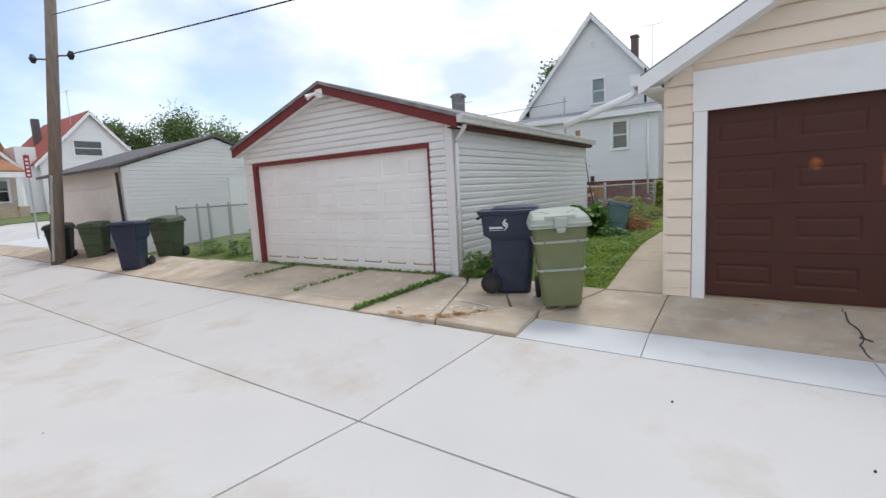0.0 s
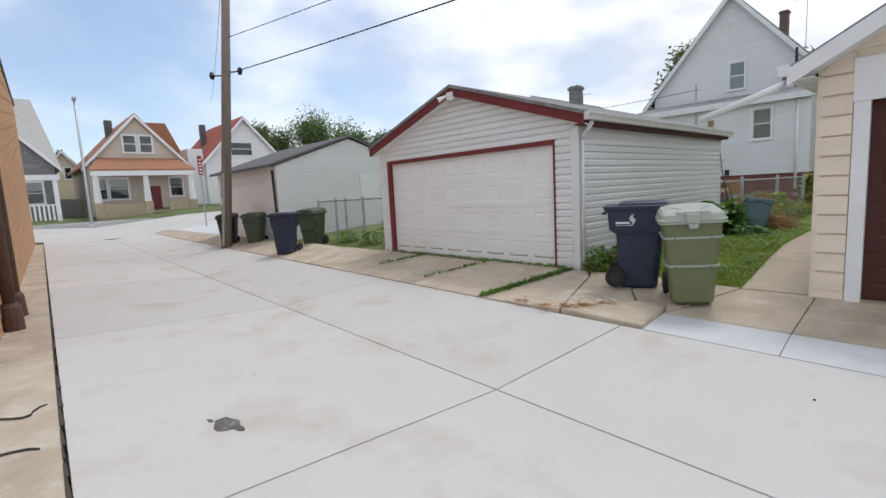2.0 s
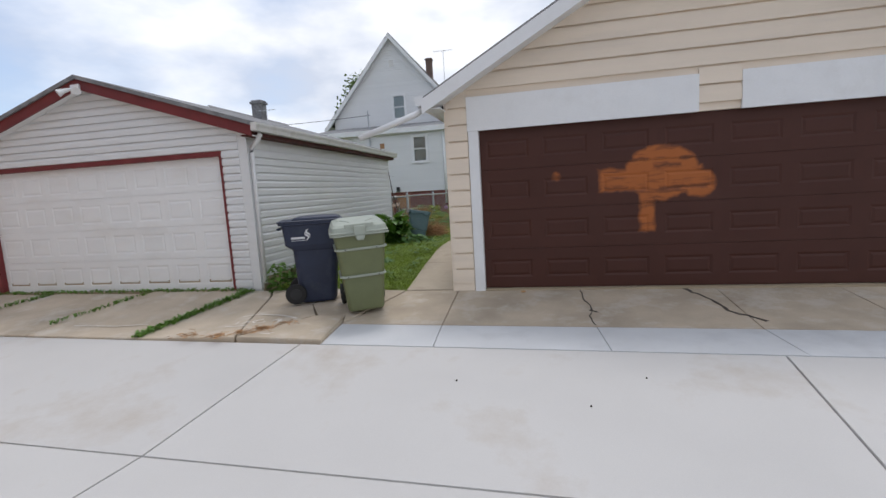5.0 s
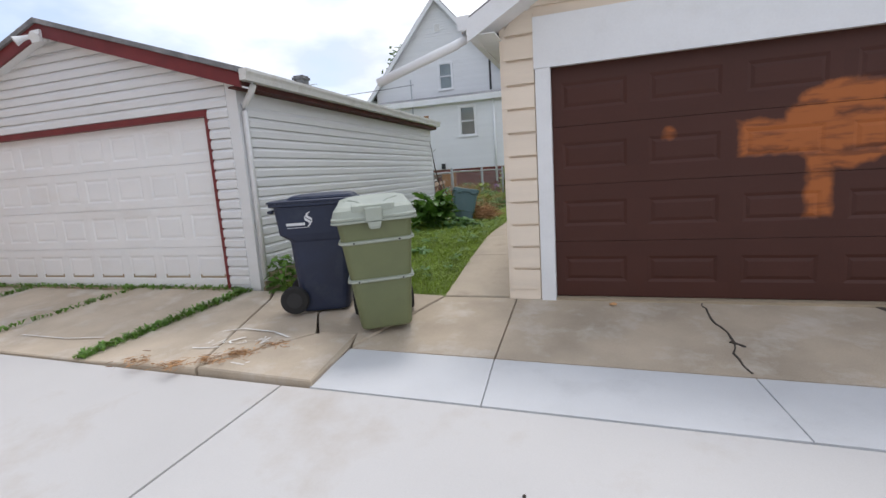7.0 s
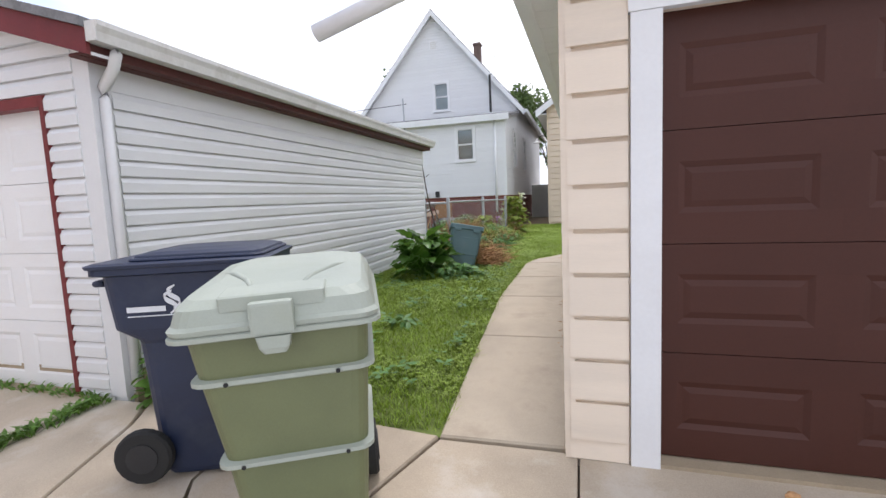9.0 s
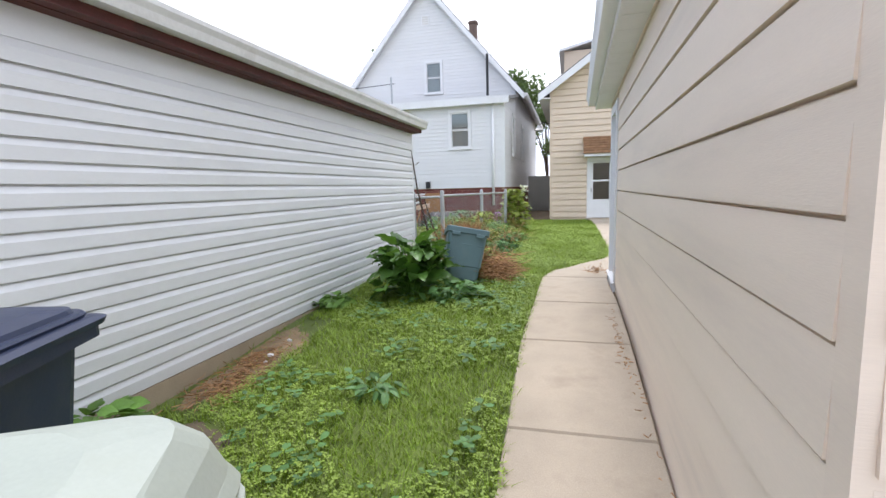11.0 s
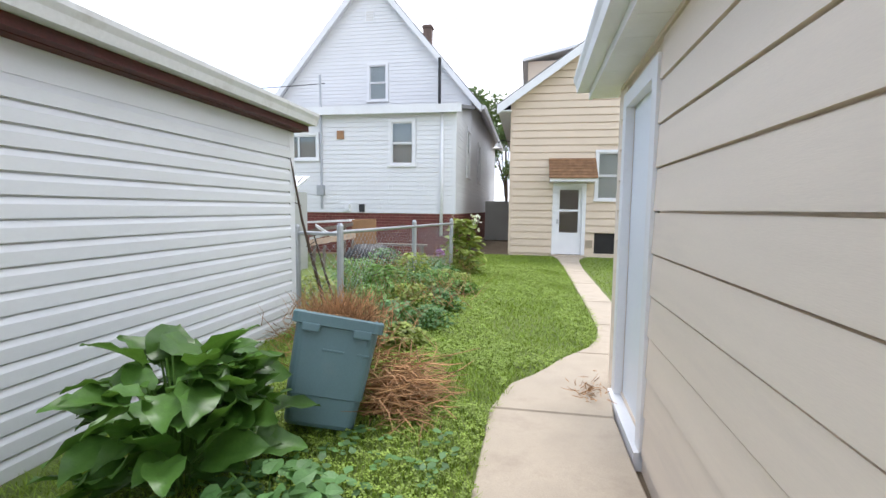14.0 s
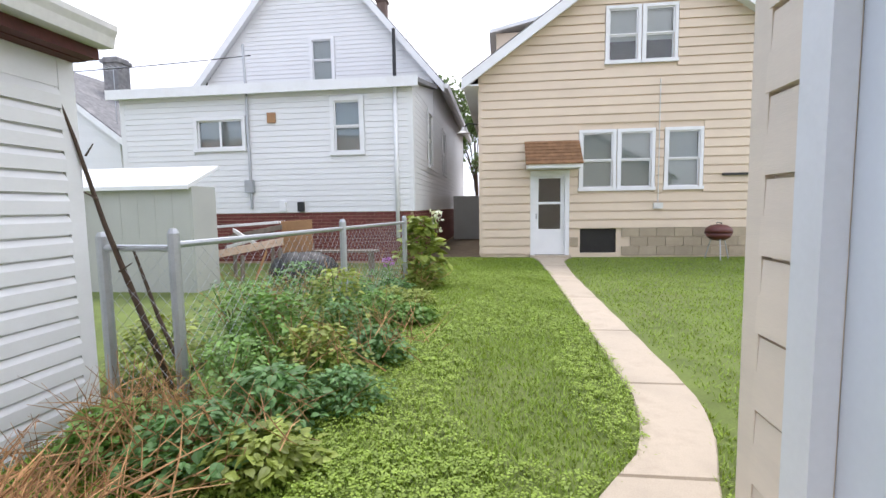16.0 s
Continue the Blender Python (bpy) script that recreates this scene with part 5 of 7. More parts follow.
def cart(label, body, lid, style, group="wheeled carts"):
    """A wheeled refuse cart; local front is -y, the wheels are at +y."""
    e = thing("refuse_cart", (0, 0, 0), label, "refuse cart", group)
    bm = bmesh.new()
    if style == "olive":
        rings = [rrect(0.44, 0.46, 0.0, 0.06), rrect(0.46, 0.48, 0.02, 0.06), rrect(0.54, 0.58, 0.50, 0.06, 0, -0.02), rrect(0.60, 0.68, 0.84, 0.06, 0, -0.045), rrect(0.62, 0.72, 0.97, 0.06, 0, -0.05), rrect(0.66, 0.77, 0.985, 0.06, 0, -0.05), rrect(0.66, 0.77, 1.005, 0.06, 0, -0.05)]
    else:
        rings = [rrect(0.42, 0.46, 0.0, 0.08, 0, -0.02), rrect(0.44, 0.50, 0.03, 0.08, 0, -0.02), rrect(0.52, 0.60, 0.72, 0.08, 0, -0.04), rrect(0.535, 0.615, 0.74, 0.08, 0, -0.04), rrect(0.56, 0.70, 0.80, 0.06, 0, 0.0), rrect(0.60, 0.75, 1.07, 0.06, 0, 0.0), rrect(0.66, 0.83, 1.08, 0.05, 0, 0.0), rrect(0.66, 0.83, 1.11, 0.05, 0, 0.0)]
    loft(bm, rings)
    b = part("body", bm, body, e)
    if style == "olive":
        for z, w, d, cy in ((0.46, 0.55, 0.585, -0.02), (0.81, 0.612, 0.685, -0.042)):
            bm = loft(bmesh.new(), [rrect(w - 0.01, d - 0.01, z - 0.016, 0.06, 0, cy), rrect(w + 0.03, d + 0.03, z - 0.006, 0.06, 0, cy), rrect(w + 0.03, d + 0.03, z + 0.010, 0.06, 0, cy), rrect(w - 0.01, d - 0.01, z + 0.016, 0.06, 0, cy)])
            part("rib", bm, LIDP if lid is LIDP else body, b, "pale scuffed rib round the body")
        def lid_ring(w, d, z, rr, rise, cy=-0.05):
            return [(x, y, zz + rise * (y + 0.45)) for x, y, zz in rrect(w, d, z, rr, 0, cy)]
        bm = loft(bmesh.new(), [lid_ring(0.70, 0.81, 1.004, 0.07, 0.0), lid_ring(0.71, 0.82, 1.022, 0.07, 0.0), lid_ring(0.685, 0.795, 1.034, 0.07, 0.02), lid_ring(0.655, 0.765, 1.085, 0.07, 0.02), lid_ring(0.60, 0.70, 1.110, 0.08, 0.05), lid_ring(0.46, 0.50, 1.120, 0.10, 0.07, -0.01), lid_ring(0.20, 0.24, 1.124, 0.10, 0.07, 0.03)])
        l = part("lid", bm, lid, e, "pale sun-bleached domed lid" if lid is LIDP else "")
        part("lid_rim", loft(bmesh.new(), [rrect(0.69, 0.80, 0.978, 0.07, 0, -0.05), rrect(0.715, 0.825, 0.983, 0.07, 0, -0.05), rrect(0.715, 0.825, 0.997, 0.07, 0, -0.05), rrect(0.69, 0.80, 1.002, 0.07, 0, -0.05)]), lid, l)
        part("latch", rounded(-0.072, 0.072, -0.482, -0.435, 0.985, 1.10, 0.012), lid, l)
        part("latch_plate", loft(bmesh.new(), [[(x, y, z + 0.09 * (y + 0.45)) for x, y, z in rrect(w, d, z, 0.012, 0, -0.375)] for w, d, z in ((0.35, 0.13, 1.07), (0.35, 0.13, 1.116), (0.335, 0.115, 1.121))]), lid, l)
        part("latch_tongue", loft(bmesh.new(), [rrect(0.075, 0.04, 0.925, 0.012, 0, -0.46), rrect(0.10, 0.05, 0.945, 0.012, 0, -0.462), rrect(0.115, 0.05, 0.984, 0.012, 0, -0.462)]), lid, l)
        for s in (-1, 1):
            bm = tube(bmesh.new(), [(s * 0.09, -0.31, 1.121), (s * 0.12, -0.22, 1.134), (s * 0.19, -0.10, 1.143), (s * 0.25, -0.02, 1.138)], [0.010, 0.014, 0.016, 0.008], 8)
            part("lid_crease", bm, lid, l, smooth=True)
        part("moulded_panel", rounded(-0.06, 0.06, -0.318, -0.300, 0.60, 0.70, 0.008), body, b)
        for s in (-1, 1):
            for z, y in ((0.46, -0.329), (0.81, -0.403)):
                part("rivet", tube(bmesh.new(), [(s * 0.19, y, z), (s * 0.19, y - 0.006, z)], 0.008, 8), RUBBER, b)
    else:
        bm = loft(bmesh.new(), [rrect(0.68, 0.85, 1.112, 0.05, 0, 0.0), rrect(0.69, 0.86, 1.128, 0.05, 0, 0.0), rrect(0.65, 0.82, 1.136, 0.06, 0, 0.0), rrect(0.60, 0.62, 1.140, 0.06, 0, -0.08), rrect(0.58, 0.60, 1.165, 0.06, 0, -0.08), rrect(0.50, 0.52, 1.178, 0.09, 0, -0.08), rrect(0.30, 0.30, 1.186, 0.09, 0, -0.08)])
        l = part("lid", bm, lid, e)
        part("lid_lip", loft(bmesh.new(), [rrect(0.615, 0.635, 1.137, 0.06, 0, -0.08), rrect(0.625, 0.645, 1.146, 0.06, 0, -0.08), rrect(0.615, 0.635, 1.153, 0.06, 0, -0.08)]), lid, l)
        part("handle", tube(bmesh.new(), [(-0.22, 0.39, 1.03), (-0.22, 0.43, 1.03), (0.22, 0.43, 1.03), (0.22, 0.39, 1.03)], 0.016, 8), body, e, smooth=True)
    for s in (-1, 1):
        wheel(e, (s * (0.26 if style == "olive" else 0.27), 0.27 if style == "olive" else 0.265, 0.14), (1, 0, 0), 0.14, 0.06, BLACKP)
    part("axle", tube(bmesh.new(), [(-0.26, 0.27 if style == "olive" else 0.265, 0.14), (0.26, 0.27 if style == "olive" else 0.265, 0.14)], 0.014, 8), GALV, e)
    return e


def put(ob, m):
    ob.matrix_basis = m
    return ob


green_cart = put(cart("olive green wheeled refuse cart with a faded pale lid", GREENP, LIDP, "olive"), pose(-2.0, 5.16, 0.12, 1.0, -2.0, 26))
blue_cart = put(cart("navy blue wheeled recycling cart with a white printed mark", BLUEP, BLUEP, "navy"), pose(-2.84, 5.50, 0.145, 0, 0, 113))
# white printed mark on the side of the navy cart
bm = bmesh.new()
mk = lambda y, z: -(0.281 + (z - 0.80) * 0.074) - 0.003
def bar(y0, y1, z0, z1):
    a = [(mk(y, z), y, z) for y, z in ((y0, z0), (y1, z0), (y1, z1), (y0, z1))]
    prism(bm, a, (-0.003, 0, 0))
bar(0.08, 0.26, 0.888, 0.915)
bar(0.04, 0.26, 0.865, 0.870)
def swirl(y, z):
    """A curved S stroke, thinner at its ends."""
    pts = [(y + 0.028 * math.sin(2 * math.pi * t) * (1.1 - 0.2 * t), z - 0.105 * t) for t in np.linspace(-0.05, 1.05, 23)]
    for i, ((y0, z0), (y1, z1)) in enumerate(zip(pts, pts[1:])):
        w = 0.004 + 0.010 * math.sin(math.pi * (i + 0.5) / 22)
        prism(bm, [(mk(yy, zz), yy, zz) for yy, zz in ((y0, z0 - w), (y1, z1 - w), (y1, z1 + w), (y0, z0 + w))], (-0.003, 0, 0))
swirl(0.035, 1.01)
swirl(0.052, 0.985)
part("printed_mark", bm, LOGOW, blue_cart, "white printed bars and swirl")

far_blue = copy_thing(blue_cart, pose(-12.8, 4.85, 0.05, 0, 0, 40))
tagged(far_blue, "navy blue wheeled cart at the apron's edge")
far_green = put(cart("dark green wheeled refuse cart with a closed lid", DKGREENP, DKGREENP, "olive"), pose(-13.45, 6.05, 0.12, 0, 0, 30))
fg2 = copy_thing(far_green, pose(-16.75, 5.52, 0.03, 0, 0, 48))
tagged(fg2, "dark green wheeled cart leaning by the utility pole")
far_black = put(cart("black wheeled refuse cart behind the utility pole", BLACKP, BLACKP, "olive"), pose(-17.95, 5.0, 0.03, 0, 0, 60))
bm = boxes((-0.16, -0.05, -0.345, -0.335, 0.72, 0.80), (-0.03, 0.03, -0.345, -0.335, 0.72, 0.80), (0.05, 0.14, -0.345, -0.335, 0.72, 0.80))
part("painted_number", bm, LOGOW, fg2, "white painted characters worn past reading")

# ---- utility pole, wires, signs, street lamp ----
px, py = -17.2, 4.62
pole = thing("utility_pole", (px, py, 0), "tall weathered grey wooden utility pole", "utility pole")
part("pole", tube(bmesh.new(), [(px, py - 0.03, -0.3), (px, py + 0.5, 5), (px + 0.02, py + 1.14, 11.5)], [0.175, 0.155, 0.12], 14), WOODP, pole, smooth=True)
part("guard", tube(bmesh.new(), [(px + 0.10, py - 0.13, 0.1), (px + 0.10, py + 0.12, 2.6)], 0.04, 8), GALV, pole)
part("tag", boxes((px - 0.03, px + 0.05, py - 0.04, py + 0.02, 1.5, 1.75)), WHITE, pole)
for dx, z in ((0.35, 6.05), (-0.35, 5.95)):
    part("bracket", tube(bmesh.new(), [(px, py + 0.6, z), (px + dx, py + 0.6 + dx, z + 0.02)], 0.025, 6), IRON, pole)
    part("insulator", tube(bmesh.new(), [(px + dx, py + 0.6 + dx, z - 0.10), (px + dx, py + 0.6 + dx, z + 0.02), (px + dx * 1.1, py + 0.6 + dx, z + 0.14)], [0.05, 0.10, 0.05], 10), BLACKP, pole)


def wire(a, b, sag, r=0.012, label="thin black overhead cable strung from pole"):
    pts = []
    for i in range(17):
        t = i / 16
        p = Vector(a).lerp(Vector(b), t)
        p.z -= sag * 4 * t * (1 - t)
        pts.append(p)
    return solo("overhead_cable", tube(bmesh.new(), pts, r, 5), CABLE, label, "cable", "overhead cables", smooth=True)


wire((px + 0.4, py + 0.95, 6.1), (20, 10.8, 5.9), 0.35, 0.018)
wire((px + 0.1, py + 0.72, 7.2), (20, 12.5, 7.3), 0.4, 0.012)
wire((px, py + 1.05, 10.8), (-60, 18.4, 13.2), 0.6, 0.012)
wire((-7.25, 20.9, 5.25), (-20, 22, 5.6), 0.15, 0.012, "black service cable to the house mast")

sx, sy = -30.0, 7.75
sign = thing("street_sign", (sx, sy, 0), "red and white sign on a thin steel post", "sign")
part("post", boxes((sx - 0.03, sx + 0.03, sy - 0.03, sy + 0.03, -0.2, 4.4)), GALV, sign)
pl = part("sign_plate", boxes((sx + 0.032, sx + 0.045, sy - 0.12, sy + 0.12, 3.25, 4.35)), SIGNR, sign)
for k in range(5):
    part("marking", boxes((sx + 0.046, sx + 0.052, sy - 0.06, sy + 0.06, 3.33 + 0.19 * k, 3.42 + 0.19 * k)), WHITE, pl, "white worn lettering bar")
lx, ly = -42.0, 3.55
lamp = thing("street_lamp", (lx, ly, 0.3), "slim pale grey street lamp post", "street lamp")
part("post", tube(bmesh.new(), [(lx, ly, 0.1), (lx, ly, 1.2), (lx, ly, 9.2)], [0.14, 0.10, 0.06], 10), GALV, lamp, smooth=True)
part("base", boxes((lx - 0.2, lx + 0.2, ly - 0.2, ly + 0.2, 0.1, 0.55)), NEWCON, lamp)
part("head", rounded(lx - 0.25, lx + 0.35, ly - 0.12, ly + 0.12, 9.2, 9.4, 0.05), GALV, lamp)

# ---- second white garage down the alley ----
gx1, gy0 = -15.6, 5.95
g2 = thing("white_garage", (-18.5, 9, 0.1), "small white-sided garage with a dark grey roof", "garage")
bm = bmesh.new()
wall(bm, "x", gx1 - 0.12, gx1, gy0, 11.9, -0.1, 2.75)
wall(bm, "y", gy0, gy0 + 0.12, -21.5, gx1 - 0.12, -0.1, 2.75, [(-20.9, -16.3, -0.1, 2.2)])
wall(bm, "y", 11.78, 11.9, -21.5, gx1 - 0.12, -0.1, 2.75)
wall(bm, "x", -21.5, -21.38, gy0 + 0.12, 11.78, -0.1, 2.75)
for x in (gx1 - 0.12, -21.5):
    prism(bm, [(x, gy0, 2.75), (x, 11.9, 2.75), (x, 8.92, 3.75)], (0.12, 0, 0))
part("wall", bm, VINYL, g2)
siding(g2, "x", gx1, 1, gy0 + 0.05, 11.85, 0.15, 3.70, 0.125, VINYL, (), gable_ext(gy0 + 0.02, 11.88, 8.92, 2.75, 3.75), proud=0.02)
panel_door(g2, -20.9, -16.3, 0.05, 2.2, gy0 + 0.03, 4, 8, DOORW)
for s in (1, -1):
    bm = bmesh.new()
    sl = 1.0 / 2.97
    prism(bm, [(gx1 + 0.12, 8.92, 3.80), (gx1 + 0.12, 8.92 + s * 3.25, 3.80 - sl * 3.25), (gx1 + 0.12, 8.92 + s * 3.25, 3.88 - sl * 3.25), (gx1 + 0.12, 8.92, 3.88)], (-6.2, 0, 0))
    part("roof", bm, SHINGLE_D, g2, "dark grey shingle slope")
part("downspout", tube(bmesh.new(), [(gx1 - 0.1, gy0 - 0.08, 2.6), (gx1 - 0.05, gy0 - 0.06, 0.1)], 0.045, 8), BLACKP, g2, "black downspout")
part("side_door", boxes((gx1 + 0.02, gx1 + 0.05, 9.3, 10.2, 0.15, 2.4)), WHITE, g2)


# ---- chain-link fences ----
def chain(name, a, b, z0a, z0b, h, label, posts=(), cell=0.07, gate=False, dia=0.0022, rail_z=None):
    """Posts, a top rail and woven diamond wire between two plan points."""
    a, b = Vector((*a, 0)), Vector((*b, 0))
    L = (b - a).length
    d = (b - a) / L
    f = thing(name, (a.x, a.y, z0a), label, "fence")
    top = lambda t: Vector((*(a + d * t).xy, z0a + (z0b - z0a) * t / L + h))
    for t in posts:
        p = top(t)
        part("post", tube(bmesh.new(), [(p.x, p.y, p.z - h - 0.2), (p.x, p.y, p.z + 0.02), (p.x, p.y, p.z + 0.05)], [0.036, 0.036, 0.02], 10), GALV, f)
    part("top_rail", tube(bmesh.new(), [top(0) + Vector((0, 0, -0.05)), top(L) + Vector((0, 0, -0.05))], 0.021, 8), GALV, f)
    vs, fs = [], []
    hh = h - 0.10
    side = Vector((-d.y, d.x, 0)) * dia

    def strand(p, q):
        o = len(vs)
        up = Vector((0, 0, dia * 1.4))
        for v in (p - side, p + up, p + side, q - side, q + up, q + side):
            vs.append(tuple(v))
        fs.extend([(o, o + 1, o + 4, o + 3), (o + 1, o + 2, o + 5, o + 4), (o + 2, o, o + 3, o + 5)])
    k = -hh
    while k < L:
        for s in (1, -1):
            t0, t1 = k, k + hh
            u0, u1 = 0.0, 1.0
            if t0 < 0:
                u0 = -t0 / hh
            if t1 > L:
                u1 = (L - t0) / hh
            if u1 > u0:
                def P(u):
                    base = top(t0 + u * hh)
                    zz = u * hh if s > 0 else (1 - u) * hh
                    return Vector((base.x, base.y, base.z - h + 0.05 + zz))
                strand(P(u0), P(u1))
        k += cell
    w = quick("wire_mesh", vs, fs, GALV, f, kind="stuff")
    return f


chain("chain_link_fence", (-3.48, 12.85), (-2.95, 17.3), 0.42, 0.40, 1.10, "galvanised chain-link fence behind tall weeds", (0.0, 2.3, 4.4), 0.10, dia=0.0014)
chain("chain_link_gate", (-4.02, 12.92), (-3.52, 12.86), 0.42, 0.42, 1.08, "narrow chain-link gate between two steel posts", (0.0,), 0.10, dia=0.0014)
chain("chain_link_fence", (-14.65, 6.95), (-9.6, 6.95), 0.20, 0.25, 1.30, "chain-link fence between the two white garages", (0.0, 1.15, 1.75, 2.75, 5.0), 0.10, dia=0.004)

# ---- brick building across the alley ----
WSL = -0.052
wy = lambda x: -1.62 + WSL * x
bb = thing("brick_building", (-12, -6, 0), "long flat-roofed tan brick building along the alley", "building")
BH = 6.62
bm = bmesh.new()
prism(bm, [(-30.3, wy(-30.3) - 0.012, -0.3), (-6.5, wy(-6.5) - 0.012, -0.3), (-6.5, wy(-6.5) - 0.3, -0.3), (-30.3, wy(-30.3) - 0.3, -0.3)], (0, 0, BH + 0.3))
prism(bm, [(-30.3, wy(-30.3) - 0.3, -0.3), (-30.0, wy(-30.3) - 0.3, -0.3), (-30.0, -14, -0.3), (-30.3, -14, -0.3)], (0, 0, BH + 0.3))
prism(bm, [(-6.8, wy(-6.5) - 0.3, -0.3), (-6.5, wy(-6.5) - 0.3, -0.3), (-6.5, -14, -0.3), (-6.8, -14, -0.3)], (0, 0, BH + 0.3))
prism(bm, [(-30.3, -14.3, -0.3), (-6.5, -14.3, -0.3), (-6.5, -14, -0.3), (-30.3, -14, -0.3)], (0, 0, BH + 0.3))
part("wall", bm, MORTAR, bb)
part("roof", boxes((-30, -6.8, -14, -2.0, BH - 0.5, BH - 0.4)), SHINGLE_D, bb)
bm = bmesh.new()
prism(bm, [(-30.36, wy(-30.3) + 0.05, BH), (-6.45, wy(-6.5) + 0.05, BH), (-6.45, wy(-6.5) - 0.35, BH), (-30.36, wy(-30.3) - 0.35, BH)], (0, 0, 0.12))
part("coping", bm, SHINGLE_D, bb, "dark metal coping")
for x in (-8.4, -9.5):
    y = wy(x) + 0.10
    p = part("drain_pipe", tube(bmesh.new(), [(x, y, 0.35), (x, y, BH - 0.2)], 0.075, 12), IRON, bb, "brown painted iron drain pipe", smooth=True)
    part("pipe_foot", tube(bmesh.new(), [(x, y, 0.02), (x, y, 0.36), (x, y, 0.42)], [0.13, 0.115, 0.08], 12), IRON, p)

# ---- houses across the street ----
def gable_house(name, label, x, y0, y1, zb, ze, za, wallm, roofm, depth=9.0, over=0.35, window_rows=(), trimm=None, trim_w=0.12):
    """A house whose gable faces +x."""
    tm = trimm or WHITE
    cy = (y0 + y1) / 2
    h = thing(name, (x - depth / 2, cy, zb), label, "house", "houses across the street")
    bm = bmesh.new()
    holes = [(a, b, c, d) for a, b, c, d in window_rows if d <= ze]
    wall(bm, "x", x - 0.2, x, y0, y1, zb - 1.0, ze, holes)
    wall(bm, "x", x - depth, x - depth + 0.2, y0, y1, zb - 1.0, ze)
    wall(bm, "y", y0, y0 + 0.2, x - depth + 0.2, x - 0.2, zb - 1.0, ze)
    wall(bm, "y", y1 - 0.2, y1, x - depth + 0.2, x - 0.2, zb - 1.0, ze)
    for xx in (x - 0.2, x - depth):
        prism(bm, [(xx, y0, ze), (xx, y1, ze), (xx, cy, za - 0.1)], (0.2, 0, 0))
    part("wall", bm, wallm, h)
    siding(h, "x", x, 1, y0, y1, zb + 0.3, za - 0.3, 0.28, wallm, [(a - 0.1, b + 0.1, c - 0.1, d + 0.1) for a, b, c, d in window_rows], gable_ext(y0 + 0.02, y1 - 0.02, cy, ze, za - 0.1), proud=0.02)
    sl = (za - ze) / (cy - y0)
    e = cy - y0 + over
    for s in (1, -1):
        bm = bmesh.new()
        prism(bm, [(x + 0.35, cy, za), (x + 0.35, cy + s * e, za - sl * e), (x + 0.35, cy + s * e, za + 0.12 - sl * e), (x + 0.35, cy, za + 0.12)], (-depth - 0.7, 0, 0))
        part("roof", bm, roofm, h)
        bm = bmesh.new()
        prism(bm, [(x + 0.351, cy, za + 0.06), (x + 0.351, cy + s * e, za + 0.06 - sl * e), (x + 0.351, cy + s * e, za - 0.24 - sl * e), (x + 0.351, cy, za - 0.24)], (0.03, 0, 0))
        part("rake_board", bm, tm, h)
    for a, b, c, d in window_rows:
        if d > ze:
            # no hole here: a flat dark panel plays the shaded room
            part("window_recess", boxes((x - 0.01, x + 0.012, a, b, c, d)), DARK, h)
            window(h, "x", x + 0.07, 1, a, b, c, d, (1, 2), trim_w, 0.3)
        else:
            window(h, "x", x + 0.02, 1, a, b, c, d, (1, 2), 0.12, 0.4)
    return h


hb = gable_house("bungalow", "beige bungalow with orange-brown roof and a front porch", -47.6, 4.35, 11.75, 1.1, 5.3, 9.35, FACING, SHINGLE_O, 11, 0.4, [(7.05, 7.95, 6.2, 7.6), (8.25, 9.15, 6.2, 7.6), (5.0, 5.5, 2.3, 4.0), (5.7, 7.0, 2.3, 4.0), (10.2, 11.2, 2.4, 4.0)])
fx = -46.0
bm = prism(bmesh.new(), [(fx + 0.3, 4.2, 4.55), (fx + 0.3, 11.9, 4.55), (-47.5, 11.0, 5.6), (-47.5, 5.1, 5.6)], (0, 0, 0.12))
part("porch_roof", bm, SHINGLE_O, hb, "orange-brown porch roof")
part("porch_beam", boxes((fx + 0.02, fx + 0.27, 4.3, 11.8, 4.15, 4.55)), WHITE, hb)
for y in (4.6, 8.05, 11.5):
    part("porch_column", tube(bmesh.new(), [(fx + 0.1, y, 2.0), (fx + 0.1, y, 4.15)], [0.27, 0.19], 4), WHITE, hb)
    part("porch_pier", boxes((fx - 0.2, fx + 0.35, y - 0.3, y + 0.3, 0.8, 2.0)), BLOCK, hb)
part("porch_wall", boxes((fx - 0.05, fx + 0.2, 4.6, 8.0, 0.7, 1.85)), BLOCK, hb)
part("porch_wall", boxes((fx - 0.05, fx + 0.2, 9.6, 11.5, 0.7, 1.85)), BLOCK, hb)
part("porch_floor", boxes((-47.6, fx + 0.3, 4.4, 11.7, 0.6, 1.2)), BLOCK, hb)
st = part("front_steps", boxes((fx + 0.3, fx + 0.7, 8.2, 9.5, 0.5, 1.0), (fx + 0.7, fx + 1.1, 8.2, 9.5, 0.4, 0.8), (fx + 1.1, fx + 1.5, 8.2, 9.5, 0.3, 0.6)), IRON, hb, "dark red wooden steps")
part("front_door", boxes((-47.58, -47.52, 8.5, 9.4, 1.2, 3.3)), RED, hb, "dark red front door")
part("chimney", boxes((-52, -51.4, 6.5, 7.05, 6.5, 9.35)), SHINGLE_D, hb)
part("rear_roof", prism(bmesh.new(), [(-50.2, 8.3, 9.15), (-50.2, 11.0, 9.15), (-50.2, 12.6, 5.35), (-50.2, 9.0, 5.35)], (-3.5, 0, 0)), SHINGLE_O, hb, "orange-brown rear cross roof")

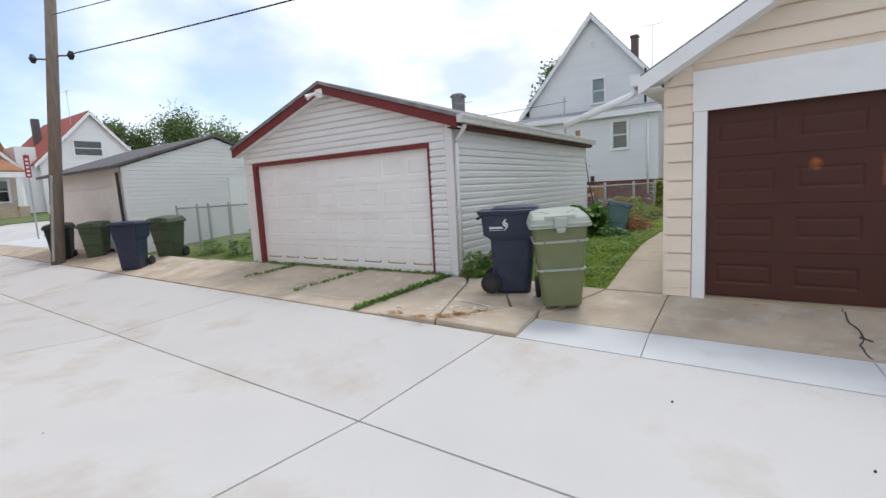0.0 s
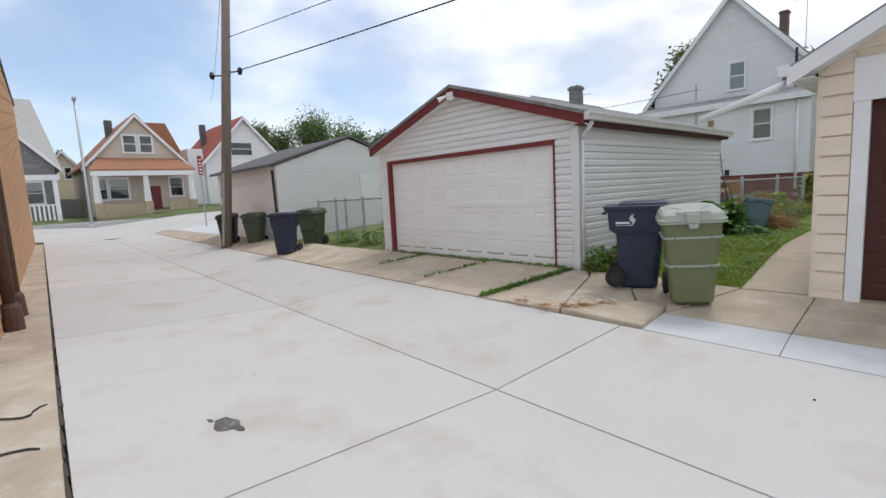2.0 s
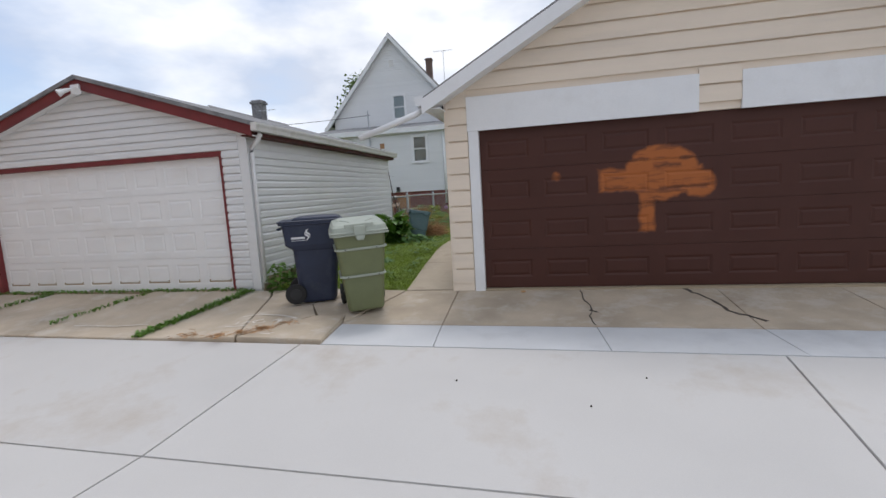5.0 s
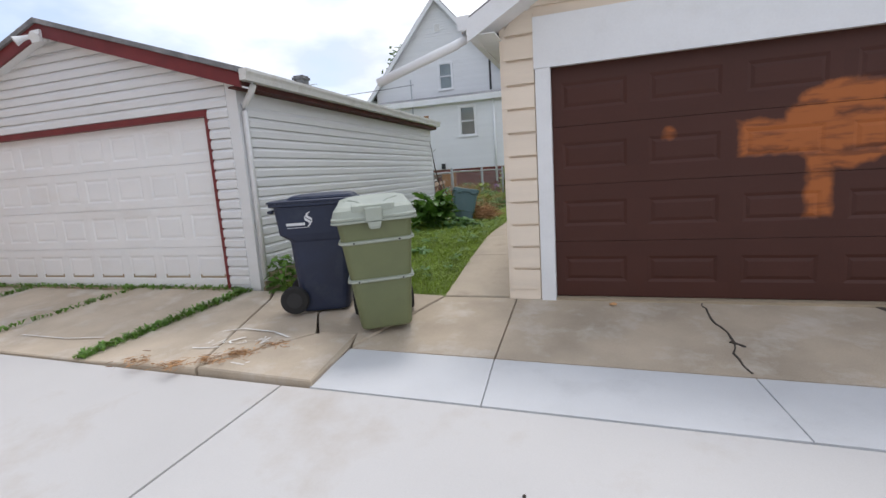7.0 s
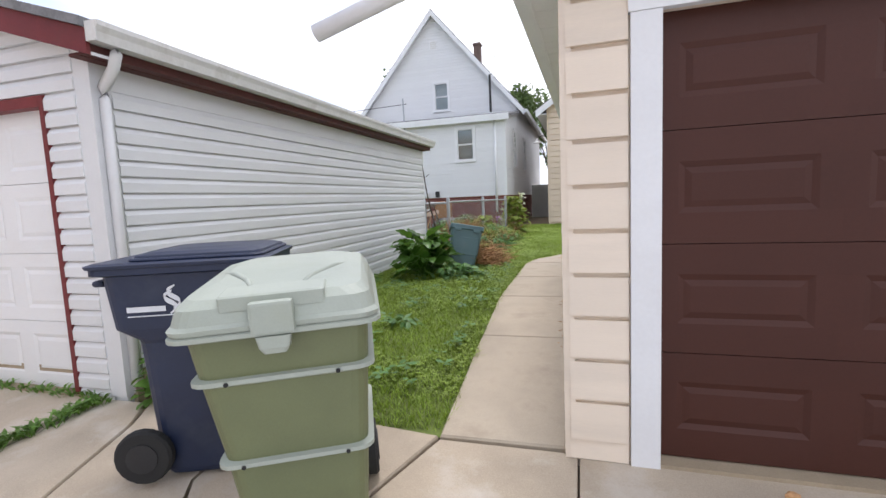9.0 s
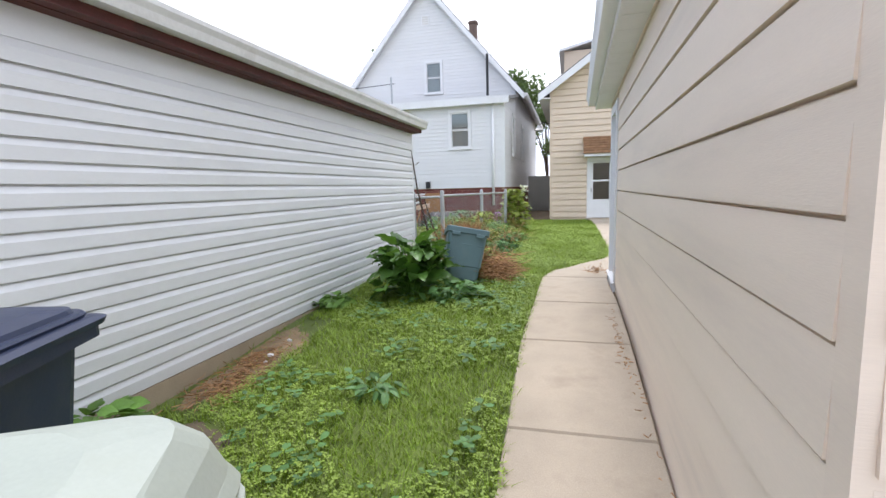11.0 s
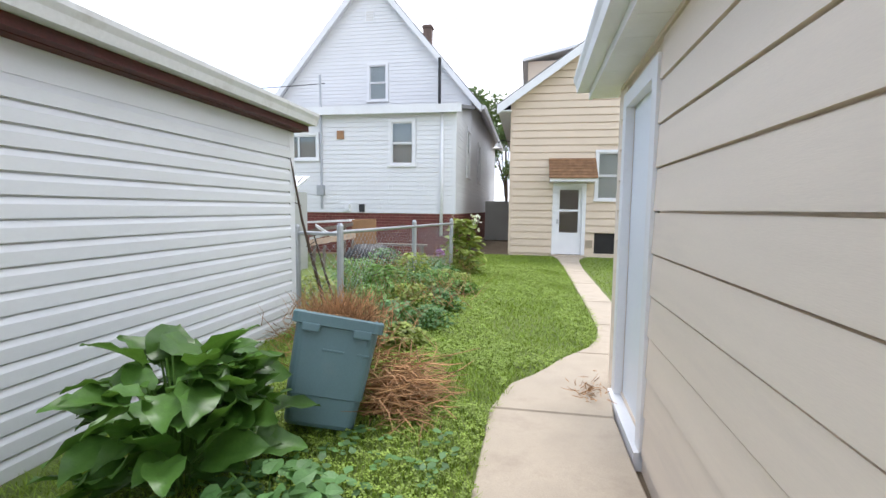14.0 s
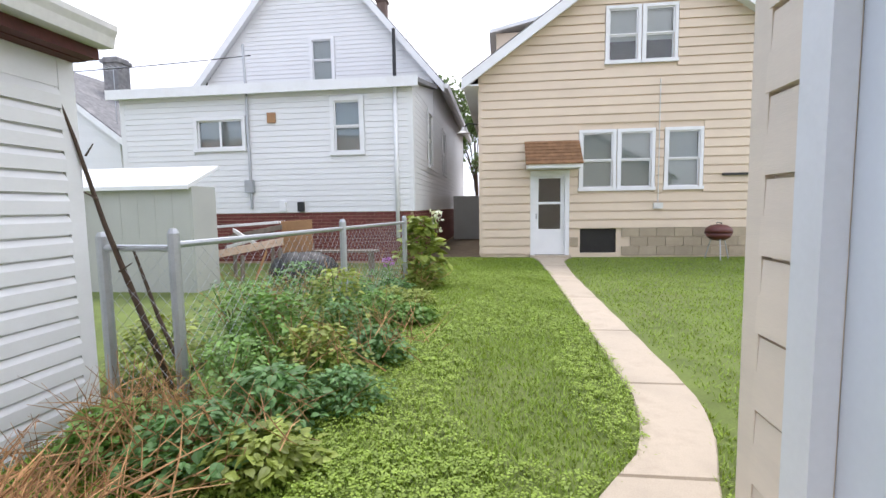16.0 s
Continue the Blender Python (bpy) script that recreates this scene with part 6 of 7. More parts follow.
h2 = gable_house("white_street_house", "white house with steep red shingle roof", -47.0, 13.2, 20.6, 0.9, 5.6, 9.6, VINYL2, SHINGLE_R, 10, 0.45, [(15.6, 17.6, 6.0, 7.2)])
part("side_wing", boxes((-56, -47.5, 11.9, 13.2, 0.2, 6.6)), VINYL2, h2)
part("chimney", boxes((-52.6, -52.1, 14.6, 15.1, 7.0, 9.5)), SHINGLE_D, h2)
h3 = gable_house("grey_house", "grey house with pale roof and white porch railing", -47.2, -5.0, 2.3, 1.0, 5.2, 9.2, SHINGLE, GUTTER, 10, 0.4, [(-1.2, -0.2, 2.2, 3.8), (0.4, 1.4, 2.2, 3.8)])
part("rear_roof", prism(bmesh.new(), [(-48.0, -3.4, 10.1), (-48.0, 1.5, 10.1), (-48.0, 2.75, 5.1), (-48.0, -3.4, 5.1)], (-6, 0, 0)), GUTTER, h3, "tall pale grey rear roof")
part("porch_beam", boxes((-46.2, -45.9, -5, 2.4, 3.9, 4.3)), WHITE, h3)
for y in (-4.7, -1.2, 2.1):
    part("porch_post", boxes((-46.2, -45.95, y - 0.14, y + 0.14, 0.8, 3.9)), WHITE, h3)
for k in range(24):
    y = -4.5 + k * 0.27
    part("baluster", boxes((-46.1, -46.02, y, y + 0.14, 0.9, 2.0)), WHITE, h3)
part("porch_rail", boxes((-46.12, -46.0, -4.7, 2.1, 2.0, 2.1)), WHITE, h3)
h4 = gable_house("far_house", "small far cream house between two nearer houses", -66, 2.2, 6.4, 1.0, 5.4, 8.0, BEIGE2, SHINGLE_D, 8, 0.3, [(3.2, 3.8, 5.0, 6.2), (4.4, 5.0, 5.0, 6.2)])
bm = boxes((-55, -54.9, 1.6, 4.4, 0.5, 2.6))
solo("board_fence", bm, SHEDM, "weathered greenish board fence between houses", "fence")

# ---- house beyond the neighbour's yard, shed, junk ----
nb = thing("neighbour_house", (-20, 30, 0.4), "pale house with a grey gable roof and chimney", "house")
bm = bmesh.new()
wall(bm, "y", 27.0, 27.2, -24.0, -16.0, 0.2, 4.55)
wall(bm, "x", -16.2, -16.0, 27.2, 36, 0.2, 4.55)
prism(bm, [(-24, 27.0, 4.55), (-16, 27.0, 4.55), (-20, 27.0, 7.6)], (0, 0.2, 0))
part("wall", bm, VINYL2, nb)
siding(nb, "y", 27.0, -1, -24, -16, 1.0, 7.5, 0.2, VINYL2, (), gable_ext(-24, -16, -20, 4.55, 7.6))
for s in (1, -1):
    bm = bmesh.new()
    prism(bm, [(-20, 26.7, 7.7), (-20 + s * 4.5, 26.7, 7.7 - 0.7625 * 4.5), (-20 + s * 4.5, 26.7, 7.82 - 0.7625 * 4.5), (-20, 26.7, 7.82)], (0, 9.6, 0))
    part("roof", bm, SHINGLE, nb, "grey shingle slope")
    bm = bmesh.new()
    prism(bm, [(-20, 26.699, 7.76), (-20 + s * 4.5, 26.699, 7.76 - 0.7625 * 4.5), (-20 + s * 4.5, 26.699, 7.5 - 0.7625 * 4.5), (-20, 26.699, 7.5)], (0, -0.03, 0))
    part("rake_board", bm, WHITE, nb)
part("chimney", boxes((-18.9, -18.2, 29.7, 30.4, 5.5, 8.5), (-18.98, -18.12, 29.62, 30.48, 8.25, 8.4)), SHINGLE, nb, "grey block chimney")

shed = thing("garden_shed", (-7, 18, 0.4), "pale grey-green metal garden shed with a white roof", "shed")
part("body", boxes((-8.6, -6.16, 16.9, 17.5, 0.3, 2.05)), SHEDM, shed)
for k in range(9):
    x = -8.55 + k * 0.29
    part("panel_rib", boxes((x, x + 0.03, 16.894, 16.9, 0.35, 2.0)), SHEDM, shed)
bm = prism(bmesh.new(), [(-8.75, 16.78, 2.00), (-8.75, 17.6, 2.36), (-8.75, 17.6, 2.41), (-8.75, 16.78, 2.06)], (2.61, 0, 0))
part("roof", bm, WHITE, shed, "white sheet roof")

def lumber(name, a, b, w, t, m, label, up=True):
    """A sawn board from a to b; its broad face stands or lies."""
    a, b = Vector(a), Vector(b)
    d = (b - a).normalized()
    n = Vector((0, 0, 1)) if up else d.cross(Vector((0, 0, 1))).normalized()
    s = d.cross(n).normalized() * t / 2
    n = n * w / 2
    bm = prism(bmesh.new(), [a + n + s, a - n + s, a - n - s, a + n - s], b - a)
    bmesh.ops.bevel(bm, geom=bm.edges[:], offset=0.004, segments=1, affect="EDGES")
    return solo(name, bm, m, label, "board", "junk heap")


lumber("plywood_sheet", (-5.53, 18.5, 1.12), (-4.94, 18.5, 1.14), 0.68, 0.02, PLY, "brown plywood sheet standing on the junk heap")
lumber("scrap_board", (-6.30, 17.62, 0.93), (-5.22, 17.9, 1.13), 0.13, 0.03, PALEWOOD, "pale speckled plank leaning across the junk heap")
lumber("scrap_board", (-6.95, 18.6, 1.36), (-5.55, 18.55, 1.44), 0.05, 0.30, WHITE, "white painted board on top of the junk heap")
lumber("scrap_board", (-6.6, 18.4, 1.15), (-5.45, 18.35, 1.36), 0.09, 0.04, WOODP, "grey weathered lath propped on the junk heap")
lumber("scrap_board", (-6.3, 18.2, 1.32), (-5.75, 18.1, 1.02), 0.07, 0.03, WHITE, "broken white lath on the junk heap")
lumber("scrap_board", (-6.5, 18.3, 1.0), (-5.6, 18.1, 1.22), 0.06, 0.03, WHITE, "broken white lath on the junk heap")
lumber("scrap_board", (-5.62, 17.6, 0.45), (-5.45, 17.75, 0.98), 0.09, 0.03, PLY, "brown board stood upright in the weeds")
lumber("scrap_board", (-4.72, 17.5, 0.42), (-4.62, 17.8, 0.80), 0.05, 0.03, WOODP, "grey lath leaning in the weeds")
bm = bmesh.new()
loft(bm, [[(-4.93 + rr * 0.62 * math.cos(a) * (1 + 0.12 * math.sin(3 * a)), 17.95 + rr * 0.42 * math.sin(a) * (1 + 0.1 * math.cos(4 * a)), z + 0.03 * math.sin(5 * a)) for a in np.linspace(0, 2 * math.pi, 19)[:-1]] for rr, z in ((1.0, 0.3), (0.98, 0.62), (0.8, 0.80), (0.45, 0.90), (0.12, 0.92))])
solo("tarpaulin", bm, BLACKP, "black tarpaulin heap behind the fence", "tarpaulin", smooth=True)
bench = thing("plank_bench", (-4.35, 18.6, 0.4), "low grey weathered plank bench behind the fence", "bench")
part("seat", boxes((-4.98, -3.75, 18.48, 18.72, 0.87, 0.91)), WOODP, bench)
for x in (-4.9, -3.9):
    part("leg", boxes((x, x + 0.06, 18.5, 18.7, 0.3, 0.87)), WOODP, bench)
for x, y, L in ((-5.45, 18.56, 0.75), (-5.0, 18.56, 0.75), (-6.5, 18.52, 0.95), (-5.75, 18.52, 1.0), (-5.9, 17.72, 0.6), (-5.3, 17.88, 0.72)):
    solo("timber_prop", tube(bmesh.new(), [(x, y, 0.3), (x + 0.02, y + 0.02, 0.3 + L)], 0.035, 6), WOODP, "grey timber prop under the junk heap", "timber", "junk heap")

# ---- kettle grill on the far lawn ----
qx, qy, qz = 3.25, 21.2, ground_z(3.25, 21.2)
gr = thing("kettle_grill", (qx, qy, qz), "dark red kettle grill on thin metal legs", "grill")
bowl = [(0.12, 0.42), (0.22, 0.48), (0.275, 0.58)]
lid_ = [(0.28, 0.585), (0.26, 0.68), (0.17, 0.75), (0.03, 0.775)]
ringz = lambda prof: [[(qx + a * math.cos(t), qy + a * math.sin(t), qz + z) for t in np.linspace(0, 2 * math.pi, 21)[:-1]] for a, z in prof]
part("bowl", loft(bmesh.new(), ringz(bowl)), RUST, gr, smooth=True)
l_ = part("lid", loft(bmesh.new(), ringz(lid_)), RUST, gr, smooth=True)
part("handle", tube(bmesh.new(), [(qx - 0.05, qy, qz + 0.775), (qx - 0.05, qy, qz + 0.81), (qx + 0.05, qy, qz + 0.81), (qx + 0.05, qy, qz + 0.775)], 0.01, 6), BLACKP, l_)
for a in (0.3, 2.4, 4.5):
    part("leg", tube(bmesh.new(), [(qx + 0.15 * math.cos(a), qy + 0.15 * math.sin(a), qz + 0.45), (qx + 0.27 * math.cos(a), qy + 0.27 * math.sin(a), qz)], 0.012, 6), GALV, gr)

# ---- lamp between the houses ----
bm = bmesh.new()
tube(bm, [(-2.05, 23.4, 3.9), (-2.35, 23.4, 3.95), (-2.5, 23.4, 3.85)], 0.02, 6)
wl_ = thing("wall_lamp", (-2.0, 23.4, 3.9), "old wall lamp with a white bell shade", "lamp")
part("bracket", bm, BLACKP, wl_)
part("shade", tube(bmesh.new(), [(-2.5, 23.4, 3.86), (-2.5, 23.4, 3.74), (-2.5, 23.4, 3.68)], [0.04, 0.10, 0.20], 12), WHITE, wl_)
part("gate", boxes((-3.35, -2.0, 29.0, 29.06, 0.3, 2.1)), SHEDM, None)
tagged(bpy.data.objects["gate"], "pale grey-green gate between the two houses", "gate")
bm = boxes((-3.35, -2.0, 21.6, 29.0, 0.1, 0.33))
solo("side_passage", bm, WALKC, "narrow concrete passage between the houses", "passage", kind="structure")

# ---- vegetation ----
rng = np.random.default_rng(5)


def on_path(x, y):
    if not 5.8 < y < 21.9:
        return False
    ragged = 0.045 * noise.noise(Vector((x * 2, y * 5, 1.0)))
    return lerp(PL, y) + 0.025 + ragged < x < lerp(PR, y) - 0.02 + ragged


def bare(x, y):
    """Bare and strawy ground along the white garage."""
    n_ = 0.14 * noise.noise(Vector((x * 4, y * 4, 5.0)))
    return (x + n_ < -3.52 and 7.25 < y + n_ < 8.95) or ((x + 3.38) / 0.22) ** 2 + ((y - 6.95) / 0.24) ** 2 < 1 + 3 * n_ or x < -3.84 and y < 12


def blades(name, material, spots, length, width, lean, label, category, cross=False):
    vs, fs = [], []
    for x, y in spots:
        z = ground_z(x, y) - 0.018
        a = rng.uniform(0, 2 * math.pi)
        L, w, t = length * rng.uniform(0.5, 1.25), width * rng.uniform(0.7, 1.3), lean * rng.uniform(0.2, 1.3)
        dx, dy = math.cos(a), math.sin(a)
        o = len(vs)
        vs += [(x - dy * w, y + dx * w, z), (x + dy * w, y - dx * w, z), (x + dx * t * L * 0.4 + dy * w * 0.7, y + dy * t * L * 0.4 - dx * w * 0.7, z + L * 0.62), (x + dx * t * L * 0.4 - dy * w * 0.7, y + dy * t * L * 0.4 + dx * w * 0.7, z + L * 0.62), (x + dx * t * L, y + dy * t * L, z + L)]
        fs += [(o, o + 1, o + 2, o + 3), (o + 3, o + 2, o + 4)]
    return quick(name, vs, fs, material, None, label, category, "stuff")


def scatter(n, x0, x1, y0, y1, ok):
    out = []
    pts = rng.uniform((x0, y0), (x1, y1), (n, 2))
    for x, y in pts:
        if ok(x, y):
            out.append((float(x), float(y)))
    return out


def lawn_ok(x, y):
    if on_path(x, y) or (x > -0.97 and y < 11.75) or y > 21.75 or y < 5.95 or x < -3.93 and y < 12.8:
        return False
    if x < -2.95 and y < 6.15:
        return False
    if bare(x, y):
        return rng.random() < 0.06
    patch = noise.noise(Vector((x * 1.3, y * 1.3, 0.0)))
    return rng.random() < 0.86 + 0.3 * patch


for lab, cx_, cy_, rx_, ry_, m_ in (("strip of bare strawy soil along the garage footing", -3.72, 8.08, 0.26, 0.95, STRAWSOIL), ("small patch of bare brown soil in the lawn", -3.40, 6.95, 0.26, 0.28, DIRT)):
    vs = [(cx_, cy_, ground_z(cx_, cy_) - 0.006)]
    for f_ in (0.55, 1.0):
        for k in range(28):
            a = 2 * math.pi * k / 28
            q = f_ * (1 + 0.22 * math.sin(3 * a + 1) + 0.10 * math.sin(7 * a))
            x, y = max(-3.95, cx_ + rx_ * q * math.cos(a)), cy_ + ry_ * q * math.sin(a)
            vs.append((x, y, ground_z(x, y) - (0.006 if f_ < 1 else 0.022)))
    fs = [(0, 1 + k, 1 + (k + 1) % 28) for k in range(28)] + [(1 + k, 29 + k, 29 + (k + 1) % 28, 1 + (k + 1) % 28) for k in range(28)]
    quick("bare_soil", vs, fs, m_, None, lab, "soil", "structure")
near = scatter(76000, -3.95, -1.55, 5.9, 12.6, lawn_ok)
blades("grass", GRASS, near, 0.052, 0.0032, 1.3, "green lawn grass between the garages", "grass")
mid = scatter(80000, -2.9, -0.3, 11.6, 21.7, lawn_ok)
blades("grass", GRASS, mid, 0.040, 0.0040, 1.3, "green back yard grass before the house", "grass")
far = scatter(70000, -0.2, 6.0, 11.8, 21.7, lawn_ok)
blades("grass", GRASS, far, 0.032, 0.0050, 1.3, "green mown grass beside the garden path", "grass")


def clovers(name, spots, size, height, material, label, category="clover"):
    """Small round leaves, three to a stalk, held near level."""
    vs, fs = [], []
    for x, y in spots:
        z = ground_z(x, y) + height * rng.uniform(0.4, 1.2)
        a0 = rng.uniform(0, 2 * math.pi)
        s = size * rng.uniform(0.6, 1.3)
        for k in range(3):
            a = a0 + 2.094 * k
            tilt = rng.uniform(-0.35, 0.35)
            o = len(vs)
            for da, rr in ((0, 0.1), (-0.55, 0.75), (-0.22, 1.08), (0.22, 1.08), (0.55, 0.75)):
                vs.append((x + s * rr * math.cos(a + da), y + s * rr * math.sin(a + da), z + tilt * s * rr))
            fs.append((o, o + 1, o + 2, o + 3, o + 4))
    return quick(name, vs, fs, material, None, label, category, "stuff")


def clover_ok(x, y):
    return lawn_ok(x, y) and noise.noise(Vector((x * 1.1 + 7, y * 1.1, 3.0))) > -0.12


clovers("clover", scatter(17000, -3.6, -1.6, 6.0, 12.4, clover_ok), 0.015, 0.045, CLOVER, "patches of broad clover leaves in the lawn")
clovers("clover", scatter(15000, -2.6, -0.6, 11.8, 19.0, clover_ok), 0.017, 0.042, CLOVER, "patches of broad clover leaves in the lawn")
clovers("dandelion_leaves", scatter(420, -3.4, -1.8, 6.0, 10.5, clover_ok), 0.055, 0.07, WEED2, "scattered broad grey-green weed leaves", "weeds")


def leaf_mesh(length, width, curl, lobes=0):
    """A leaf in two folded halves along its rib, from the origin along +x."""
    vs, fs = [], []
    k = 4
    for i in range(k + 1):
        t = i / k
        w = width * math.sin(math.pi * min(1, 0.12 + 0.88 * t) ** 0.8) * (1 - 0.15 * (i % 2) * lobes)
        z = -curl * t * t * length
        vs += [(t * length, -w, z + 0.18 * w), (t * length, 0, z), (t * length, w, z + 0.18 * w)]
    for i in range(k):
        o = 3 * i
        fs += [(o, o + 3, o + 4, o + 1), (o + 1, o + 4, o + 5, o + 2)]
    return vs, fs


def leafy(name, x, y, radius, height, count, size, material, label, category, stems=6, z=None, narrow=0.42, group="weeds along the fence", low=0.0):
    """A leafy plant: stems and a ragged crown of single leaves."""
    z0 = ground_z(x, y) if z is None else z
    e = thing(name, (x, y, z0), label, category, group)
    bm = bmesh.new()
    tips = []
    for k in range(stems):
        a = rng.uniform(0, 6.283)
        rr = radius * rng.uniform(0.15, 0.75)
        tip = (x + rr * math.cos(a), y + rr * math.sin(a), z0 + height * rng.uniform(0.65, 1.0))
        mid_ = (x + rr * 0.45 * math.cos(a), y + rr * 0.45 * math.sin(a), z0 + height * 0.5)
        tube(bm, [(x + 0.1 * rr * math.cos(a), y + 0.1 * rr * math.sin(a), z0 - 0.05), mid_, tip], [0.010, 0.008, 0.004], 5)
        tips.append((mid_, tip))
    part("stem_cluster", bm, WEED, e)["kind"] = "stuff"
    vs, fs = [], []
    lv, lf = leaf_mesh(1.0, narrow, 0.25)
    lv = np.array(lv)
    for k in range(count):
        a = rng.uniform(0, 6.283)
        u = rng.random() ** 0.5
        h = rng.uniform(low, 1.0)
        env = math.sqrt(max(0.04, 1 - (h * 0.95) ** 2)) * (0.75 + 0.4 * noise.noise(Vector((math.cos(a) * 2 + x, math.sin(a) * 2 + y, h * 3))))
        cx_, cy_, cz_ = x + radius * env * u * math.cos(a), y + radius * env * u * math.sin(a), z0 + 0.02 + height * h
        s = size * rng.uniform(0.5, 1.25)
        m = Matrix.Translation((cx_, cy_, cz_)) @ Euler((rng.uniform(-0.5, 0.5), rng.uniform(-0.5, 0.45), a + rng.uniform(-0.9, 0.9))).to_matrix().to_4x4()
        R = np.array(m.to_3x3())
        w = (lv * s) @ R.T + np.array(m.translation)
        o = len(vs)
        vs.extend(map(tuple, w.tolist()))
        fs.extend(tuple(i + o for i in f) for f in lf)
    quick("foliage", vs, fs, material, e, kind="stuff")
    return e


# large-leaved plant beside the white garage: every leaf a piece
bx, by = -3.10, 9.95
bz = ground_z(bx, by)
bd = thing("burdock_plant", (bx, by, bz), "lush dark green plant with very large wavy leaves", "plant")
leafsets = []
for v in range(4):
    L, w = 0.19 + 0.032 * v, 0.075 + 0.012 * v
    vs, fs = [], []
    k = 7
    for i in range(k + 1):
        t = i / k
        ww = w * (math.sin(math.pi * (0.10 + 0.90 * t) ** 0.75) ** 0.8 if t < 1 else 0.04)
        zc = -0.24 * L * t * t
        for j, q in enumerate((-1.0, -0.5, 0, 0.5, 1.0)):
            ripple = 0.013 * math.sin(t * 13 + v + 2.0 * q) * abs(q)
            vs.append((t * L, q * ww, zc + 0.30 * ww * abs(q) + ripple))
    for i in range(k):
        for j in range(4):
            o = 5 * i + j
            fs.append((o, o + 5, o + 6, o + 1))
    me = bpy.data.meshes.new("leaf")
    me.from_pydata(vs, [], fs)
    me.materials.append(BURDOCK)
    me.shade_smooth()
    leafsets.append(me)
bm = bmesh.new()
for k in range(135):
    a = rng.uniform(0, 6.283)
    h = 0.06 + 0.54 * rng.random() ** 0.8
    rr = 0.40 * math.sqrt(max(0.05, 1 - (h / 0.72) ** 2)) * rng.uniform(0.25, 1.0)
    p = Vector((bx + rr * 1.0 * math.cos(a), by + rr * 1.15 * math.sin(a), bz + h))
    ob = new("leaf", leafsets[k % 4])
    ob.parent = bd
    ob.matrix_parent_inverse = BASE[bd].inverted()
    ob.matrix_basis = Matrix.Translation(p) @ Euler((rng.uniform(-0.6, 0.6), rng.uniform(-1.05, 0.15), a + rng.uniform(-0.9, 0.9))).to_matrix().to_4x4() @ Matrix.Scale(rng.uniform(0.65, 1.1), 4)
    tube(bm, [(bx + 0.08 * math.cos(a), by + 0.08 * math.sin(a), bz - 0.03), (bx + 0.5 * rr * math.cos(a), by + 0.6 * rr * math.sin(a), bz + 0.55 * h), p], [0.009, 0.007, 0.005], 5)
part("stem_cluster", bm, WEED, bd)["kind"] = "stuff"
leafy("low_weed", -2.52, 9.75, 0.42, 0.16, 110, 0.10, WEED2, "low broad-leaved weeds at the tote's foot", "weed", 3, group="lawn weeds")
leafy("low_weed", -3.72, 6.75, 0.34, 0.26, 150, 0.09, WEED, "low weeds against the white garage", "weed", 4, group="lawn weeds")
leafy("low_weed", -3.75, 9.4, 0.26, 0.10, 90, 0.09, WEED, "low weeds against the white garage", "weed", 3, group="lawn weeds")
leafy("low_weed", -3.72, 5.98, 0.22, 0.42, 130, 0.09, WEED, "tall weeds at the garage's corner", "weed", 5, group="lawn weeds")
leafy("low_weed", -2.55, 7.65, 0.22, 0.05, 46, 0.10, WEED2, "flat rosette of grey-green thistle leaves", "weed", 2, narrow=0.2, group="lawn weeds")
leafy("low_weed", -9.75, 6.2, 0.30, 0.75, 150, 0.09, WEED, "tall weeds at the garage's corner", "weed", 5, group="lawn weeds")
leafy("low_weed", -11.3, 6.7, 0.5, 0.35, 150, 0.10, WEED, "weeds under the chain-link fence", "weed", 5, group="lawn weeds")
leafy("low_weed", -12.6, 6.75, 0.5, 0.3, 130, 0.10, WEED, "weeds under the chain-link fence", "weed", 5, group="lawn weeds")

def stalks(name, n, origin, spread, length, up, label, category, r=(0.0015, 0.004), parent=None):
    """A tangle of dry bent stems."""
    vs, fs = [], []
    for k in range(n):
        p = Vector(origin) + Vector((rng.normal(0, spread[0]), rng.normal(0, spread[1]), abs(rng.normal(0, spread[2]))))
        a, el = rng.uniform(0, 6.283), rng.uniform(*up)
        L = length * rng.uniform(0.4, 1.2)
        d = Vector((math.cos(a) * math.cos(el), math.sin(a) * math.cos(el), math.sin(el)))
        d2 = (d + Vector((rng.normal(0, 0.25), rng.normal(0, 0.25), rng.normal(-0.15, 0.2)))).normalized()
        w = rng.uniform(*r)
        sd = d.cross(Vector((0.3, 0.2, 1))).normalized() * w
        sv = d.cross(sd).normalized() * w
        o = len(vs)
        for q, f in ((p, 1.0), (p + d * L * 0.55, 0.8), (p + d * L * 0.55 + d2 * L * 0.5, 0.3)):
            vs += [tuple(q + sd * f), tuple(q - sd * 0.5 * f + sv * f), tuple(q - sd * 0.5 * f - sv * f)]
        for b in (0, 3):
            for i in range(3):
                j = (i + 1) % 3
                fs.append((o + b + i, o + b + j, o + b + 3 + j, o + b + 3 + i))
    return quick(name, vs, fs, STRAW, parent, label, category, "stuff")


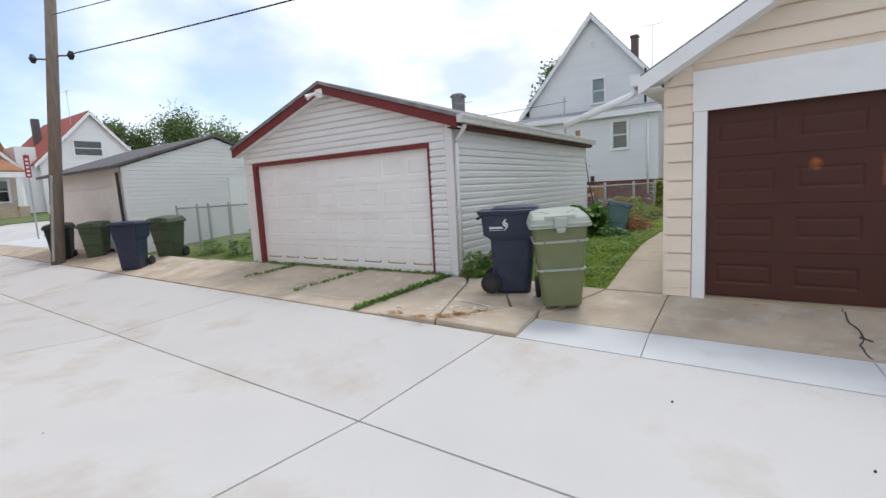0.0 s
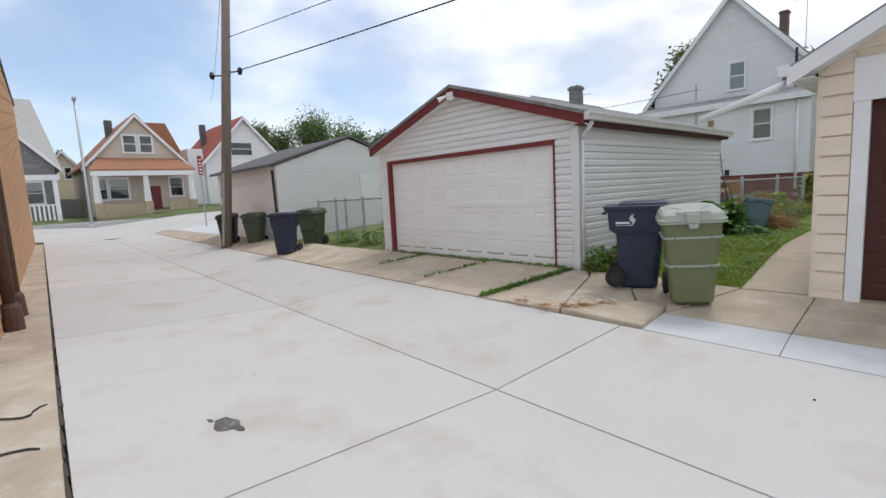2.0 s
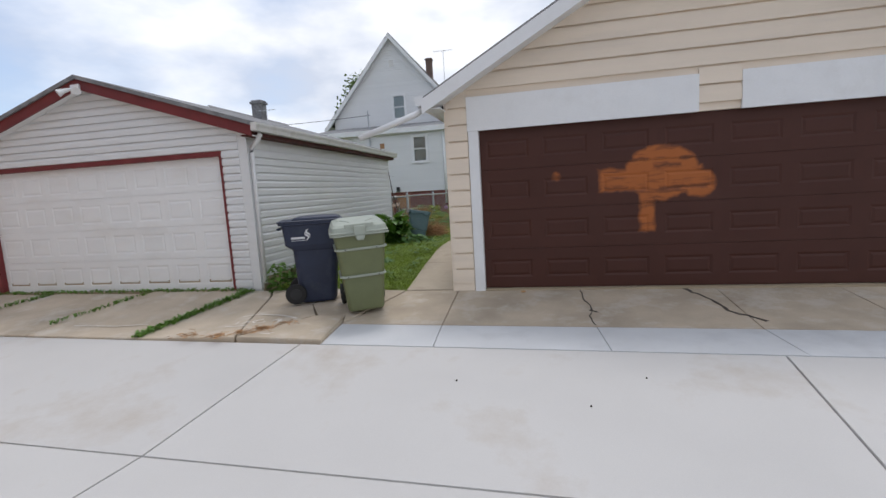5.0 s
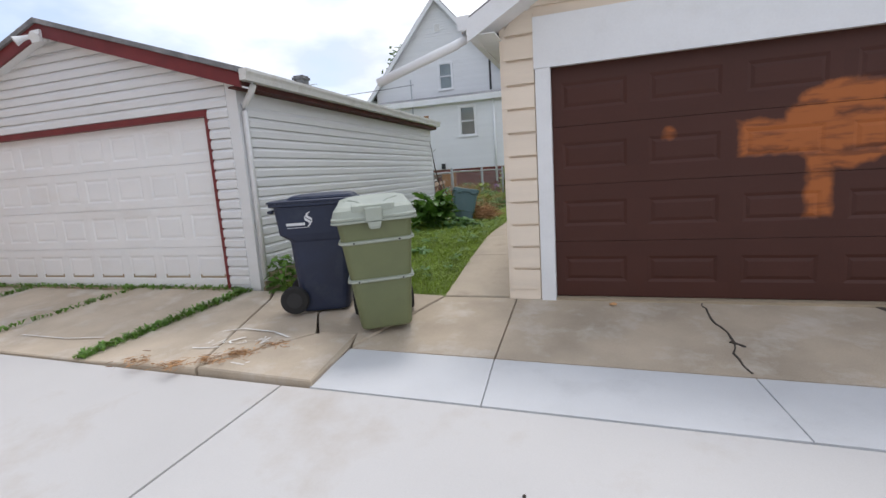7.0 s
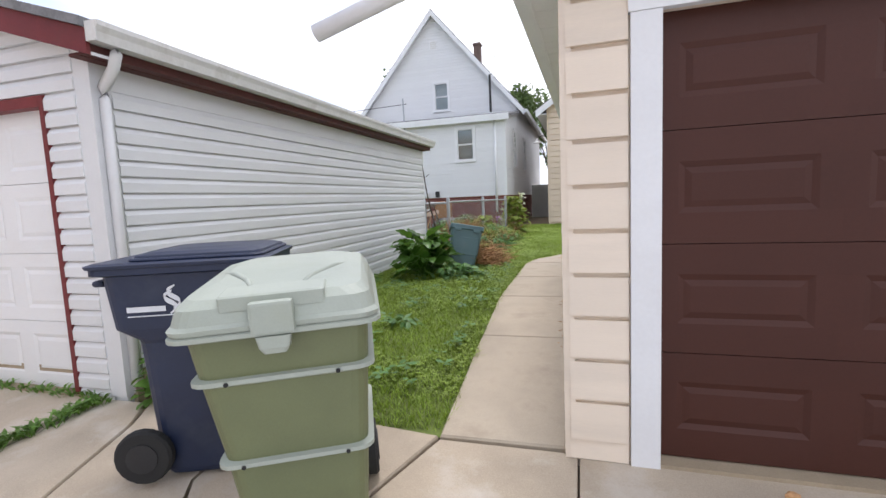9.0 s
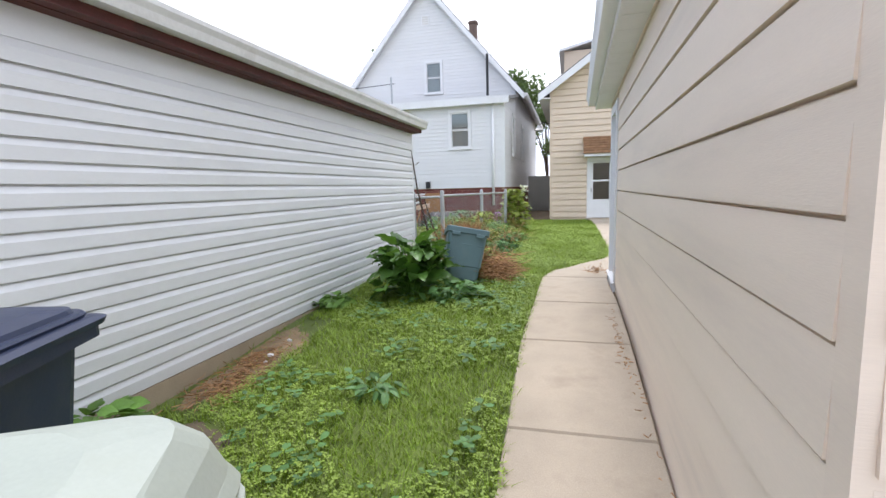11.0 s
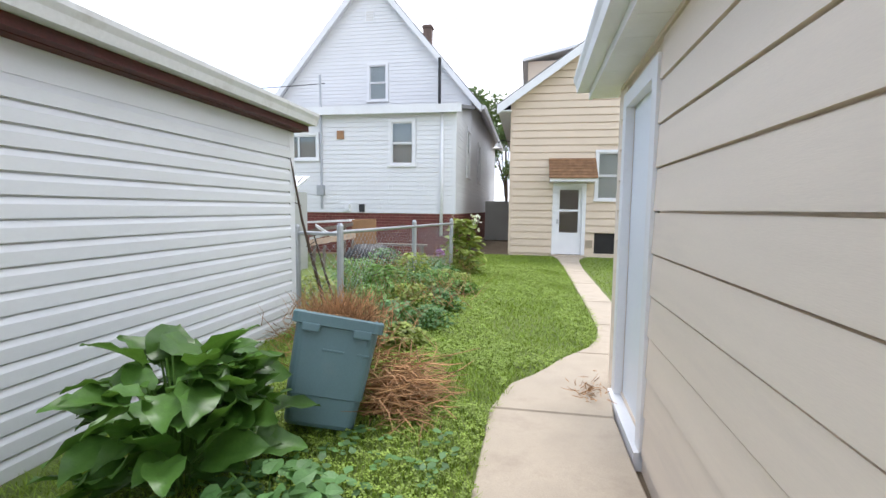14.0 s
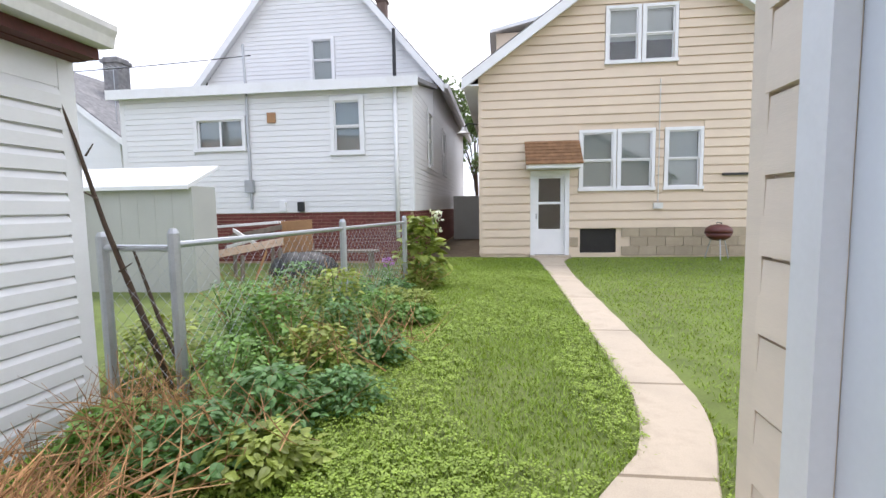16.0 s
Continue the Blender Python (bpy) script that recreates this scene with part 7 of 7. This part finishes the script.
# weed bank along the fence
bank = [(-3.35, 12.35, 0.34, 0.24, WEED), (-2.35, 12.23, 0.32, 0.20, WEED), (-2.2, 13.0, 0.32, 0.22, WEED2), (-2.23, 13.9, 0.32, 0.26, WEED), (-2.2, 15.2, 0.32, 0.25, WEED), (-2.35, 16.2, 0.34, 0.3, WEED), (-2.85, 12.23, 0.42, 0.30, WEED2), (-2.55, 12.7, 0.40, 0.32, WEED2), (-3.05, 12.9, 0.42, 0.45, WEED), (-2.55, 13.4, 0.42, 0.40, WEED2), (-3.1, 13.6, 0.45, 0.60, WEED), (-2.6, 14.1, 0.42, 0.45, WEED),
        (-3.45, 13.9, 0.45, 0.62, WEED), (-2.95, 14.5, 0.45, 0.68, WEED), (-2.5, 14.9, 0.38, 0.38, WEED), (-3.5, 14.9, 0.5, 0.70, WEED), (-3.0, 15.3, 0.45, 0.62, WEED2), (-2.55, 15.7, 0.40, 0.42, WEED), (-3.3, 16.0, 0.5, 0.7, WEED),
        (-2.7, 16.5, 0.42, 0.50, WEED), (-3.2, 17.0, 0.5, 0.65, WEED2), (-2.6, 17.3, 0.42, 0.45, WEED), (-2.75, 18.0, 0.45, 0.5, WEED), (-3.9, 14.3, 0.5, 0.6, WEED), (-4.1, 15.3, 0.55, 0.66, WEED), (-3.95, 13.4, 0.42, 0.45, WEED), (-4.0, 16.4, 0.6, 0.6, WEED), (-3.0, 18.8, 0.5, 0.4, WEED)]
for i, (x, y, rad, h, m) in enumerate(bank):
    x = x - 0.30 if x > -2.75 else x - 0.12
    h *= 0.95 if y < 15.1 else 0.66 if y < 15.8 else 0.48
    m = (m, WEED3, m, WEED2)[i % 4]
    leafy("weed_clump", x, y, rad * 1.1, h, 680, (0.050, 0.062, 0.045)[i % 3], m, "dense leafy weeds along the chain-link fence" if m is WEED else "dense bluish-green weeds along the chain-link fence" if m is WEED2 else "yellowish-green leafy weeds along the chain-link fence", "weeds", 6, narrow=(0.42, 0.34, 0.3)[i % 3])
    if i % 3 == 0:
        stalks("dry_grass", 60, (x + 0.1, y, ground_z(x, y) + 0.5 * h), (0.2, 0.2, 0.08), 0.32, (0.3, 1.4), "dry pale grass stems among the weeds", "dry grass")
hh = leafy("hollyhock", -2.78, 17.55, 0.46, 1.08, 480, 0.15, WEED3, "tall hollyhock with large pale leaves at the fence", "plant", 5)
bm = bmesh.new()
for k in range(46):
    c = Vector((-2.52, 17.52, 1.52)) + Vector(rng.normal(0, 0.05, 3).tolist()) + Vector((0, 0, rng.uniform(-0.2, 0.12)))
    bm.faces.new([bm.verts.new(c + Vector(rng.uniform(-0.04, 0.04, 3).tolist())) for _ in range(4)])
part("bloom", bm, BLOOM, hh, "whitish flower spike")["kind"] = "stuff"
part("flower_stem", tube(bmesh.new(), [(-2.68, 17.55, 0.45), (-2.6, 17.53, 1.1), (-2.52, 17.52, 1.6)], 0.010, 5), WEED, hh)
pf = thing("purple_flower", (-3.02, 16.5, 0.5), "purple flower head on a thin stem", "flower")
part("stem", tube(bmesh.new(), [(-3.02, 16.5, 0.3), (-3.04, 16.48, 0.9)], 0.006, 5), WEED, pf)
bm = bmesh.new()
for k in range(40):
    a, e_ = rng.uniform(0, 6.283), rng.uniform(-0.4, 1.5)
    c = Vector((-3.04 + 0.075 * math.cos(a) * math.cos(e_), 16.48 + 0.075 * math.sin(a) * math.cos(e_), 0.92 + 0.07 * math.sin(e_)))
    q = [c + Vector(rng.uniform(-0.025, 0.025, 3).tolist()) for _ in range(4)]
    bm.faces.new([bm.verts.new(p) for p in q])
part("petals", bm, PURPLE, pf)

# weeds in the apron's joints
wv = []
for (x0, y0), (x1, y1), n_ in (((-4.55, edge(-4.55, 1.97)), (-4.12, 5.82), 330), ((-6.35, edge(-6.35, 2.3)), (-5.92, 5.8), 70), ((-9.2, 5.84), (-4.1, 5.84), 300), ((-8.3, edge(-8.3, 2.6)), (-7.86, 5.8), 60)):
    for k in range(n_):
        t = rng.random()
        wv.append((x0 + (x1 - x0) * t + rng.normal(0, 0.035), y0 + (y1 - y0) * t + rng.normal(0, 0.022)))


def joint_weeds():
    vs, fs = [], []
    for x, y in wv:
        z = 0.01 + 0.19 * max(0, min(1, (y - edge(x, 1.945)) / (5.86 - edge(x, 1.945))))
        for k in range(3):
            a, L, w = rng.uniform(0, 6.283), rng.uniform(0.03, 0.085), rng.uniform(0.006, 0.014)
            dx, dy = math.cos(a), math.sin(a)
            o = len(vs)
            vs += [(x, y, z - 0.01), (x + dx * L * 0.5 - dy * w, y + dy * L * 0.5 + dx * w, z + L * 0.6), (x + dx * L, y + dy * L, z + L * 0.7), (x + dx * L * 0.5 + dy * w, y + dy * L * 0.5 - dx * w, z + L * 0.6)]
            fs.append((o, o + 1, o + 2, o + 3))
    return quick("joint_weeds", vs, fs, WEED, None, "low green weeds growing in the apron joints", "weeds", "stuff")


joint_weeds()


# leaning storage tote full of dry stems
tote = thing("storage_tote", (0, 0, 0), "tall teal-grey plastic tote leaning on the weeds", "tote")
bm = bmesh.new()
loft(bm, [rrect(0.36, 0.36, 0.0, 0.05), rrect(0.38, 0.38, 0.02, 0.05), rrect(0.40, 0.40, 0.16, 0.05), rrect(0.415, 0.415, 0.165, 0.05), rrect(0.46, 0.46, 0.58, 0.05), rrect(0.46, 0.46, 0.585, 0.05), rrect(0.44, 0.44, 0.585, 0.05), rrect(0.38, 0.38, 0.10, 0.05)])
part("body", bm, TOTEP, tote)
bm = loft(bmesh.new(), [rrect(0.465, 0.465, 0.535, 0.05), rrect(0.50, 0.50, 0.54, 0.05), rrect(0.505, 0.505, 0.595, 0.05), rrect(0.49, 0.49, 0.605, 0.05), rrect(0.44, 0.44, 0.60, 0.05), rrect(0.43, 0.43, 0.56, 0.05)], close=False)
part("rim", bm, TOTEP, tote)
for x in (-0.14, 0.14):
    part("rim_clip", rounded(x - 0.05, x + 0.05, -0.262, -0.235, 0.50, 0.545, 0.008), TOTEP, tote)
part("moulded_bar", rounded(-0.06, 0.06, -0.226, -0.205, 0.405, 0.418, 0.004), TOTEP, tote)
part("moulded_bar", rounded(0.13, 0.20, -0.226, -0.205, 0.405, 0.418, 0.004), TOTEP, tote)
tote.matrix_basis = pose(-2.68, 10.60, ground_z(-2.68, 10.60) + 0.02, -13, 11, 18) @ Matrix.Scale(1.05, 4)
stalks("dry_stems", 560, (-2.70, 10.95, 0.95), (0.12, 0.07, 0.03), 0.23, (0.1, 1.5), "bundle of dry brown stems sticking out of the tote", "dry stems")
stalks("dry_stems", 520, (-2.78, 11.2, 0.60), (0.16, 0.18, 0.13), 0.25, (0.0, 1.2), "dry brown weed stems behind the tote", "dry stems")
stalks("dry_stem_pile", 900, (-2.26, 10.95, 0.44), (0.11, 0.16, 0.13), 0.25, (-0.35, 0.45), "heap of dry reddish-brown stems on the grass", "dry stems", (0.002, 0.005))
stalks("dry_stem_pile", 420, (-3.3, 12.4, 0.42), (0.33, 0.25, 0.1), 0.34, (-0.1, 1.1), "dry pale grass before the fence", "dry grass")
stalks("dry_litter", 420, (-3.68, 8.1, ground_z(-3.68, 8.1) - 0.01), (0.08, 0.36, 0.012), 0.14, (-0.15, 0.25), "dry straw litter along the garage footing", "litter")
stalks("dry_litter", 320, (-3.60, 7.60, ground_z(-3.60, 7.60) - 0.01), (0.08, 0.14, 0.012), 0.12, (-0.15, 0.25), "patch of dry straw on the bare soil", "litter")
for x, y, n_ in ((-3.10, 4.12, 90), (-2.95, 4.28, 120), (-2.75, 4.50, 60), (-3.35, 3.97, 90), (-3.75, 4.0, 70)):
    stalks("dry_litter", n_, (x, y, 0.075), (0.07, 0.05, 0.008), 0.06, (-0.1, 0.2), "dry brown stalks caught in the broken slab's crack", "litter")
stalks("dry_leaves", 70, (-1.03, 11.35, 0.46), (0.05, 0.10, 0.03), 0.07, (-0.1, 0.9), "tuft of dry orange-brown leaves by the side door", "litter")
stalks("dry_leaves", 160, (-0.99, 9.0, 0.43), (0.015, 0.95, 0.006), 0.035, (-0.1, 0.3), "dry leaf litter in the joint by the wall", "litter")
# dead branch leaning on the fence gate
br = thing("dead_branch", (-3.78, 13.05, 0.42), "dark dead branch leaning against the garage's corner", "branch")
part("limb", tube(bmesh.new(), [(-3.72, 13.1, 0.40), (-3.83, 12.98, 1.0), (-3.92, 12.84, 1.6), (-3.94, 12.70, 2.1), (-3.96, 12.62, 2.36)], [0.022, 0.020, 0.014, 0.010, 0.006], 8), BARK, br, smooth=True)
part("limb", tube(bmesh.new(), [(-3.55, 13.05, 0.42), (-3.72, 12.98, 1.0), (-3.84, 12.95, 1.45)], [0.014, 0.013, 0.008], 7), BARK, br)
for z, d_ in ((1.3, 0.12), (1.75, -0.1), (2.0, 0.08)):
    part("twig", tube(bmesh.new(), [(-3.90, 12.85 - (z - 1.5) * 0.25, z), (-3.90 + d_, 12.82 - (z - 1.5) * 0.25, z + 0.06)], [0.007, 0.003], 5), BARK, br)
# litter scraps by the footing and on the paving
for i, (x, y, z, s, m) in enumerate(((-3.66, 8.12, 0, 0.030, WHITE), (-3.68, 8.42, 0, 0.022, WHITE), (-3.62, 8.0, 0, 0.016, WHITE), (0.05, 5.70, 0.15, 0.03, STRAW), (-0.45, 3.2, -0.06, 0.009, SEAM), (0.62, 2.85, -0.09, 0.008, SEAM), (1.1, 3.3, -0.05, 0.007, SEAM), (-4.4, 0.6, -0.06, 0.012, SEAM))):
    bm = bmesh.new()
    z = z if i == 3 else ground_z(x, y)
    loft(bm, [[(x + s * f * math.cos(a) * (1 + 0.3 * math.sin(3 * a + i)), y + s * f * 0.8 * math.sin(a), z + zz) for a in np.linspace(0, 6.283, 8)[:-1]] for f, zz in ((1, -0.004), (0.95, 0.008), (0.5, 0.014))])
    solo("litter_scrap" if m is not SEAM else "pebble", bm, m, "white paper scrap on the bare soil" if m is WHITE else "fallen dry leaf on the concrete" if m is STRAW else "dark pebble lying on the alley concrete", "litter" if m is not SEAM else "pebble", "litter")


# ---- trees ----
def tree(x, y, z0, height, radius, count, material, label, leaf=0.5, trunk=0.25):
    e = thing("tree", (x, y, z0), label, "tree", "background trees")
    bm = bmesh.new()
    tube(bm, [(x, y, z0 - 0.3), (x + 0.1, y, z0 + height * 0.35), (x, y + 0.1, z0 + height * 0.75)], [trunk, trunk * 0.75, trunk * 0.3], 8)
    lobes = []
    for k in range(11):
        a, el = rng.uniform(0, 6.283), rng.uniform(-0.2, 1.3)
        c = Vector((x + radius * 0.62 * math.cos(a) * math.cos(el), y + radius * 0.62 * math.sin(a) * math.cos(el), z0 + height * 0.62 + height * 0.30 * math.sin(el)))
        lobes.append((c, radius * rng.uniform(0.28, 0.5)))
        tube(bm, [(x, y, z0 + height * rng.uniform(0.3, 0.5)), tuple((Vector((x, y, z0 + height * 0.5)) + c) / 2), tuple(c)], [trunk * 0.4, trunk * 0.25, trunk * 0.08], 6)
    part("trunk", bm, BARK, e)
    vs, fs = [], []
    for k in range(count):
        c, rr = lobes[k % len(lobes)]
        d = Vector(rng.normal(0, 1, 3).tolist()).normalized() * rr * rng.random() ** 0.4 * rng.uniform(0.7, 1.25)
        p = c + d
        u, v = Vector(rng.normal(0, 1, 3).tolist()).normalized(), Vector(rng.normal(0, 1, 3).tolist()).normalized()
        s = leaf * rng.uniform(0.4, 1.0)
        o = len(vs)
        vs += [tuple(p), tuple(p + u * s * 0.6 + v * s * 0.25), tuple(p + u * s), tuple(p + u * s * 0.5 - v * s * 0.3)]
        fs.append((o, o + 1, o + 2, o + 3))
    quick("crown", vs, fs, material, e, kind="stuff")
    return e


TR = "leafy green tree behind the far roofs"
for x, y, h, rad, m in ((-66, 12, 9.5, 4.5, TREE), (-62, 25, 11.5, 5.5, TREE), (-58, 31, 12.5, 6.0, TREE), (-50, 33, 11.0, 5.0, TREE), (-42, 36, 9.5, 4.5, TREE2), (-36, 34, 8.6, 4.0, TREE2), (-30, 38, 9.0, 4.0, TREE), (-72, 1, 10.5, 5.0, TREE), (-74, -6, 11, 5.0, TREE)):
    tree(x, y, ground_z(x, y), h * 0.80, rad * 0.95, 11000, m, TR, 0.42)
tree(-13.5, 39, 0.4, 11.0, 3.4, 5000, TREE, "dark leafy tree behind the white house", 0.55)
tree(-6.2, 44, 0.4, 10.6, 3.2, 5000, TREE, "dark leafy tree behind the white house", 0.55)
tree(-2.9, 37.5, 0.4, 6.6, 1.9, 4200, TREE, "dark tree seen through the gap between houses", 0.28, 0.12)

# ---- television aerials ----
for x, y, z, h in ((-5.2, 29.5, 8.6, 1.6), (-16.5, 27.5, 6.0, 1.3), (-47.5, 15.8, 10.0, 1.2)):
    e = thing("roof_aerial", (x, y, z), "thin metal television aerial on a mast", "aerial", "aerials")
    part("mast", tube(bmesh.new(), [(x, y, z - 1.6), (x, y, z + h)], 0.018, 5), GALV, e)
    part("boom", tube(bmesh.new(), [(x - 0.6, y, z + h), (x + 0.6, y, z + h)], 0.012, 5), GALV, e)
    for k in range(6):
        xx = x - 0.55 + 0.22 * k
        part("element", tube(bmesh.new(), [(xx, y - 0.35 + 0.03 * k, z + h), (xx, y + 0.35 - 0.03 * k, z + h)], 0.008, 4), GALV, e)

# ---- brickwork, last ----
def brick_faces(x0, y0, x1, y1, z0, z1, d):
    """The five seen faces of one brick on a plan line, proud by d towards +y."""
    return [(x0, y0, z0), (x1, y1, z0), (x1, y1, z1), (x0, y0, z1), (x0, y0 + d, z0), (x1, y1 + d, z0), (x1, y1 + d, z1), (x0, y0 + d, z1)]


BF = [(4, 7, 6, 5), (0, 4, 5, 1), (3, 2, 6, 7), (0, 3, 7, 4), (1, 5, 6, 2)]
cnt, vs, fs = 0, [], []
bl, bhh = 0.215, 0.0765
nrow = int((BH - 0.05) / bhh)
for j in range(nrow):
    x = -30.2 + (0.1075 if j % 2 else 0)
    z = 0.02 + j * bhh
    while x < -6.75:
        a, b = x, x + bl - 0.012
        x += bl
        v = brick_faces(a, wy(a) - 0.012, b, wy(b) - 0.012, z, z + bhh - 0.013, 0.012 + 0.003 * ((j * 7 + int(x * 13)) % 3))
        if -13.4 < a < -10.6 and 1.2 < z < 3.0 and cnt < 300:
            quick("brick", v, BF, BRICK, bb)
            cnt += 1
        else:
            o = len(vs)
            vs += v
            fs += [tuple(i + o for i in f) for f in BF]
quick("brickwork", vs, fs, BRICK, bb, kind="stuff")

vs, fs = [], []
for j in range(15):
    x = hx0 + 0.03 + (0.105 if j % 2 else 0)
    z = 0.36 + j * 0.0755
    while x < hx1 - 0.1:
        a, b = x, min(x + 0.20, hx1 - 0.03)
        x += 0.21
        q = [(a, hy0 + 0.02, z), (b, hy0 + 0.02, z), (b, hy0 + 0.02, z + 0.066), (a, hy0 + 0.02, z + 0.066), (a, hy0 + 0.004, z), (b, hy0 + 0.004, z), (b, hy0 + 0.004, z + 0.066), (a, hy0 + 0.004, z + 0.066)]
        q = [(x_, y_, z_) for x_, y_, z_ in q]
        FF = [(4, 5, 6, 7), (0, 1, 5, 4), (3, 7, 6, 2), (0, 4, 7, 3), (1, 2, 6, 5)]
        if a > -7.2:
            quick("brick", q, FF, REDBRICK, wh)
        else:
            o = len(vs)
            vs += q
            fs += [tuple(i + o for i in f) for f in FF]
quick("brickwork", vs, fs, REDBRICK, wh, kind="stuff")
vs, fs = [], []
for j in range(15):
    y = hy0 + 0.03 + (0.105 if j % 2 else 0)
    z = 0.36 + j * 0.0755
    while y < 32:
        a, b = y, y + 0.20
        y += 0.21
        o = len(vs)
        vs += [(hx1 - 0.02, a, z), (hx1 - 0.02, b, z), (hx1 - 0.02, b, z + 0.066), (hx1 - 0.02, a, z + 0.066), (hx1 - 0.004, a, z), (hx1 - 0.004, b, z), (hx1 - 0.004, b, z + 0.066), (hx1 - 0.004, a, z + 0.066)]
        fs += [tuple(i + o for i in f) for f in ((4, 5, 6, 7), (0, 1, 5, 4), (3, 7, 6, 2), (0, 4, 7, 3), (1, 2, 6, 5))]
quick("brickwork", vs, fs, REDBRICK, wh, kind="stuff")

# ---- chalk strokes on the apron slabs ----
tops = []
for ob in apron.children:
    if ob.name.startswith("slab"):
        n_top = len(ob.data.vertices) // 3
        q = [ob.data.vertices[i].co.copy() for i in range(n_top)]
        for tri in ((0, i, i + 1) for i in range(1, n_top - 1)):
            tops.append([q[i] for i in tri])


def top_z(x, y, other):
    """Height of the apron slab over a plan point."""
    for a, b, c in tops:
        den = (b.y - c.y) * (a.x - c.x) + (c.x - b.x) * (a.y - c.y)
        if abs(den) < 1e-9:
            continue
        u = ((b.y - c.y) * (x - c.x) + (c.x - b.x) * (y - c.y)) / den
        v = ((c.y - a.y) * (x - c.x) + (a.x - c.x) * (y - c.y)) / den
        if u >= 0 and v >= 0 and u + v <= 1:
            return u * a.z + v * b.z + (1 - u - v) * c.z - 0.001
    return other



def stroke(parent, pts, zf, w=0.022):
    vs, fs = [], []
    for i, (x, y) in enumerate(pts):
        a, b = pts[max(0, i - 1)], pts[min(len(pts) - 1, i + 1)]
        d = Vector((b[0] - a[0], b[1] - a[1], 0)).normalized() * w / 2
        z = zf(x, y) + 0.005
        vs += [(x - d.y, y + d.x, z), (x + d.y, y - d.x, z)]
        if i:
            fs.append((2 * i - 2, 2 * i - 1, 2 * i + 1, 2 * i))
    quick("chalk_mark", vs, fs, CHALK, parent)


zs1 = lambda x, y: top_z(x, y, 0.06) + 0.007
q = random.Random(12)
for x, y in ((-2.74, 4.20), (-2.64, 4.25), (-2.54, 4.28), (-2.45, 4.31), (-2.37, 4.36)):
    stroke(apron, [(x - 0.03, y - 0.07), (x + q.uniform(-0.01, 0.03), y + 0.06), (x + 0.05, y - 0.05 + q.uniform(0, 0.06))], zs1, 0.017)
stroke(apron, [(-2.40, 4.33), (-2.32, 4.39), (-2.28, 4.52), (-2.33, 4.50)], zs1, 0.020)
stroke(apron, [(-2.90, 4.12), (-2.76, 4.10)], zs1, 0.015)
for x, y in ((-3.38, 4.42), (-3.28, 4.46), (-3.18, 4.50), (-3.08, 4.50), (-2.98, 4.55), (-2.90, 4.56)):
    pts = [(x + q.uniform(-0.05, 0.05), y + q.uniform(-0.09, 0.09)) for _ in range(4)]
    stroke(apron, pts, zs1, q.uniform(0.012, 0.026))
stroke(apron, [(-3.50, 4.33), (-3.36, 4.33), (-3.22, 4.36)], zs1, 0.022)
stroke(apron, [(-3.56, 4.66), (-3.30, 4.76), (-2.95, 4.74), (-2.72, 4.64)], zs1, 0.022)
stroke(apron, [(-5.9, 4.45), (-5.2, 4.42), (-4.75, 4.48)], zs1, 0.018)
zs3 = lambda x, y: ground_z(x, y) + 0.012
for k in range(9):
    x = -3.2 - 0.75 * k
    stroke(edge_walk, [(x, edge(x, -3.5)), (x - 0.3, edge(x, -3.48)), (x - 0.55, edge(x, -3.52))], zs3, 0.03)
    stroke(edge_walk, [(x - 0.2, edge(x, -3.6)), (x - 0.25, edge(x, -3.38))], zs3, 0.03)
